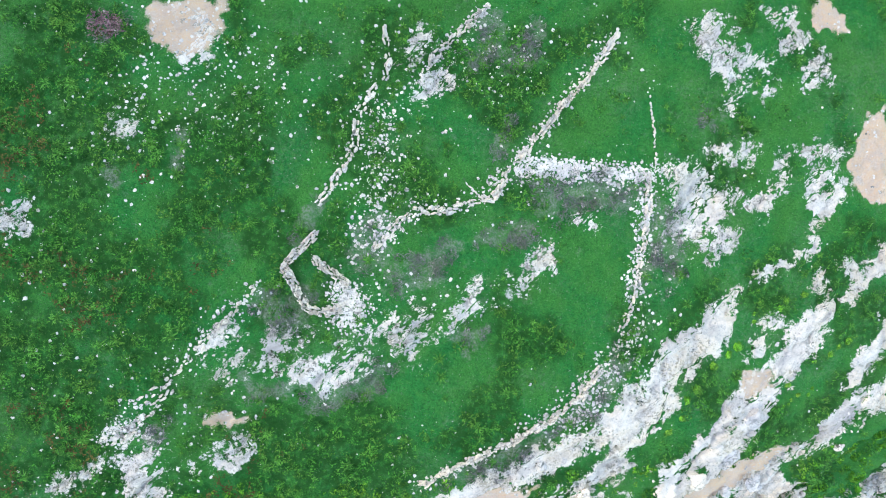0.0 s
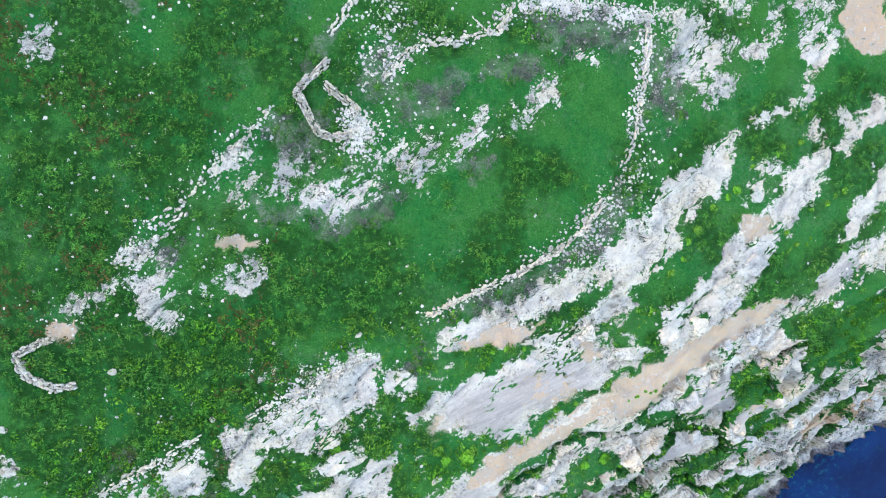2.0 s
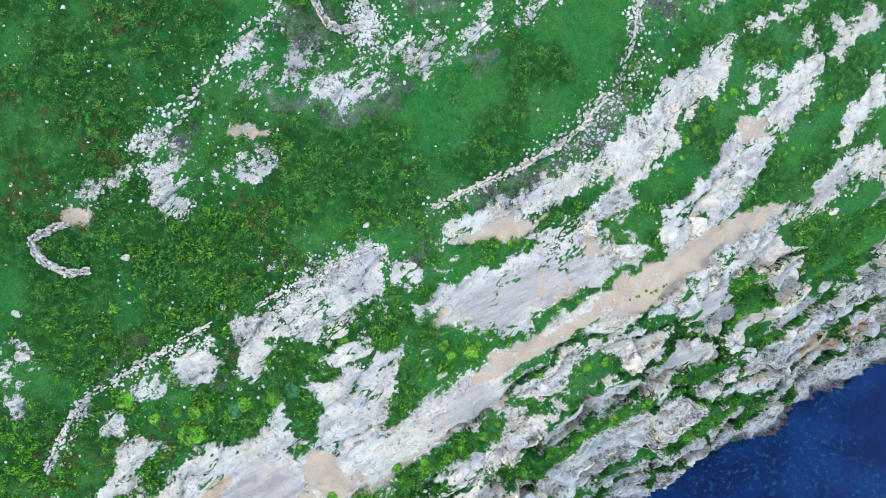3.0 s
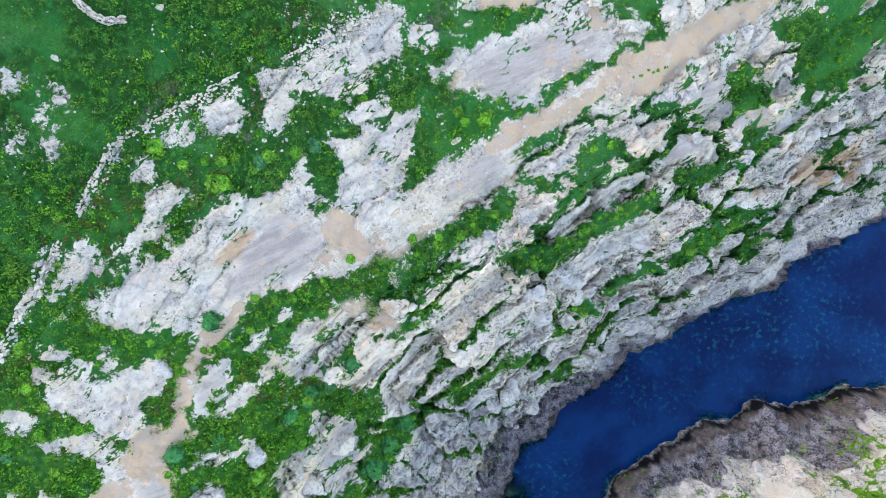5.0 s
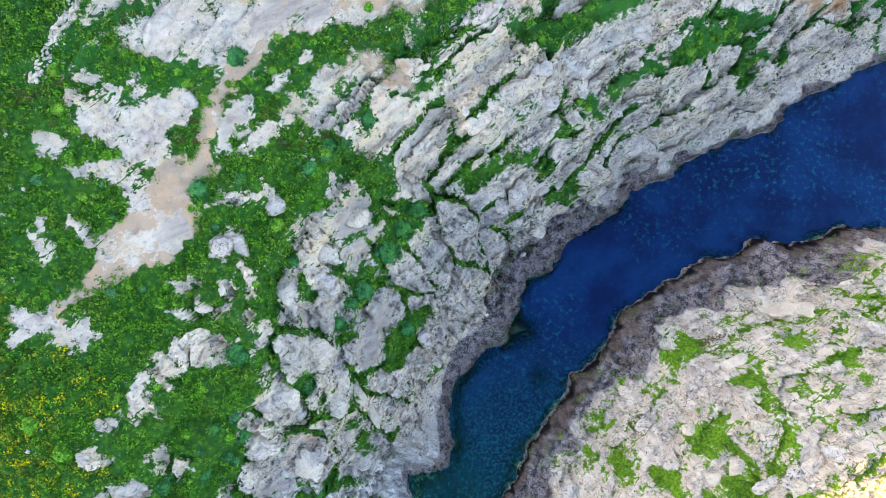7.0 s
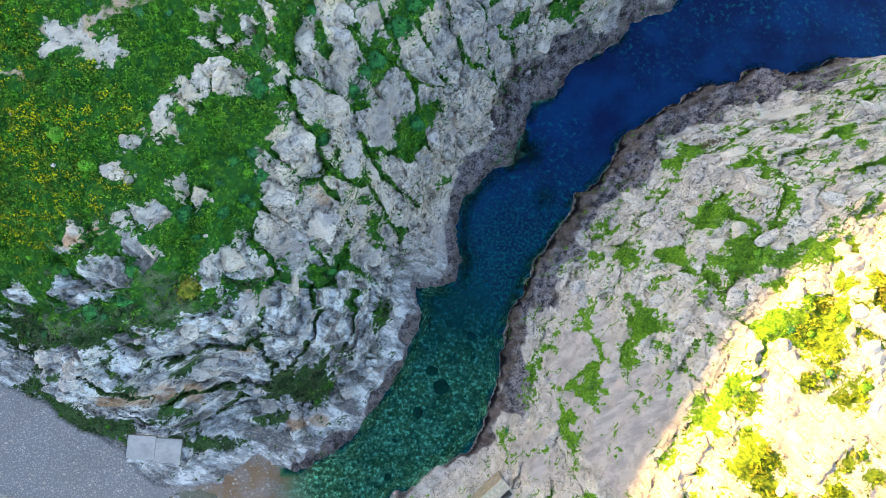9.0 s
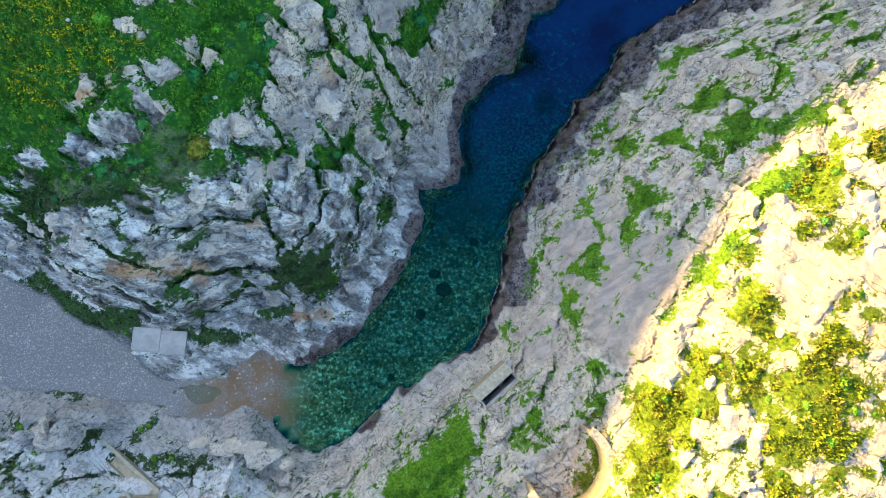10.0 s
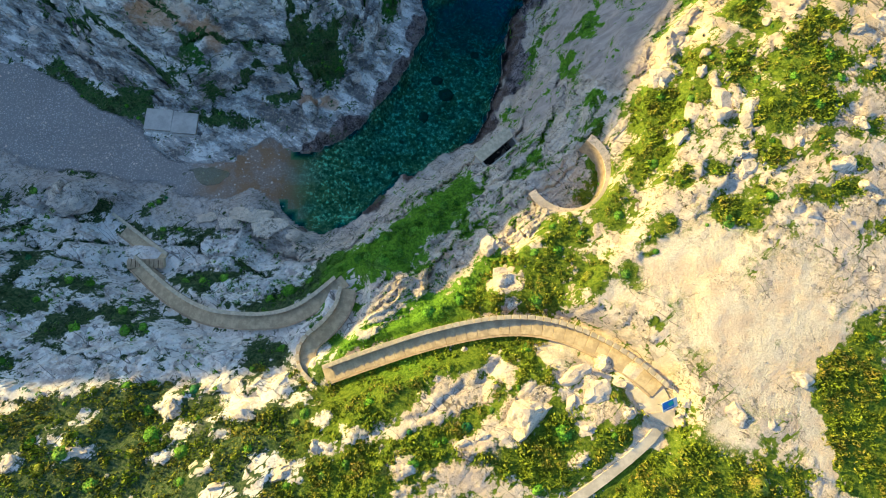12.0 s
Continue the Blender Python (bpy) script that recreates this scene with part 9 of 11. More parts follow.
# ---- tools for the things ----
def at_grid(values, x, y):
    """The value of a ground layer at places, between its points."""
    i = np.clip(np.searchsorted(XS, x) - 1, 0, len(XS) - 2)
    j = np.clip(np.searchsorted(YS, y) - 1, 0, len(YS) - 2)
    a, b = (x - XS[i]) / (XS[i + 1] - XS[i]), (y - YS[j]) / (YS[j + 1] - YS[j])
    return (values[j, i] * (1 - a) + values[j, i + 1] * a) * (1 - b) + (values[j + 1, i] * (1 - a) + values[j + 1, i + 1] * a) * b


def ground_z(x, y):
    return float(at_grid(HEIGHTS, np.array([x], float), np.array([y], float))[0])


def quick_mesh(name, co, faces, material, flat=False):
    """A mesh from arrays: points and faces that all have the same number of corners."""
    mesh = bpy.data.meshes.new(name)
    mesh.vertices.add(len(co)), mesh.loops.add(faces.size), mesh.polygons.add(len(faces))
    mesh.vertices.foreach_set("co", np.asarray(co, np.float32).ravel())
    mesh.loops.foreach_set("vertex_index", np.asarray(faces, np.int32).ravel())
    mesh.polygons.foreach_set("loop_start", np.arange(0, faces.size, faces.shape[1], dtype=np.int32))
    mesh.polygons.foreach_set("use_smooth", np.full(len(faces), not flat))
    mesh.update(calc_edges=True)
    mesh.materials.append(material)
    return mesh


def strew(name, shapes, x, y, size, material, flat=False, sink=0.0, flatten=1.0):
    """Many small things of a few shapes, joined into one object that lies on the ground."""
    rng = np.random.default_rng(len(x))
    z = at_grid(HEIGHTS, x, y)
    pick, yaw = rng.integers(0, len(shapes), len(x)), rng.uniform(0, 6.283, len(x))
    cos, faces, start = [], [], 0
    for k, (co, fa) in enumerate(shapes):
        m = pick == k
        c, s = np.cos(yaw[m])[:, None], np.sin(yaw[m])[:, None]
        w = size[m][:, None]
        px = x[m][:, None] + w * (c * co[:, 0] - s * co[:, 1])
        py = y[m][:, None] + w * (s * co[:, 0] + c * co[:, 1])
        pz = z[m][:, None] + w * (co[:, 2] * flatten - sink)
        cos.append(np.stack([px, py, pz], 2).reshape(-1, 3))
        faces.append((fa[None] + (start + np.arange(m.sum()) * len(co))[:, None, None]).reshape(-1, fa.shape[1]))
        start += m.sum() * len(co)
    return new(name, quick_mesh(name, np.concatenate(cos), np.concatenate(faces), material, flat))


def part(name, mesh, parent, m=None, label=""):
    ob = new(name, mesh)
    ob.parent = parent
    if m is not None:
        ob.matrix_local = m
    return tagged(ob, label)


def box_mesh(name, sx, sy, sz, material, bevel=0.03):
    """A bevelled box that stands on z = 0."""
    bm = bmesh.new()
    bmesh.ops.create_cube(bm, size=1.0)
    bmesh.ops.scale(bm, vec=(sx, sy, sz), verts=bm.verts)
    bmesh.ops.translate(bm, vec=(0, 0, sz / 2), verts=bm.verts)
    bmesh.ops.bevel(bm, geom=bm.edges[:], offset=bevel, segments=1, affect="EDGES")
    mesh = bpy.data.meshes.new(name)
    bm.to_mesh(mesh)
    bm.free()
    mesh.materials.append(material)
    return mesh


def plant_shape(seed, leaves, leaf, tall=0.55, lean=0.5, thin=0.5):
    """A cushion of leaves, one metre in radius: small quads turned outwards on an uneven dome."""
    rng = np.random.default_rng(seed)
    lumps = rng.normal(0, 1, (5, 3))
    co = []
    for _ in range(leaves):
        d = rng.normal(0, 1, 3)
        d[2] = abs(d[2])
        d /= np.linalg.norm(d)
        r = rng.uniform(0.55, 1.0) * (0.82 + 0.16 * np.sin(lumps @ d * 2.1).sum() / 2)
        p = d * r * (1, 1, tall)
        out = d + rng.normal(0, lean, 3)
        a = np.cross(out, rng.normal(0, 1, 3))
        a /= np.linalg.norm(a)
        b = np.cross(out, a)
        b /= np.linalg.norm(b) + 1e-9
        s = leaf * rng.uniform(0.6, 1.4)
        co += [p - a * s, p - b * s * thin, p + a * s, p + b * s * thin]
    return np.array(co), np.arange(4 * leaves).reshape(-1, 4)


def bush_shape(seed, leaves, leaf, tall=0.6):
    """A low bush: an uneven dome of six by two faces under a cover of leaves."""
    rng = np.random.default_rng(seed)
    lumps, dome = rng.uniform(0.6, 1.0, (3, 6)), []
    for ring, (r, z) in enumerate(((0.84, 0.0), (0.68, 0.55), (0.10, 0.80))):
        for k in range(6):
            a, w = 6.283 * (k + 0.5 * (ring % 2)) / 6, lumps[ring, k]
            dome.append((r * w * math.cos(a), r * w * math.sin(a), z * tall * (0.7 + 0.3 * w)))
    faces = [(6 * ring + k, 6 * ring + (k + 1) % 6, 6 * ring + 6 + (k + 1) % 6, 6 * ring + 6 + k) for ring in range(2) for k in range(6)]
    co, fa = plant_shape(seed, leaves, leaf, tall)
    return np.concatenate([np.array(dome), co]), np.concatenate([np.array(faces), fa + len(dome)])


def rosette_shape(seed, blades, width=0.13):
    """A rosette of long leaves that rise and bend over."""
    rng = np.random.default_rng(seed)
    co, fa = [], []
    for k in range(blades):
        t = 6.283 * k / blades + rng.uniform(-0.25, 0.25)
        c, s, long = math.cos(t), math.sin(t), rng.uniform(0.6, 1.1)
        up = rng.uniform(0.2, 0.6)
        i = len(co)
        for r, z, w in ((0.06, 0.02, 0.5), (0.5 * long, up, 1.0), (long, up * rng.uniform(0.2, 0.9), 0.25)):
            co += [(c * r - s * w * width, s * r + c * w * width, z), (c * r + s * w * width, s * r - c * w * width, z)]
        fa += [(i, i + 1, i + 3, i + 2), (i + 2, i + 3, i + 5, i + 4)]
    return np.array(co), np.array(fa)


def leafy_shape(seed, leaves, leaf):
    """An open clump of small upright leaves."""
    rng = np.random.default_rng(seed)
    co = []
    for _ in range(leaves):
        t, r = rng.uniform(0, 6.283), rng.uniform(0, 1) ** 0.6
        p = np.array((r * math.cos(t), r * math.sin(t), 0.15 + 0.45 * (1 - r * r) * rng.uniform(0.4, 1)))
        a = rng.normal(0, 1, 3) * (1, 1, 0.45) + (0.8 * math.cos(t), 0.8 * math.sin(t), 0.2)
        a /= np.linalg.norm(a)
        b = np.cross(a, (0.3 * math.sin(t), 0.3 * math.cos(t), 1.0))
        b /= np.linalg.norm(b)
        s = leaf * rng.uniform(0.6, 1.4)
        co += [p - a * s, p - b * s * 0.4, p + a * s, p + b * s * 0.4]
    return np.array(co), np.arange(4 * leaves).reshape(-1, 4)


def stone_shape(seed, flat=0.6, cuts=9, rings=2):
    """An angular stone of about one metre in radius: a ball cut by a few planes."""
    rng = np.random.default_rng(seed)
    bm = bmesh.new()
    bmesh.ops.create_icosphere(bm, subdivisions=rings, radius=1.0)
    co = np.array([v.co for v in bm.verts])
    fa = np.array([[v.index for v in f.verts] for f in bm.faces])
    bm.free()
    for _ in range(cuts):
        n = rng.normal(0, 1, 3)
        n /= np.linalg.norm(n)
        over = np.maximum(co @ n - rng.uniform(0.5, 0.8), 0)
        co = co - over[:, None] * n
    co = co + 0.03 * rng.normal(0, 1, co.shape)
    return co * (1, rng.uniform(0.7, 1.0), flat), fa


def leaf_material(name, a, b, c, speck=None):
    n = Nodes(name)
    colour = n.mix(n.chance(True), a, b)
    colour = n.mix(n.ramp(n.noise(2.6, 3), 0.42, 0.62), colour, c)
    colour = n.mix(n.ramp(n.noise(0.75, 3, 0.6), 0.54, 0.40, 0.0, 0.8), colour, (a[0] * 0.45, a[1] * 0.45, a[2] * 0.5))
    colour = n.mix(n.ramp(n.noise(1.3, 3, 0.6), 0.54, 0.66, 0.0, 0.6), colour, (b[0] * 1.25, b[1] * 1.2, b[2] * 1.1))
    colour = n.mix(n.ramp(n.noise(0.13, 3, 0.7), 0.56, 0.40, 0.0, 0.85), colour, (a[0] * 0.35, a[1] * 0.38, a[2] * 0.4))
    if speck:
        colour = n.mix(n.maths("MULTIPLY", n.ramp(n.noise(3.5, 4, 0.6), 0.42, 0.54), n.ramp(n.noise(0.22, 2), 0.48, 0.54)), colour, speck)
    n.bsdf.inputs["Subsurface Weight"].default_value = 0.0
    return n.finish(colour, 0.7, gloss=0.1)


def stone_material():
    n = Nodes("field_stone")
    colour, relief = limestone(n, (0.70, 0.60, 0.50), (0.48, 0.42, 0.375), (0.58, 0.44, 0.29))
    colour = n.mix(n.ramp(n.chance(), 0.0, 1.0, 0.0, 0.5), colour, (0.72, 0.57, 0.42))
    return n.finish(colour, 0.9, relief, 0.06, 0.6)


def rubble_material():
    n = Nodes("loose_stones")
    colour, relief = limestone(n, (0.76, 0.65, 0.56), (0.47, 0.42, 0.39), (0.58, 0.45, 0.30))
    colour = n.mix(n.ramp(n.chance(True), 0.0, 1.0, 0.0, 0.5), colour, (0.72, 0.61, 0.52))
    return n.finish(colour, 0.9, relief, 0.05, 0.5)


def crag_material():
    n = Nodes("cliff_rock")
    colour, relief = limestone(n)
    colour = n.mix(n.ramp(n.chance(True), 0.0, 1.0, 0.0, 0.35), colour, (0.42, 0.39, 0.385))
    return n.finish(colour, 0.92, relief, 0.15, 0.8)


def plain_material(name, colour, dark, rough=0.85, size=0.6, metal=0.0):
    n = Nodes(name)
    n.bsdf.inputs["Metallic"].default_value = metal
    fine = n.noise(size, 6, 0.65)
    mixed = n.mix(n.ramp(fine, 0.38, 0.66), dark, colour)
    return n.finish(mixed, rough, n.noise(0.05, 3, 0.6), 0.01, 0.4)


WEEDY = plain_material("weedy_stone", (0.05, 0.07, 0.05), (0.02, 0.03, 0.025))
STONE, RUBBLE, CRAG = stone_material(), rubble_material(), crag_material()
HERB = leaf_material("herb_leaves", (0.020, 0.135, 0.018), (0.085, 0.330, 0.040), (0.120, 0.270, 0.035))
SQUILL = leaf_material("squill_leaves", (0.055, 0.230, 0.030), (0.150, 0.400, 0.060), (0.090, 0.260, 0.035))
SHRUB = leaf_material("shrub_leaves", (0.068, 0.27, 0.018), (0.205, 0.53, 0.036), (0.185, 0.36, 0.040))
FLOWERS = leaf_material("flowering_herb_leaves", (0.065, 0.190, 0.024), (0.125, 0.270, 0.034), (0.16, 0.25, 0.03), (0.74, 0.69, 0.012))
# leaf colour for the sunlit bank, with the warm light put into it
LIT_OLIVE = leaf_material("lit_olive_leaves", (0.165, 0.240, 0.014), (0.315, 0.390, 0.024), (0.335, 0.270, 0.048))
RUSSET = leaf_material("russet_leaves", (0.10, 0.085, 0.02), (0.19, 0.125, 0.035), (0.11, 0.13, 0.03))
# green and grey leaf colours with the shade put into them
SHADED_GREEN = leaf_material("shaded_green_leaves", (0.090, 0.240, 0.020), (0.225, 0.49, 0.034), (0.165, 0.29, 0.050))
SHADED_GREY = leaf_material("shaded_grey_leaves", (0.055, 0.110, 0.040), (0.150, 0.215, 0.085), (0.160, 0.175, 0.105))
WIRY = leaf_material("wiry_leaves", (0.030, 0.055, 0.022), (0.070, 0.100, 0.035), (0.10, 0.09, 0.05))
GREY_TWIGS = leaf_material("grey_twigs", (0.20, 0.18, 0.165), (0.36, 0.32, 0.30), (0.19, 0.21, 0.13))
PINK_TWIGS = leaf_material("pink_twigs", (0.30, 0.16, 0.16), (0.42, 0.26, 0.26), (0.30, 0.18, 0.17))
LENTISK = leaf_material("lentisk_leaves", (0.030, 0.185, 0.055), (0.080, 0.340, 0.095), (0.060, 0.270, 0.050))
DRY_TWIGS = leaf_material("dry_twigs", (0.22, 0.12, 0.075), (0.34, 0.20, 0.13), (0.26, 0.16, 0.09))
GREY_GREEN = leaf_material("grey_green_leaves", (0.045, 0.185, 0.070), (0.085, 0.29, 0.105), (0.06, 0.22, 0.055))


# ---- what grows and lies about in numbers ----
rng = np.random.default_rng(7)


def scatter_spots(count, x0, x1, y0, y1, chance):
    """Random places kept by a chance that depends on the ground there."""
    x, y = rng.uniform(x0, x1, count), rng.uniform(y0, y1, count)
    keep = rng.uniform(0, 1, count) < chance(x, y)
    return x[keep], y[keep]


WALL_LINES = [
    [(3.1, 23.8), (1.4, 22.3), (-0.1, 20.7), (-1.6, 19.2), (-2.8, 17.2)],
    [(14.7, 21.7), (13.5, 19.8), (11.8, 17.4), (9.8, 15.4), (7.7, 12.7), (6.2, 10.9), (5.5, 10.2)],
    [(-6.7, 16.4), (-7.9, 14.7), (-8.3, 13.2), (-8.4, 11.3), (-9.5, 9.4), (-10.4, 7.9), (-11.6, 6.3)],
    [(4.6, 9.4), (4.2, 8.2), (3.5, 7.0), (2.3, 6.9), (0.8, 6.3), (-0.6, 5.8), (-2.8, 6.0), (-4.2, 5.6), (-5.4, 4.1), (-6.6, 2.9)],
    [(17.7, 16.1), (18, 12.6), (18.2, 10.1)],
    [(17.4, 9.1), (17.6, 6.1), (17.5, 4.6), (16.7, 1.0), (16.1, -2.5), (15.1, -4.5)],
    [(13, -8), (11.5, -10.4), (8.5, -12.8), (5, -14.8), (3, -15.6), (-0.1, -17), (-3.1, -18.6)],
    [(-8.1, -22.3), (-11.2, -23.8), (-14.3, -25.1), (-17.3, -26.6), (-19.3, -27.6)],
    [(-16.8, -0.6), (-20, -4.3), (-21.5, -5.8), (-23.9, -8.3), (-26, -9.9)],
]
MORE_WALL_LINES = [
    [(1.1, 8.2), (2.3, 7), (3.4, 6.9)],
    [(-23.1, -29.1), (-25.4, -30.4), (-27.3, -31.6), (-29.9, -32.9), (-31.8, -34.1), (-34.3, -35.8), (-35.8, -37.9), (-36.5, -39.6), (-38.1, -42.6)],
    [(-39.9, -45.3), (-40.8, -47.5), (-42, -50.2), (-43.4, -51.8), (-44.4, -54), (-45.6, -56.7)],
    [(-29, -13.7), (-26.8, -12.5), (-23.8, -9.1)],
    [(-6, 21.7), (-5.6, 18.9), (-5.9, 17)],
    [(-11.6, 4.0), (-13, 2.5), (-14.3, 1.3), (-13.7, 0.3), (-13, -1.1), (-12.3, -2.3), (-10.9, -2.7), (-9.5, -2.3)],
    [(-11.7, 1.8), (-10.7, 1.0), (-9.7, 0.3), (-8.9, -0.3)],
    [(-35.2, -20), (-36.9, -20.8), (-38.2, -21.5), (-37.6, -22.8), (-36.3, -24), (-35.1, -24.5), (-33.5, -24.2)],
]
beside_wall = np.minimum.reduce([to_line(GX, GY, s)[0] for s in WALL_LINES + MORE_WALL_LINES])


def shore_far(x, y):
    return at_grid(edge, x, y)


def green(x, y, soft=0.5):
    bare_here = at_grid(layers["rock"], x, y) + 0.6 * at_grid(layers["soil"], x, y) + at_grid(floor * 2.0, x, y)
    made_way = (at_grid(made, x, y) < 1.4) | (at_grid(beside_wall, x, y) < 0.6)
    return np.where(made_way, 0, smooth(soft, 0.15, bare_here))


def is_north(x, y):
    return at_grid(north * 1.0, x, y) > 0.5


def herb_chance(x, y):
    return green(x, y) * (0.03 + 0.97 * at_grid(layers["lush"], x, y) ** 1.3) * is_north(x, y) * smooth(-62, -40, y)


herbs = [leafy_shape(k, 26, 0.23) for k in range(4)]
rosettes = [rosette_shape(k, 13 + k, 0.085) for k in range(4)]
x, y = scatter_spots(16500, -62, 56, -62, 34, herb_chance)
tagged(strew("herb_rosettes", herbs, x, y, 0.22 + 0.55 * rng.uniform(0, 1, len(x)) ** 1.5, HERB), "leafy green wild herbs growing in the turf", "herbs", kind="stuff")
x, y = scatter_spots(5200, -62, 56, -62, 34, lambda x, y: 0.07 * green(x, y) * is_north(x, y) + 1.2 * herb_chance(x, y))
tagged(strew("squill_rosettes", rosettes, x, y, 0.2 + 0.55 * rng.uniform(0, 1, len(x)) ** 1.8, SQUILL), "bright green squill rosettes dotted over the meadow", "herbs", kind="stuff")

x, y = scatter_spots(9000, -66, -10, -62, 34, lambda x, y: green(x, y) * smooth(-16, -30, x + 0.45 * y) * smooth(-0.1, 0.5, rough_noise(x, y, 6, 57, 3)))
tagged(strew("withered_herbs", [leafy_shape(30 + k, 14, 0.26) for k in range(3)], x, y, 0.2 + 0.4 * rng.uniform(0, 1, len(x)), RUSSET), "russet withered herbs among the green turf", "herbs", kind="stuff")


def tuft_chance(x, y):
    return green(x, y, 0.56) * (0.35 + 0.65 * smooth(-0.3, 0.4, rough_noise(x, y, 4, 55, 3))) * np.where(is_north(x, y), 1.1 * smooth(74, 60, shore_far(x, y)), 1.1)


tufts = [plant_shape(20 + k, 20, 0.23, 0.75) for k in range(6)]
x, y = scatter_spots(60000, -72, 70, -186, -18, tuft_chance)
x2, y2 = scatter_spots(9000, -60, 50, -184, -150, tuft_chance)
x3, y3 = scatter_spots(8000, 12, 60, -150, -95, tuft_chance)
x4, y4 = scatter_spots(24000, -74, 6, -124, -42, tuft_chance)
x, y = np.concatenate([x, x2, x3, x4]), np.concatenate([y, y2, y3, y4])
# tufts parted by sun and shade, each kind with its light in the colour
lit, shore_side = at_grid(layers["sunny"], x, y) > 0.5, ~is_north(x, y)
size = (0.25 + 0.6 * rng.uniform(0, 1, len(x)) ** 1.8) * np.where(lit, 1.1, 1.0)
grey_shade = ~lit & np.where(shore_side, (x < -22) & (rng.uniform(0, 1, len(x)) < 0.85), (y < -100) & (rough_noise(x, y, 5, 58, 3) + rng.normal(0, 0.25, len(x)) > -0.9 + 1.5 * smooth(-118, -106, y)))
tagged(strew("sage_scrub", tufts, x[grey_shade], y[grey_shade], size[grey_shade], SHADED_GREY, sink=0.1), "grey-green scrub on the shaded rocks, darkened in its colour for the shade", "shrubs", kind="stuff")
dull = shore_side & ~lit & ~grey_shade
tagged(strew("thyme_shrubs", tufts, x[dull], y[dull], size[dull], SHADED_GREEN, sink=0.1), "dull green shrubs on the south bank with shade in their colour", "shrubs", kind="stuff")
upper = ~shore_side & ~lit & ~grey_shade
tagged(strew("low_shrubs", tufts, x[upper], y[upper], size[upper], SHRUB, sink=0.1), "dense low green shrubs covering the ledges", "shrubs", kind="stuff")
tagged(strew("olive_shrubs", tufts, x[lit], y[lit], size[lit], LIT_OLIVE, sink=0.1, flatten=1.3), "olive green garrigue shrubs with the warm sunlight in their colour", "shrubs", kind="stuff")

x, y = scatter_spots(3800, -66, -20, -108, -62, lambda x, y: green(x, y) * smooth(0.1, 0.6, 1.2 * bump(x, y, -53, -91, 10, 11)))
tagged(strew("flowering_herbs", [plant_shape(60 + k, 46, 0.16, 0.6) for k in range(3)], x, y, rng.uniform(0.4, 0.9, len(x)), FLOWERS, sink=0.1), "wild herbs in yellow flower on the plateau edge", "flowers", kind="stuff")


def twig_chance(x, y):
    return smooth(0.25, 0.8, at_grid(layers["dry"], x, y)) * (at_grid(made, x, y) > 1.5) * (at_grid(beside_wall, x, y) > 0.9)


x, y = scatter_spots(9000, -50, 50, -60, 34, twig_chance)
tagged(strew("dry_scrub", [plant_shape(80 + k, 44, 0.26, 0.5, 0.8, 0.14) for k in range(3)], x, y, rng.uniform(0.4, 0.9, len(x)), GREY_TWIGS), "leafless grey dry thyme scrub among the stones", "scrub", kind="stuff")


def pebble_chance(x, y):
    bare_here = at_grid(layers["rock"], x, y)
    rim = smooth(0.25, 0.45, bare_here) * smooth(0.8, 0.5, bare_here)
    field = smooth(0.0, 0.8, rough_noise(x, y, 8, 130, 4) + 0.4 * smooth(-12, -24, x + 0.3 * y)) * 0.5 * (1 - 0.9 * bump(x, y, -16, 7.5, 9, 3.6, 58))
    return (0.6 * rim + 1.1 * at_grid(layers["stony"], x, y) + 0.5 * smooth(0.2, 0.5, at_grid(layers["soil"], x, y)) * (y > -20) + 0.35 * field + 1.5 * bump(x, y, -21, 16, 7, 5) + bump(x, y, -7, 10, 3.5, 8) + bump(x, y, -9, -1, 3, 3)) * ~(at_grid(floor * 1.0, x, y) > 0.5)


small = [stone_shape(100 + k, 0.6, 6, 1) for k in range(5)]
x, y = scatter_spots(33000, -48, 46, -40, 30, pebble_chance)
tagged(strew("field_stones", small, x, y, 0.04 + 0.22 * rng.uniform(0, 1, len(x)) ** 3.4, RUBBLE, True, 0.1), "pale limestone chips strewn over the turf", "stones", kind="stuff")
x, y = scatter_spots(5000, -74, 70, -190, -30, lambda x, y: 0.7 * pebble_chance(x, y))
tagged(strew("slope_stones", small, x, y, 0.08 + 0.38 * rng.uniform(0, 1, len(x)) ** 3, RUBBLE, True, 0.1), "broken limestone lying on the cliff ledges", "stones", kind="stuff")
x, y = scatter_spots(5000, -80, -30, -150, -120, lambda x, y: (at_grid(floor * 1.0, x, y) > 0.5) * 0.8)
tagged(strew("beach_pebbles", small, x, y, 0.04 + 0.22 * rng.uniform(0, 1, len(x)) ** 5, RUBBLE, True, 0.0), "rounded pale pebbles covering the valley floor beach", "pebbles", kind="stuff")
x, y = scatter_spots(170, -24, 22, -146, -88, lambda x, y: (at_grid(floor * 1.0, x, y) > 0.5) * 0.7)
tagged(strew("seabed_stones", small, x, y, 0.1 + 0.55 * rng.uniform(0, 1, len(x)) ** 4, WEEDY, True, 0.2), "dark weedy stones lying on the shallow seabed", "stones", kind="stuff")


def crag_chance(x, y):
    face = at_grid(open_rock, x, y) * smooth(4, 7, shore_far(x, y)) * smooth(0.5, 0.9, at_grid(layers["rock"], x, y))
    patchy = smooth(-0.25, 0.35, rough_noise(x, y, 9, 140, 3))
    return face * patchy * np.where(is_north(x, y), smooth(52, 40, shore_far(x, y)), 0.45) * (at_grid(made, x, y) > 2.6) * (1 - at_grid(layers["soil"], x, y))


chunks = [stone_shape(160 + k, 0.55, 12, 2) for k in range(8)]


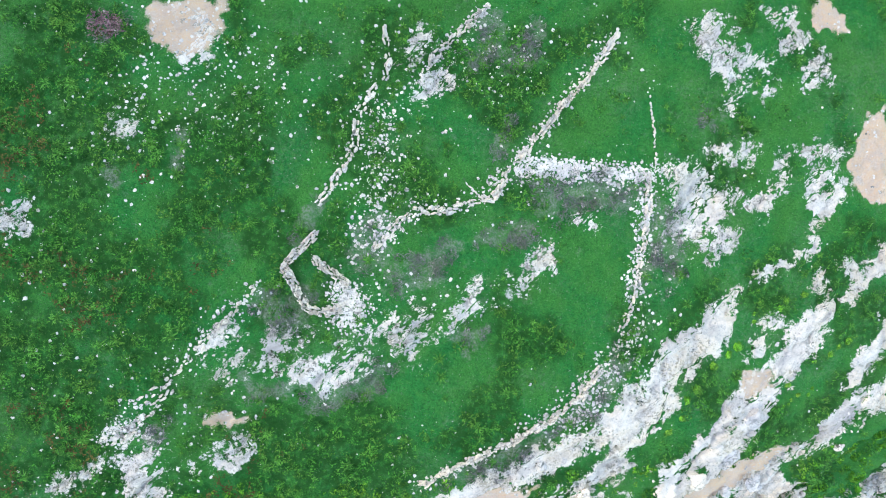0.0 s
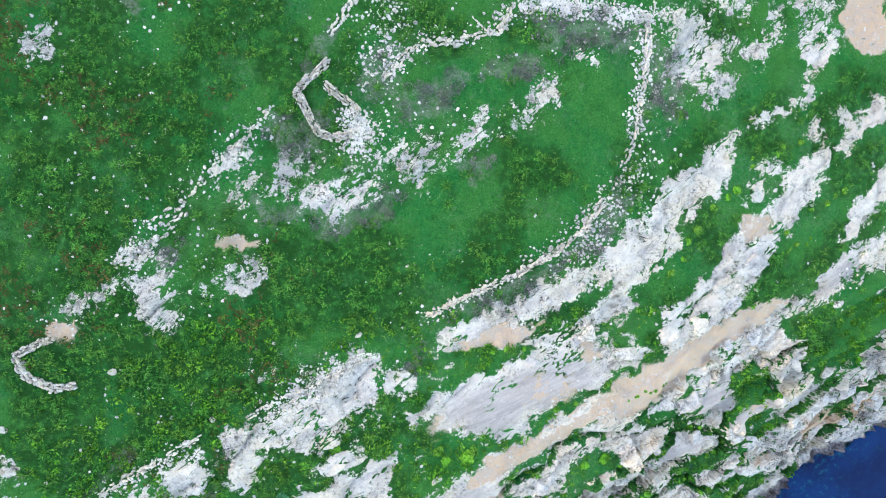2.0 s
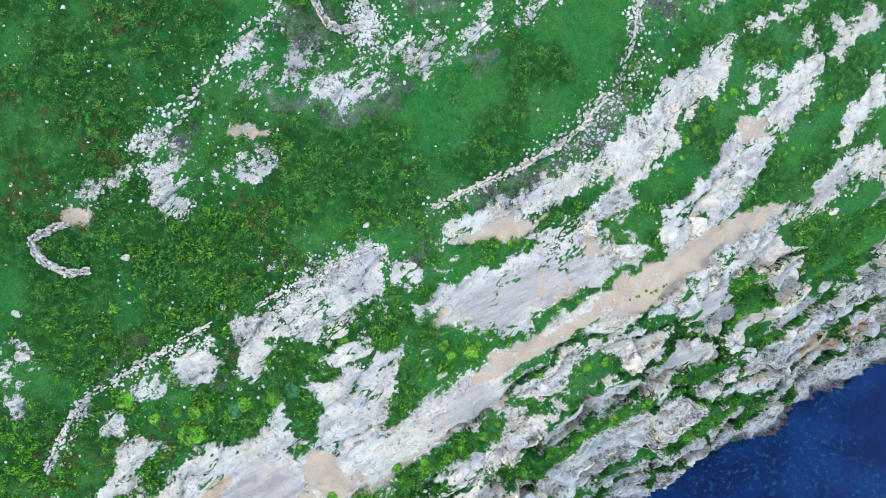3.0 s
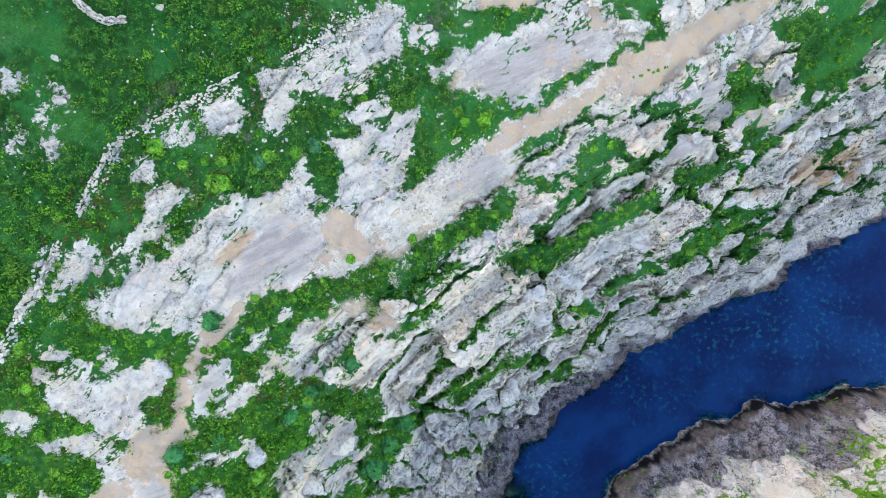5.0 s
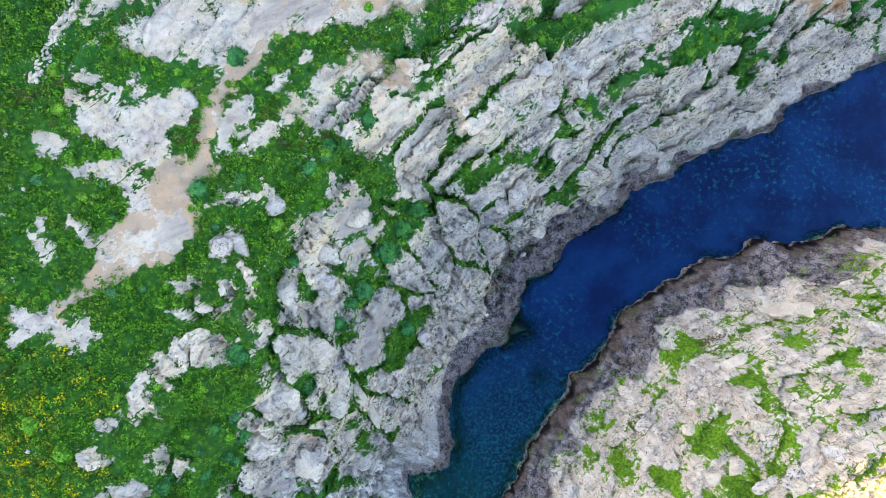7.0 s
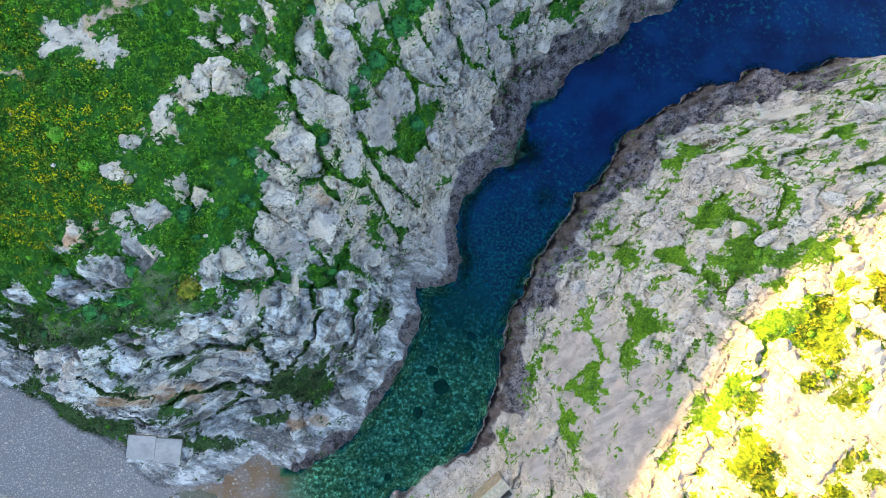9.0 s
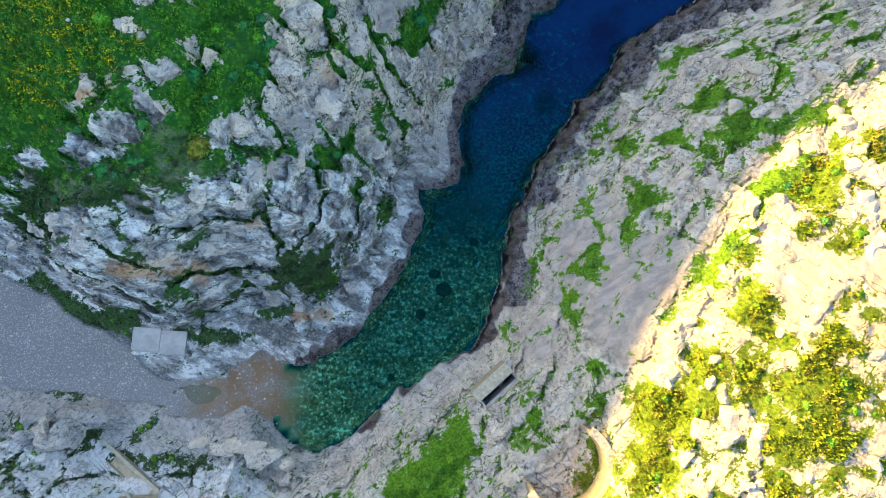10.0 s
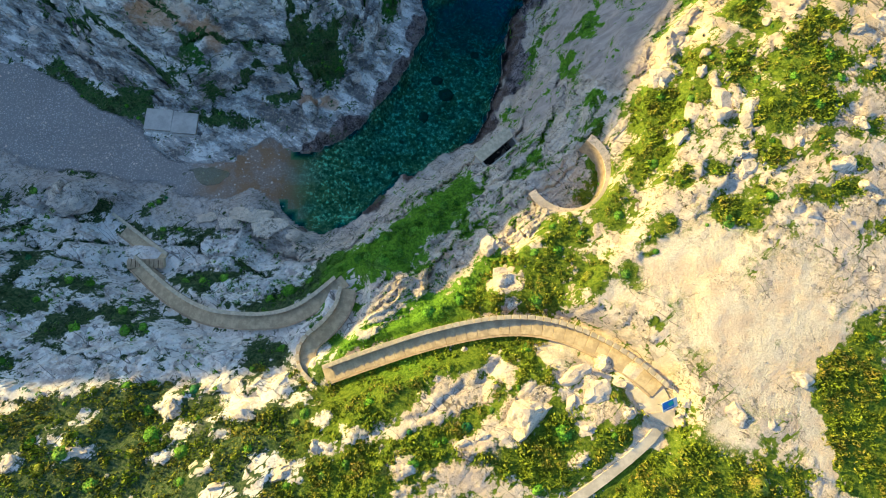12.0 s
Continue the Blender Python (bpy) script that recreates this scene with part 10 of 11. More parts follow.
def block_things(x, y, size, material, sink, flatten, label, most=170):
    """Stand the largest blocks as things of their own; give back the rest."""
    order = np.argsort(-size)
    meshes = [quick_mesh("rock_block", co, fa, material, True) for co, fa in chunks]
    for k, i in enumerate(order[:most]):
        ob = new("rock_block", meshes[k % len(meshes)])
        s = size[i]
        ob.matrix_world = pose(x[i], y[i], ground_z(x[i], y[i]) - sink * s, 0, 0, 37 * k % 360) @ Matrix.Diagonal((s, s, s * flatten, 1))
        tagged(ob, label, "rock", "blocks on the slopes")
    rest = order[most:]
    return x[rest], y[rest], size[rest]


x, y = scatter_spots(9000, -74, 72, -180, -8, crag_chance)
x, y, size = block_things(x, y, 0.25 + 1.6 * rng.uniform(0, 1, len(x)) ** 3, CRAG, 0.12, 1.0, "large angular grey limestone block wedged on the cliff")
tagged(strew("cliff_blocks", chunks, x, y, size, CRAG, True, 0.12), "angular broken blocks of grey and cream limestone on the cliffs", "rocks", kind="stuff")

x, y = scatter_spots(20000, -40, 72, -147, -90, lambda x, y: crag_chance(x, y) * ~is_north(x, y) * smooth(10, 24, shore_far(x, y)))
x, y, size = block_things(x, y, 0.35 + 1.7 * rng.uniform(0, 1, len(x)) ** 2.4, STONE, 0.12, 0.7, "cream limestone block lying on the sunny bank", 90)
tagged(strew("bank_rocks", chunks, x, y, size, STONE, True, 0.12, 0.7), "cream limestone outcrops and loose blocks on the sunny bank", "rocks", kind="stuff")


def cushion_chance(x, y):
    return at_grid(open_rock, x, y) * smooth(3, 6, shore_far(x, y)) * smooth(-0.1, 0.5, rough_noise(x, y, 6, 150, 3)) * (at_grid(made, x, y) > 1.6) * (1 - 0.85 * at_grid(layers["soil"], x, y))


x, y = scatter_spots(22000, -74, 72, -190, 34, cushion_chance)
tagged(strew("cushion_plants", [plant_shape(170 + k, 10, 0.34, 0.5) for k in range(3)], x, y, 0.10 + 0.30 * rng.uniform(0, 1, len(x)) ** 2, WIRY, sink=0.1), "small dark cushion plants rooted in cracks of the rock", "plants", kind="stuff")

x, y = scatter_spots(5200, -74, -6, -176, -138, lambda x, y: cushion_chance(x, y) * ~is_north(x, y))
tagged(strew("thyme_cushions", [plant_shape(190 + k, 26, 0.24, 0.55) for k in range(3)], x, y, 0.18 + 0.5 * rng.uniform(0, 1, len(x)) ** 2, SHADED_GREEN, sink=0.1), "grey-green thyme cushions dotted over the white rock", "plants", kind="stuff")

# a band of rubble along a fallen wall, and the heap beside the ruin
for line, wide, count in (([(5.5, 9.6), (11, 9.5), (18, 9.0)], 1.0, 1300), ([(17.5, 8.5), (17, 4.5), (16, -2)], 1.1, 420),
                          ([(-9.6, -1.2), (-9.2, -2.6), (-8.4, -3.4)], 1.4, 330), ([(-10, -23), (-17, -27)], 1.6, 600),
                          ([(17, -4), (13, -10), (9.5, -14)], 1.5, 500),
                          ([(-6.5, 15), (-6.0, 9), (-7, 3)], 1.8, 420), ([(3, 23.8), (-2.8, 17)], 1.0, 160), ([(14.7, 21.7), (5.5, 10.2)], 0.9, 240),
                          ([(4.6, 9.4), (2.3, 6.9), (-3, 6), (-6.6, 2.9)], 0.9, 260), ([(-9.8, -0.6), (-8.2, -1.8), (-9, -3.2)], 1.2, 380),
                          ([(-16, -0.5), (-22, -6), (-29, -13.5)], 1.5, 300), ([(-24, -30), (-34, -35.6), (-38, -42.5)], 0.9, 420),
                          ([(13, -8), (5, -14.8), (-3, -18.6)], 0.9, 260), ([(-40, -45.5), (-45.6, -56.7)], 0.9, 200)):
    seg = rng.integers(0, len(line) - 1, count)
    t = rng.uniform(0, 1, count)
    a, b = np.array(line)[seg], np.array(line)[seg + 1]
    q = a + (b - a) * t[:, None] + rng.normal(0, wide * 0.5, (count, 2))
    tagged(strew("rubble", small, q[:, 0], q[:, 1], 0.05 + 0.20 * rng.uniform(0, 1, count) ** 2, RUBBLE, True, 0.0), "tumbled limestone rubble of a fallen field wall", "rubble", kind="stuff")


# ---- boulders and shrubs that stand alone ----
def boulder_mesh(seed, long, wide, tall):
    co, fa = stone_shape(300 + seed, 1.0, 14, 3)
    co = co * (long, wide, tall)
    n1 = np.abs(rough_noise(co[:, 0] + 7 * seed, co[:, 1] + co[:, 2], 0.7 * max(long, wide), 12, 3))
    co = co * (1.05 - 0.22 * n1)[:, None]
    return quick_mesh("boulder", co, fa, STONE, True)


for group in BOULDERS:
    for bx, by, long, wide, turn in group:
        seed = int(abs(bx * 31 + by * 17)) % 997
        tall = min((0.62 if max(long, wide) < 1.6 else 0.5) * min(long, wide), 1.3)
        ob = new("boulder", boulder_mesh(seed, long, wide, tall))
        ob.matrix_world = pose(bx, by, ground_z(bx, by) + 0.02 * tall, 0, 0, turn) @ Matrix.Scale(0.9, 4)
        size = "large" if max(long, wide) > 1.6 else "small"
        where = "on the grassy plateau" if ground_z(bx, by) > 26 and by > -70 else "in the cliff scrub"
        tagged(ob, f"{size} weathered pale limestone boulder {where}", "boulder", "limestone boulders")

# single shrubs along the green strokes of the east bank and the ledges
shrub_shapes = [bush_shape(400 + k, 120, 0.13, 0.65) for k in range(5)]
shrub_meshes = [quick_mesh("shrub", co, fa, SHRUB) for co, fa in shrub_shapes]
# south bank copies: the same shrub in a sunlit and a shaded colour
lit_meshes = [quick_mesh("shrub", co, fa, LIT_OLIVE) for co, fa in shrub_shapes]
shaded_meshes = [quick_mesh("shrub", co, fa, SHADED_GREEN) for co, fa in shrub_shapes]
pale_meshes = [quick_mesh("shrub", co, fa, GREY_GREEN) for co, fa in shrub_shapes]
made_shrubs, more_shrubs = 0, []
for group in GREEN:
    for width, *line in group:
        if width < 2.6 and made_shrubs < 1150:
            spots = [(line[k], line[k + 1]) for k in range(0, len(line), 2)]
            for (ax, ay), (bx, by) in list(zip(spots, spots[1:])):
                far = int(math.hypot(bx - ax, by - ay) / (1.5 * width))
                spots += [(ax + (bx - ax) * q / far, ay + (by - ay) * q / far) for q in range(1, far)]
            for gx, gy in spots:
                r = 0.7 * width * (0.7 + 0.5 * rng.uniform())
                sx, sy = gx + rng.normal(0, 0.35 * width), gy + rng.normal(0, 0.35 * width)
                if at_grid(made, np.array([sx]), np.array([sy]))[0] < 1.5 + r or at_grid(floor * 1.0, np.array([sx]), np.array([sy]))[0] > 0.2:
                    continue
                if at_grid(layers["rock"], np.array([sx]), np.array([sy]))[0] > 0.5:
                    continue
                pale = sx < -15 and -115 < sy < -60 or rng.uniform() < 0.12
                made_shrubs += 1
                if made_shrubs % 3:
                    more_shrubs.append((sx, sy, r))
                    continue
                ob = new("shrub", (pale_meshes if pale else shrub_meshes if is_north(np.array([sx]), np.array([sy]))[0] else lit_meshes if at_grid(layers["sunny"], np.array([sx]), np.array([sy]))[0] > 0.5 else shaded_meshes)[made_shrubs % 5])
                ob.matrix_world = pose(sx, sy, ground_z(sx, sy) - 0.12 * r, 0, 0, 77 * made_shrubs % 360) @ Matrix.Diagonal((r, r, r * 0.8, 1))
                tagged(ob, "rounded grey-green bush on the rocky slope" if pale else "dense dark green shrub rooted in the limestone", "shrub", "shrubs on the cliff sides")
more = np.array(more_shrubs)
up_north = is_north(more[:, 0], more[:, 1])
south_side = more[~up_north]
# every south bank thicket takes the shaded green leaf colour
tagged(strew("thyme_thicket", shrub_shapes, south_side[:, 0], south_side[:, 1], south_side[:, 2], SHADED_GREEN, sink=0.12, flatten=0.85), "thicket of dull green shrubs on the south bank", "shrubs", kind="stuff")
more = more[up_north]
# thickets at the cliff foot take the shaded grey leaf colour
for name, some, material, label in (("shrub_thicket", more[more[:, 1] > -106], SHRUB, "thicket of green shrubs on the cliff ledges"), ("sage_thicket", more[more[:, 1] <= -106], SHADED_GREY, "thicket of scrub below the cliff, coloured dark grey-green for the shade")):
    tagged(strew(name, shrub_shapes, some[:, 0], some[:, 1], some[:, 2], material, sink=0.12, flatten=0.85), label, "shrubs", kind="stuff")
# rounded evergreen bushes in the hollows of the slope
BUSHES = [
    (-27.6, -94.4, 1.4), (-29.7, -97.0, 1.1), (-34.5, -102.2, 1.2), (-27.6, -84.7, 1.7), (-31.9, -98.9, 1.2), (-35.8, -99.4, 1.5), (-46.0, -110.5, 1.6),
    (-42.4, -109.2, 1.7), (-20.9, -89.6, 1.6), (-20.8, -105.4, 1.5), (-40.3, -106.0, 1.2), (-30.3, -93.2, 1.1), (-26.4, -53.0, 1.5), (-26.4, -65.4, 1.1),
    (-30.5, -66.8, 1.6), (-17.5, -61.3, 1.6), (-16.1, -59.0, 1.0), (-13.0, -58.2, 1.3), (-11.3, -73.1, 2.4), (-9.5, -70.1, 2.2), (-7.6, -67.7, 1.7),
    (-14.5, -77.8, 2.1), (-16.0, -79.5, 1.5), (-17.5, -82.1, 1.4), (-27.1, -85.0, 1.5), (-19.5, -63.9, 1.3), (-21.6, -74.2, 1.3), (-9.2, -83.7, 2.0),
]
bush_meshes = [quick_mesh("bush", *bush_shape(430 + k, 300, 0.10, 0.75), LENTISK) for k in range(4)]
for k, (bx, by, r) in enumerate(BUSHES):
    ob = new("bush", bush_meshes[k % 4])
    ob.matrix_world = pose(bx, by, ground_z(bx, by) - 0.15 * r, 0, 0, 71 * k % 360) @ Matrix.Diagonal((r, r, r * 0.9, 1))
    tagged(ob, "large round evergreen bush in a hollow of the cliff" if r > 1.6 else "small round evergreen bush between the rocks", "bush", "round bushes on the slope")
yellow_bush = new("bush", quick_mesh("bush", *bush_shape(450, 320, 0.10, 0.6), LIT_OLIVE))
yellow_bush.matrix_world = pose(-35.1, -107.9, ground_z(-35.1, -107.9) - 0.2) @ Matrix.Diagonal((2.0, 2.1, 1.6, 1))
tagged(yellow_bush, "yellowish green spurge bush at the cliff's edge", "bush")
pink = new("dry_bush", quick_mesh("dry_bush", *plant_shape(500, 420, 0.11, 0.55, 0.8, 0.25), PINK_TWIGS))
pink.matrix_world = pose(-29.1, 21.4, ground_z(-29.1, 21.4) - 0.1) @ Matrix.Diagonal((2.1, 1.6, 1.5, 1))
tagged(pink, "pinkish brown leafless round bush on the turf", "bush")

dry_bush = new("dry_bush", quick_mesh("dry_bush", *plant_shape(501, 420, 0.11, 0.5, 0.8, 0.25), DRY_TWIGS))
dry_bush.matrix_world = pose(36.2, -85.9, ground_z(36.2, -85.9) - 0.1, 0, 0, 20) @ Matrix.Diagonal((2.6, 1.2, 1.0, 1))
tagged(dry_bush, "withered reddish brown bush on the shore rocks", "bush")

# dark rocks under the clear water of the cove
for k, (rx, ry, rr) in enumerate(((-6.4, -121.8, 1.2), (-5.0, -124.2, 1.7), (-8.6, -128.4, 1.2), (-13.5, -138.5, 0.8), (0.2, -116.0, 0.9))):
    ob = new("submerged_rock", quick_mesh("submerged_rock", stone_shape(900 + k, 0.5, 9, 2)[0] * rr, stone_shape(900 + k, 0.5, 9, 2)[1], WEEDY, True))
    ob.matrix_world = pose(rx, ry, ground_z(rx, ry) + 0.15 * rr, 0, 0, 50 * k)
    tagged(ob, "dark weed covered rock on the shallow seabed", "rock", "submerged rocks")

SHOAL = plain_material("shoal_rock", (0.20, 0.13, 0.115), (0.11, 0.075, 0.07))
for k, (rx, ry, rr) in enumerate(((9.3, -85.5, 2.5), (12, -93, 1.8))):
    co, fa = stone_shape(910 + k, 1.0, 8, 2)
    down = float(ground_z(rx, ry))
    ob = new("submerged_rock", quick_mesh("submerged_rock", co * (rr, rr, -down - 0.5), fa, SHOAL, True))
    ob.matrix_world = pose(rx, ry, down)
    tagged(ob, "reddish brown flat rock just under the water", "rock", "submerged rocks")

# ---- dry stone walls ----
wall_stones = []
for k in range(7):
    co, fa = stone_shape(700 + k, 0.75, 7, 1)
    wall_stones.append(quick_mesh("stone", co * (0.62, 0.5, 0.55), fa, STONE, True))


def stone_wall(line, size, courses, label, thick=1, gaps=0.1):
    """A wall of loose stones along a line; each stone is a part."""
    base = new("drystone_wall")
    base.location = (*line[0], ground_z(*line[0]))
    long = sum(math.dist(a, b) for a, b in zip(line, line[1:]))
    for course in range(courses):
        for row in range(thick):
            gone, step = size * 0.5 * (course % 2), size * 0.8
            while gone < long:
                left = gone
                for a, b in zip(line, line[1:]):
                    d = math.dist(a, b)
                    if left <= d:
                        break
                    left -= d
                ux, uy = (b[0] - a[0]) / d, (b[1] - a[1]) / d
                side = (row - (thick - 1) / 2) * size * 0.62 + rng.normal(0, size * 0.14)
                sx, sy = a[0] + ux * left - uy * side, a[1] + uy * left + ux * side
                if rng.uniform() > gaps + 0.22 * course:
                    s = size * rng.uniform(0.65, 1.0) * (1.0 if rng.uniform() < 0.8 else 1.6)
                    place = pose(sx, sy, ground_z(sx, sy) + (course + 0.25) * size * 0.55, rng.uniform(-12, 12), rng.uniform(-12, 12), math.degrees(math.atan2(uy, ux)) + rng.uniform(-25, 25))
                    part("stone", wall_stones[rng.integers(0, 7)], base, Matrix.Translation(-Vector(base.location)) @ place @ Matrix.Diagonal((s * rng.uniform(0.8, 1.35), s * rng.uniform(0.7, 1.1), s, 1)))
                gone += step * rng.uniform(0.85, 1.2)
    return tagged(base, label, "wall", "dry stone field walls")


low = "low tumbled dry stone wall of pale limestone across the turf"
stone_wall(WALL_LINES[0], 0.5, 1, low, 2, 0.1)
stone_wall(WALL_LINES[1], 0.42, 2, "narrow straight dry stone wall dividing the green fields", 2, 0.12)
stone_wall(WALL_LINES[2], 0.55, 1, "row of large pale stones edging the meadow", 2, 0.1)
stone_wall(WALL_LINES[3], 0.52, 1, "curved dry stone wall with tumbled stones", 2, 0.15)
stone_wall(WALL_LINES[4], 0.4, 1, low, 1, 0.3)
stone_wall(WALL_LINES[5], 0.5, 1, low, 2, 0.3)
stone_wall(WALL_LINES[6], 0.42, 2, "long dry stone retaining wall at the meadow's edge", 2, 0.08)
stone_wall(WALL_LINES[7], 0.42, 1, "broken dry stone wall above the cliff slope", 2, 0.22)
stone_wall(WALL_LINES[8], 0.5, 1, low, 2, 0.4)
stone_wall(MORE_WALL_LINES[0], 0.45, 1, low, 1, 0.1)
stone_wall(MORE_WALL_LINES[1], 0.45, 1, low, 2, 0.2)
stone_wall(MORE_WALL_LINES[2], 0.45, 1, "old wall of stones beside the overgrown field", 3, 0.25)
stone_wall(MORE_WALL_LINES[3], 0.5, 1, low, 2, 0.35)
stone_wall(MORE_WALL_LINES[4], 0.5, 1, low, 2, 0.35)
stone_wall(MORE_WALL_LINES[5], 0.38, 3, "thick ruined stone wall of a roofless field hut", 3, 0.05)
stone_wall(MORE_WALL_LINES[6], 0.38, 3, "short inner stone wall of the ruined hut", 3, 0.05)
stone_wall(MORE_WALL_LINES[7], 0.36, 3, "curved dry stone wall of a small hunting hide", 3, 0.03)


# ---- the built stairway ----
CONCRETE = plain_material("weathered_concrete", (0.58, 0.475, 0.315), (0.40, 0.32, 0.215), 0.9, 0.9)
COPING = plain_material("pale_coping", (0.66, 0.57, 0.42), (0.48, 0.41, 0.30), 0.9, 0.5)
MASONRY = plain_material("sandstone_masonry", (0.50, 0.385, 0.26), (0.33, 0.255, 0.175), 0.9, 0.7)


def resample(line, step):
    """Places with heights at even steps along a smooth line, with the way at each."""
    pts = [Vector(p) for p in line]
    for _ in range(2):
        pts = [pts[0]] + [q for a, b in zip(pts, pts[1:]) for q in (a.lerp(b, 0.25), a.lerp(b, 0.75))] + [pts[-1]]
    out, need = [], 0.0
    for a, b in zip(pts, pts[1:]):
        d = (b - a).length
        while need <= d:
            out.append(a.lerp(b, need / d))
            need += step
        need -= d
    way = [((out[min(i + 1, len(out) - 1)] - out[max(i - 1, 0)]) * Vector((1, 1, 0))).normalized() for i in range(len(out))]
    return out, way


def ribbon(name, line, left, right, low, high, material, steps=False):
    """A solid strip along a line, from one side offset to the other, between two heights over the line."""
    pts, way = resample(line, 0.5)
    bm = bmesh.new()
    rings = []
    for i, (p, w) in enumerate(zip(pts, way)):
        n = Vector((-w.y, w.x, 0))
        rings.append([bm.verts.new(p + n * s + Vector((0, 0, z))) for s, z in ((left, low), (left, high), (right, high), (right, low))])
    for a, b in zip(rings, rings[1:]):
        for k in range(4):
            bm.faces.new((a[k], a[(k + 1) % 4], b[(k + 1) % 4], b[k]))
    bm.faces.new(rings[0]), bm.faces.new(rings[-1][::-1])
    bmesh.ops.recalc_face_normals(bm, faces=bm.faces)
    mesh = bpy.data.meshes.new(name)
    bm.to_mesh(mesh)
    bm.free()
    mesh.materials.append(material)
    return mesh


def stairway(line, tread, label, wall_side=1, both=False):
    """A flight: its bed, treads one by one, and a parapet."""
    thing = new("stairway")
    part("bed", ribbon("bed", line, -0.85, 0.85, -1.6, 0.0, CONCRETE), thing)
    pts, way = resample(line, tread)
    step_mesh = box_mesh("tread", tread * 0.94, 1.64, 0.05, CONCRETE, 0.02)
    for i, (p, w) in enumerate(zip(pts, way)):
        a, b = pts[max(i - 1, 0)], pts[min(i + 1, len(pts) - 1)]
        fall = -0.8 * math.degrees(math.atan2(b.z - a.z, max((b - a).xy.length, 0.1)))
        part("tread", step_mesh, thing, pose(*p, 0, 0, math.degrees(math.atan2(w.y, w.x))) @ pose(0, 0, 0, 0, fall, 0))
    s = wall_side
    part("parapet", ribbon("parapet", line, s * 0.85, s * 1.2, -1.8, 0.5, MASONRY), thing, None, "sandstone parapet wall")
    slab = box_mesh("coping_stone", 0.78, 0.5, 0.12, COPING, 0.03)
    for p, w in zip(*resample(line, 0.8)):
        side = Vector((-w.y, w.x, 0)) * s * 1.03
        part("coping_stone", slab, thing, pose(p.x + side.x, p.y + side.y, p.z + 0.5, rng.uniform(-2, 2), 0, math.degrees(math.atan2(w.y, w.x)) + rng.uniform(-2, 2)))
    part("kerb", ribbon("kerb", line, -s * 1.05, -s * 0.852, -1.4, 0.5 if both else 0.16, MASONRY), thing)
    return tagged(thing, label, "stairs", "stairway down to the beach")


stairway(STAIR_LOW, 1.1, "lowest ramp of the stone stairway by the beach", 1)
stairway(STAIR_MID, 1.1, "long stepped ramp with a stone parapet on the rocky slope", 1)
stairway(STAIR_TURN, 0.6, "steep turning flight of concrete steps with a low kerb", -1)
stairway(STAIR_TOP, 1.2, "upper stepped ramp with a long curved parapet wall", 1)

# landing between the two lowest flights
landing = new("stair_landing", box_mesh("stair_landing", 5.2, 1.3, 1.4, CONCRETE))
landing.matrix_world = pose(-49.0, -154.4, 2.3, 0, 0, 3)
tagged(landing, "flat concrete landing of the beach stairway", "landing")

# ---- boat slabs on the beach ----
SLAB = plain_material("bare_concrete", (0.55, 0.53, 0.50), (0.42, 0.40, 0.38), 0.85, 1.4)
for cx, cy, wide in ((-49.85, -131.7, 4.0), (-45.9, -132.2, 3.7)):
    slab = new("boat_slab")
    slab.matrix_world = pose(cx, cy, 1.0, 0, 0, -4)
    part("base", box_mesh("base", wide, 3.3, 1.0, MASONRY, 0.04), slab)
    part("top", box_mesh("top", wide + 0.1, 3.4, 0.22, SLAB, 0.04), slab, pose(0, 0, 1.0), "smooth grey concrete top")
    part("kerb", box_mesh("kerb", wide, 0.3, 0.25, SLAB, 0.03), slab, pose(0, -1.85, 0.55))
    tagged(slab, "flat grey concrete boat slab under the cliff", "slab", "boat slabs")

# ---- the rock-cut boathouse ----
hut = new("boathouse")
hut.matrix_world = pose(HUT[0], HUT[1], 6.4, 0, 0, HUT[2])
# near-black floor colour that stands for the shade inside the slot
SLOT_SHADE = plain_material("slot_shade", (0.05, 0.048, 0.045), (0.03, 0.03, 0.03))
part("roof", box_mesh("roof", 6.4, 1.75, 0.3, COPING, 0.05), hut, pose(0, 0.7, 1.9), "pale flat concrete roof slab")
part("back_wall", box_mesh("back_wall", 6.2, 0.3, 3.2, MASONRY, 0.03), hut, pose(0, 1.3, -1.3))
for sx in (-3.0, 3.0):
    part("side_wall", box_mesh("side_wall", 0.3, 2.7, 3.2, SLAB, 0.03), hut, pose(sx, -0.2, -1.3))
part("floor", box_mesh("floor", 5.7, 2.5, 0.2, SLOT_SHADE, 0.02), hut, pose(0, -0.2, -1.0))
part("front_wall", box_mesh("front_wall", 6.2, 0.45, 3.0, SLAB, 0.06), hut, pose(0, -1.45, -1.3))
tagged(hut, "sunken concrete boathouse with a pale flat roof above the water", "boathouse")

# ---- the round walled terrace ----
cx, cy, cr, cz = PIT
terrace = new("terrace_wall")
terrace.location = (cx, cy, cz)
arc = [(cr * math.cos(radians(a)), cr * math.sin(radians(a)), 0.0) for a in range(-150, 61, 7)]
part("retaining_wall", ribbon("retaining_wall", arc, -0.1, 0.35, -0.6, 2.8, MASONRY), terrace)
part("coping", ribbon("coping", arc, -0.6, 0.4, 2.802, 2.96, STONE), terrace, None, "broad pale plastered rim")
tagged(terrace, "curved stone wall round a sunken rock terrace", "wall")

# ---- the footpath and the paved place by the board ----
PAVING = plain_material("worn_paving", (0.66, 0.59, 0.49), (0.50, 0.44, 0.36), 0.9, 1.1)
tagged(new("pavement", ribbon("pavement", FOOTPATH[:2] + [(14.9, -173.2, 25.85)], -1.7, 1.5, -0.4, -0.12, PAVING)), "worn pale concrete paving at the head of the stairway", "pavement", kind="structure")
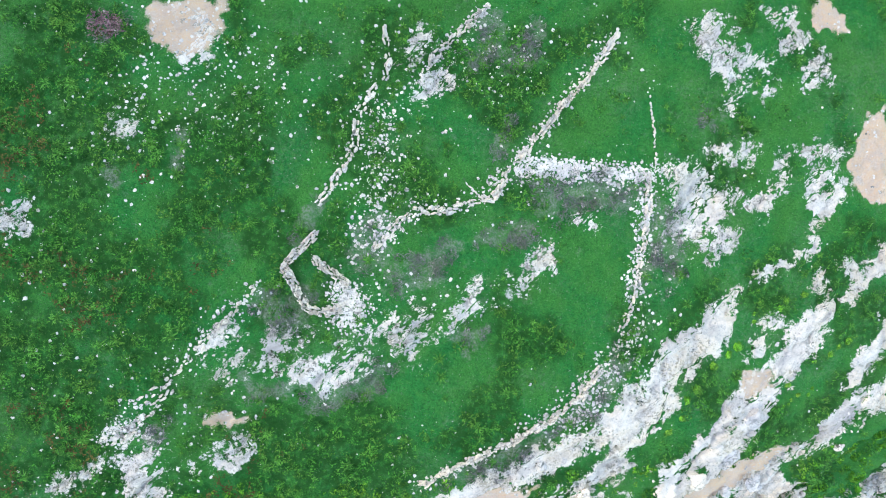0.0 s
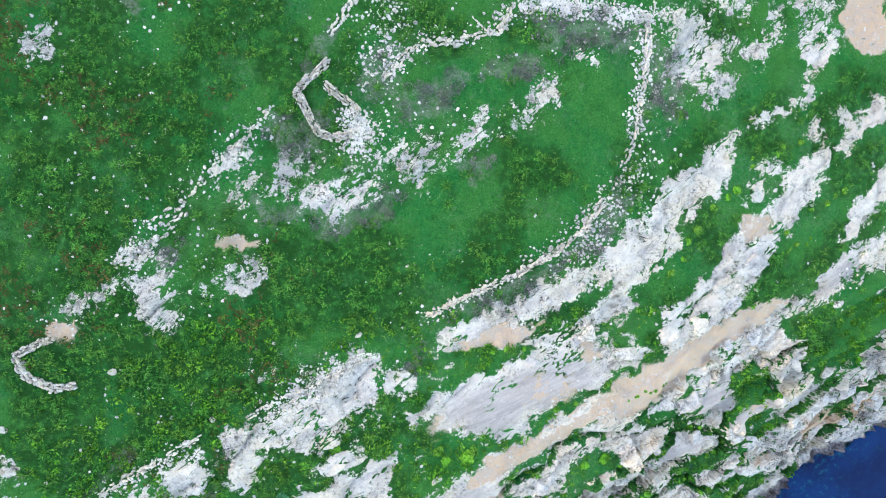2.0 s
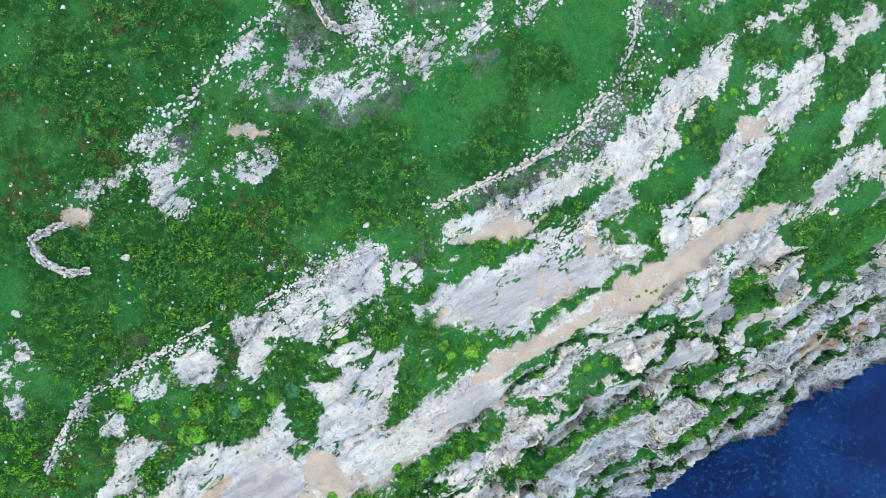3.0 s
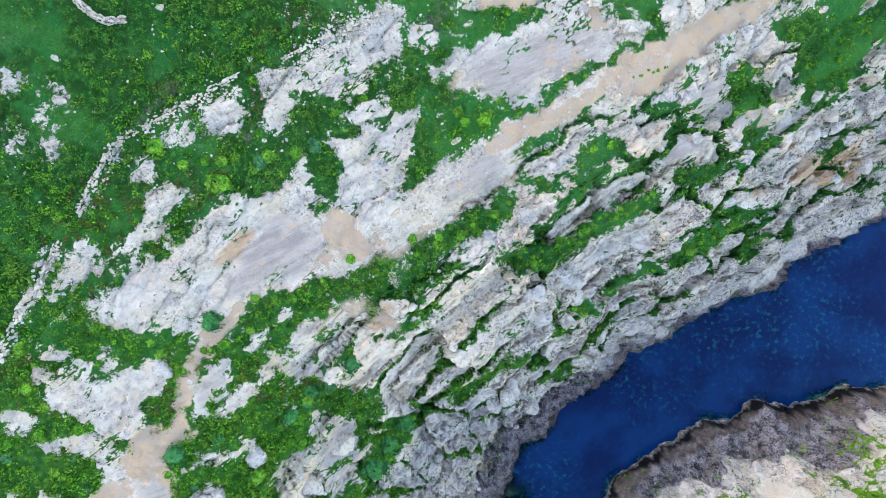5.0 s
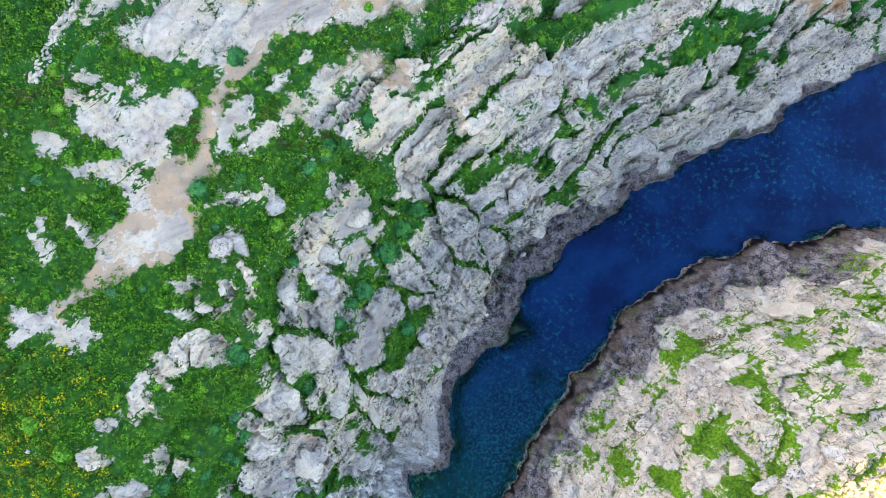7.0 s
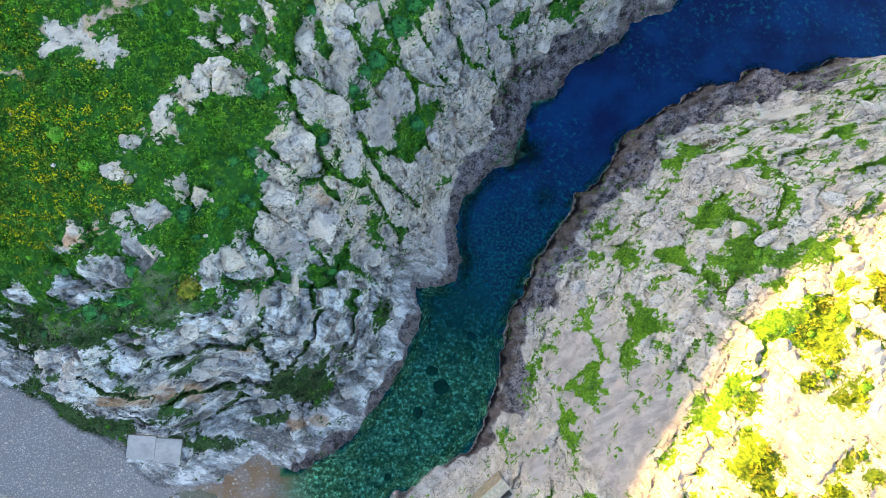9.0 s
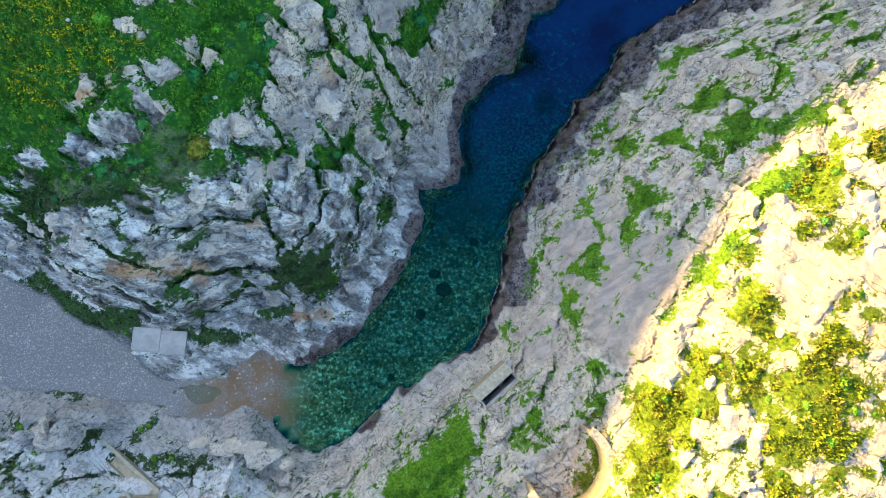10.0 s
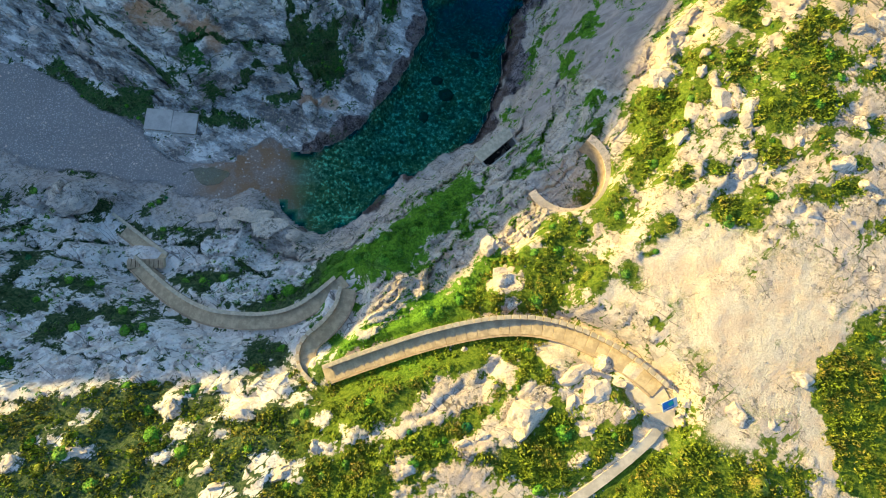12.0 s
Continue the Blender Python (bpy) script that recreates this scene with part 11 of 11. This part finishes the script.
tagged(new("footpath", ribbon("footpath", [(14.6, -173.7, 25.95)] + FOOTPATH[2:], -0.5, 0.5, -0.4, -0.10, PAVING)), "narrow pale concrete footpath through the scrub", "path", kind="structure")

# ---- the notice board ----
SIGN_BLUE = plain_material("sign_blue", (0.03, 0.22, 0.62), (0.02, 0.16, 0.5), 0.4)
SIGN_TEAL = plain_material("sign_teal", (0.05, 0.45, 0.35), (0.04, 0.36, 0.3), 0.4)
SIGN_WHITE = plain_material("sign_white", (0.8, 0.8, 0.78), (0.72, 0.72, 0.7), 0.4)
STEEL = plain_material("galvanised_steel", (0.4, 0.41, 0.42), (0.3, 0.3, 0.31), 0.45, 0.3, 0.8)
board = new("notice_board")
board.matrix_world = pose(15.6, -171.2, ground_z(15.6, -171.2) - 0.02, 0, 0, 22)
for sx in (-0.6, 0.6):
    part("post", box_mesh("post", 0.08, 0.08, 1.3, STEEL, 0.01), board, pose(sx, 0.1, 0))
panel = part("panel", box_mesh("panel", 1.7, 1.25, 0.05, SIGN_WHITE, 0.01), board, pose(0, 0, 1.3, 30, 0, 0), "tilted white panel with a blue and green map")
part("sea_area", box_mesh("sea_area", 1.2, 0.85, 0.006, SIGN_BLUE, 0.001), panel, pose(-0.15, 0.1, 0.052))
part("land_area", box_mesh("land_area", 0.55, 0.5, 0.006, SIGN_TEAL, 0.001), panel, pose(0.15, 0.12, 0.06, 0, 0, 25))
for k in range(3):
    part("text_bar", box_mesh("text_bar", 1.2 - 0.2 * k, 0.05, 0.006, SIGN_BLUE, 0.001), panel, pose(0, -0.42 - 0.07 * k, 0.052))
tagged(board, "low tilted visitor notice board with a blue map panel", "sign")


# ---- the hollow rock beside the beach ----
def hollow_rock(long, wide, tall, thick):
    """A hood of rock, open to one side: an outer and an inner uneven shell, joined round the rim."""
    rng = np.random.default_rng(77)
    across, up = 15, 7
    bump_by = rng.uniform(0.86, 1.14, (up, across))
    shells = []
    for f in (1.0, thick):
        for j in range(up):
            for i in range(across):
                a, b = radians(115 + 310 * i / (across - 1)), radians(88 * j / (up - 1))
                w = f * (bump_by[j, i] if f == 1.0 else 1.0)
                shells.append((long * w * math.cos(b) * math.cos(a), wide * w * math.cos(b) * math.sin(a), tall * w * math.sin(b)))
    n, faces = across * up, []
    for j in range(up - 1):
        for i in range(across - 1):
            q = j * across + i
            faces += [(q, q + 1, q + across + 1, q + across), (n + q, n + q + across, n + q + across + 1, n + q + 1)]
    for j in range(up - 1):
        for i in (0, across - 1):
            q = j * across + i
            faces.append((q, q + across, n + q + across, n + q))
    return quick_mesh("hollow_rock", np.array(shells), np.array(faces), CRAG, True)


cave = new("hollow_rock", hollow_rock(3.4, 2.8, 2.6, 0.74))
cave.matrix_world = pose(-60.5, -144.6, ground_z(-60.5, -144.6) - 0.3, 0, 0, 5)
tagged(cave, "hollow grey limestone rock with a dark cave mouth by the beach", "rock")

# ---- the pool left on the beach and the steps to the landing ----
def pool_material():
    n = Nodes("pool_water")
    n.put(n.bsdf.inputs["Base Color"], n.mix(n.ramp(n.noise(0.8, 4, 0.6), 0.4, 0.6), (0.20, 0.205, 0.125), (0.27, 0.25, 0.16)))
    n.bsdf.inputs["Roughness"].default_value, n.bsdf.inputs["Alpha"].default_value = 0.08, 0.6
    return n.mat


rim = []
for k in range(36):
    a = 6.2832 * k / 36
    r = 1 + 0.10 * math.sin(3 * a + 1) + 0.06 * math.sin(7 * a)
    rim.append((-44.3 + 4.6 * r * math.cos(a), -140.2 + 2.0 * r * math.sin(a), 0.46))
pool_mesh = bpy.data.meshes.new("beach_pool")
pool_mesh.from_pydata(rim, [], [tuple(range(36))])
pool_mesh.materials.append(pool_material())
tagged(new("water_pool", pool_mesh), "shallow greenish pool of still water on the beach", "water", kind="structure")

flight = new("landing_steps")
flight.location = (-51.2, -154.3, 3.704)
slab = box_mesh("tread", 0.5, 1.2, 0.16, MASONRY, 0.02)
for k in range(8):
    part("tread", slab, flight, Matrix.Translation(Vector((0.64 * k, -0.03 * k, 0.0))))
tagged(flight, "row of worn stone steps across the stair landing", "steps")
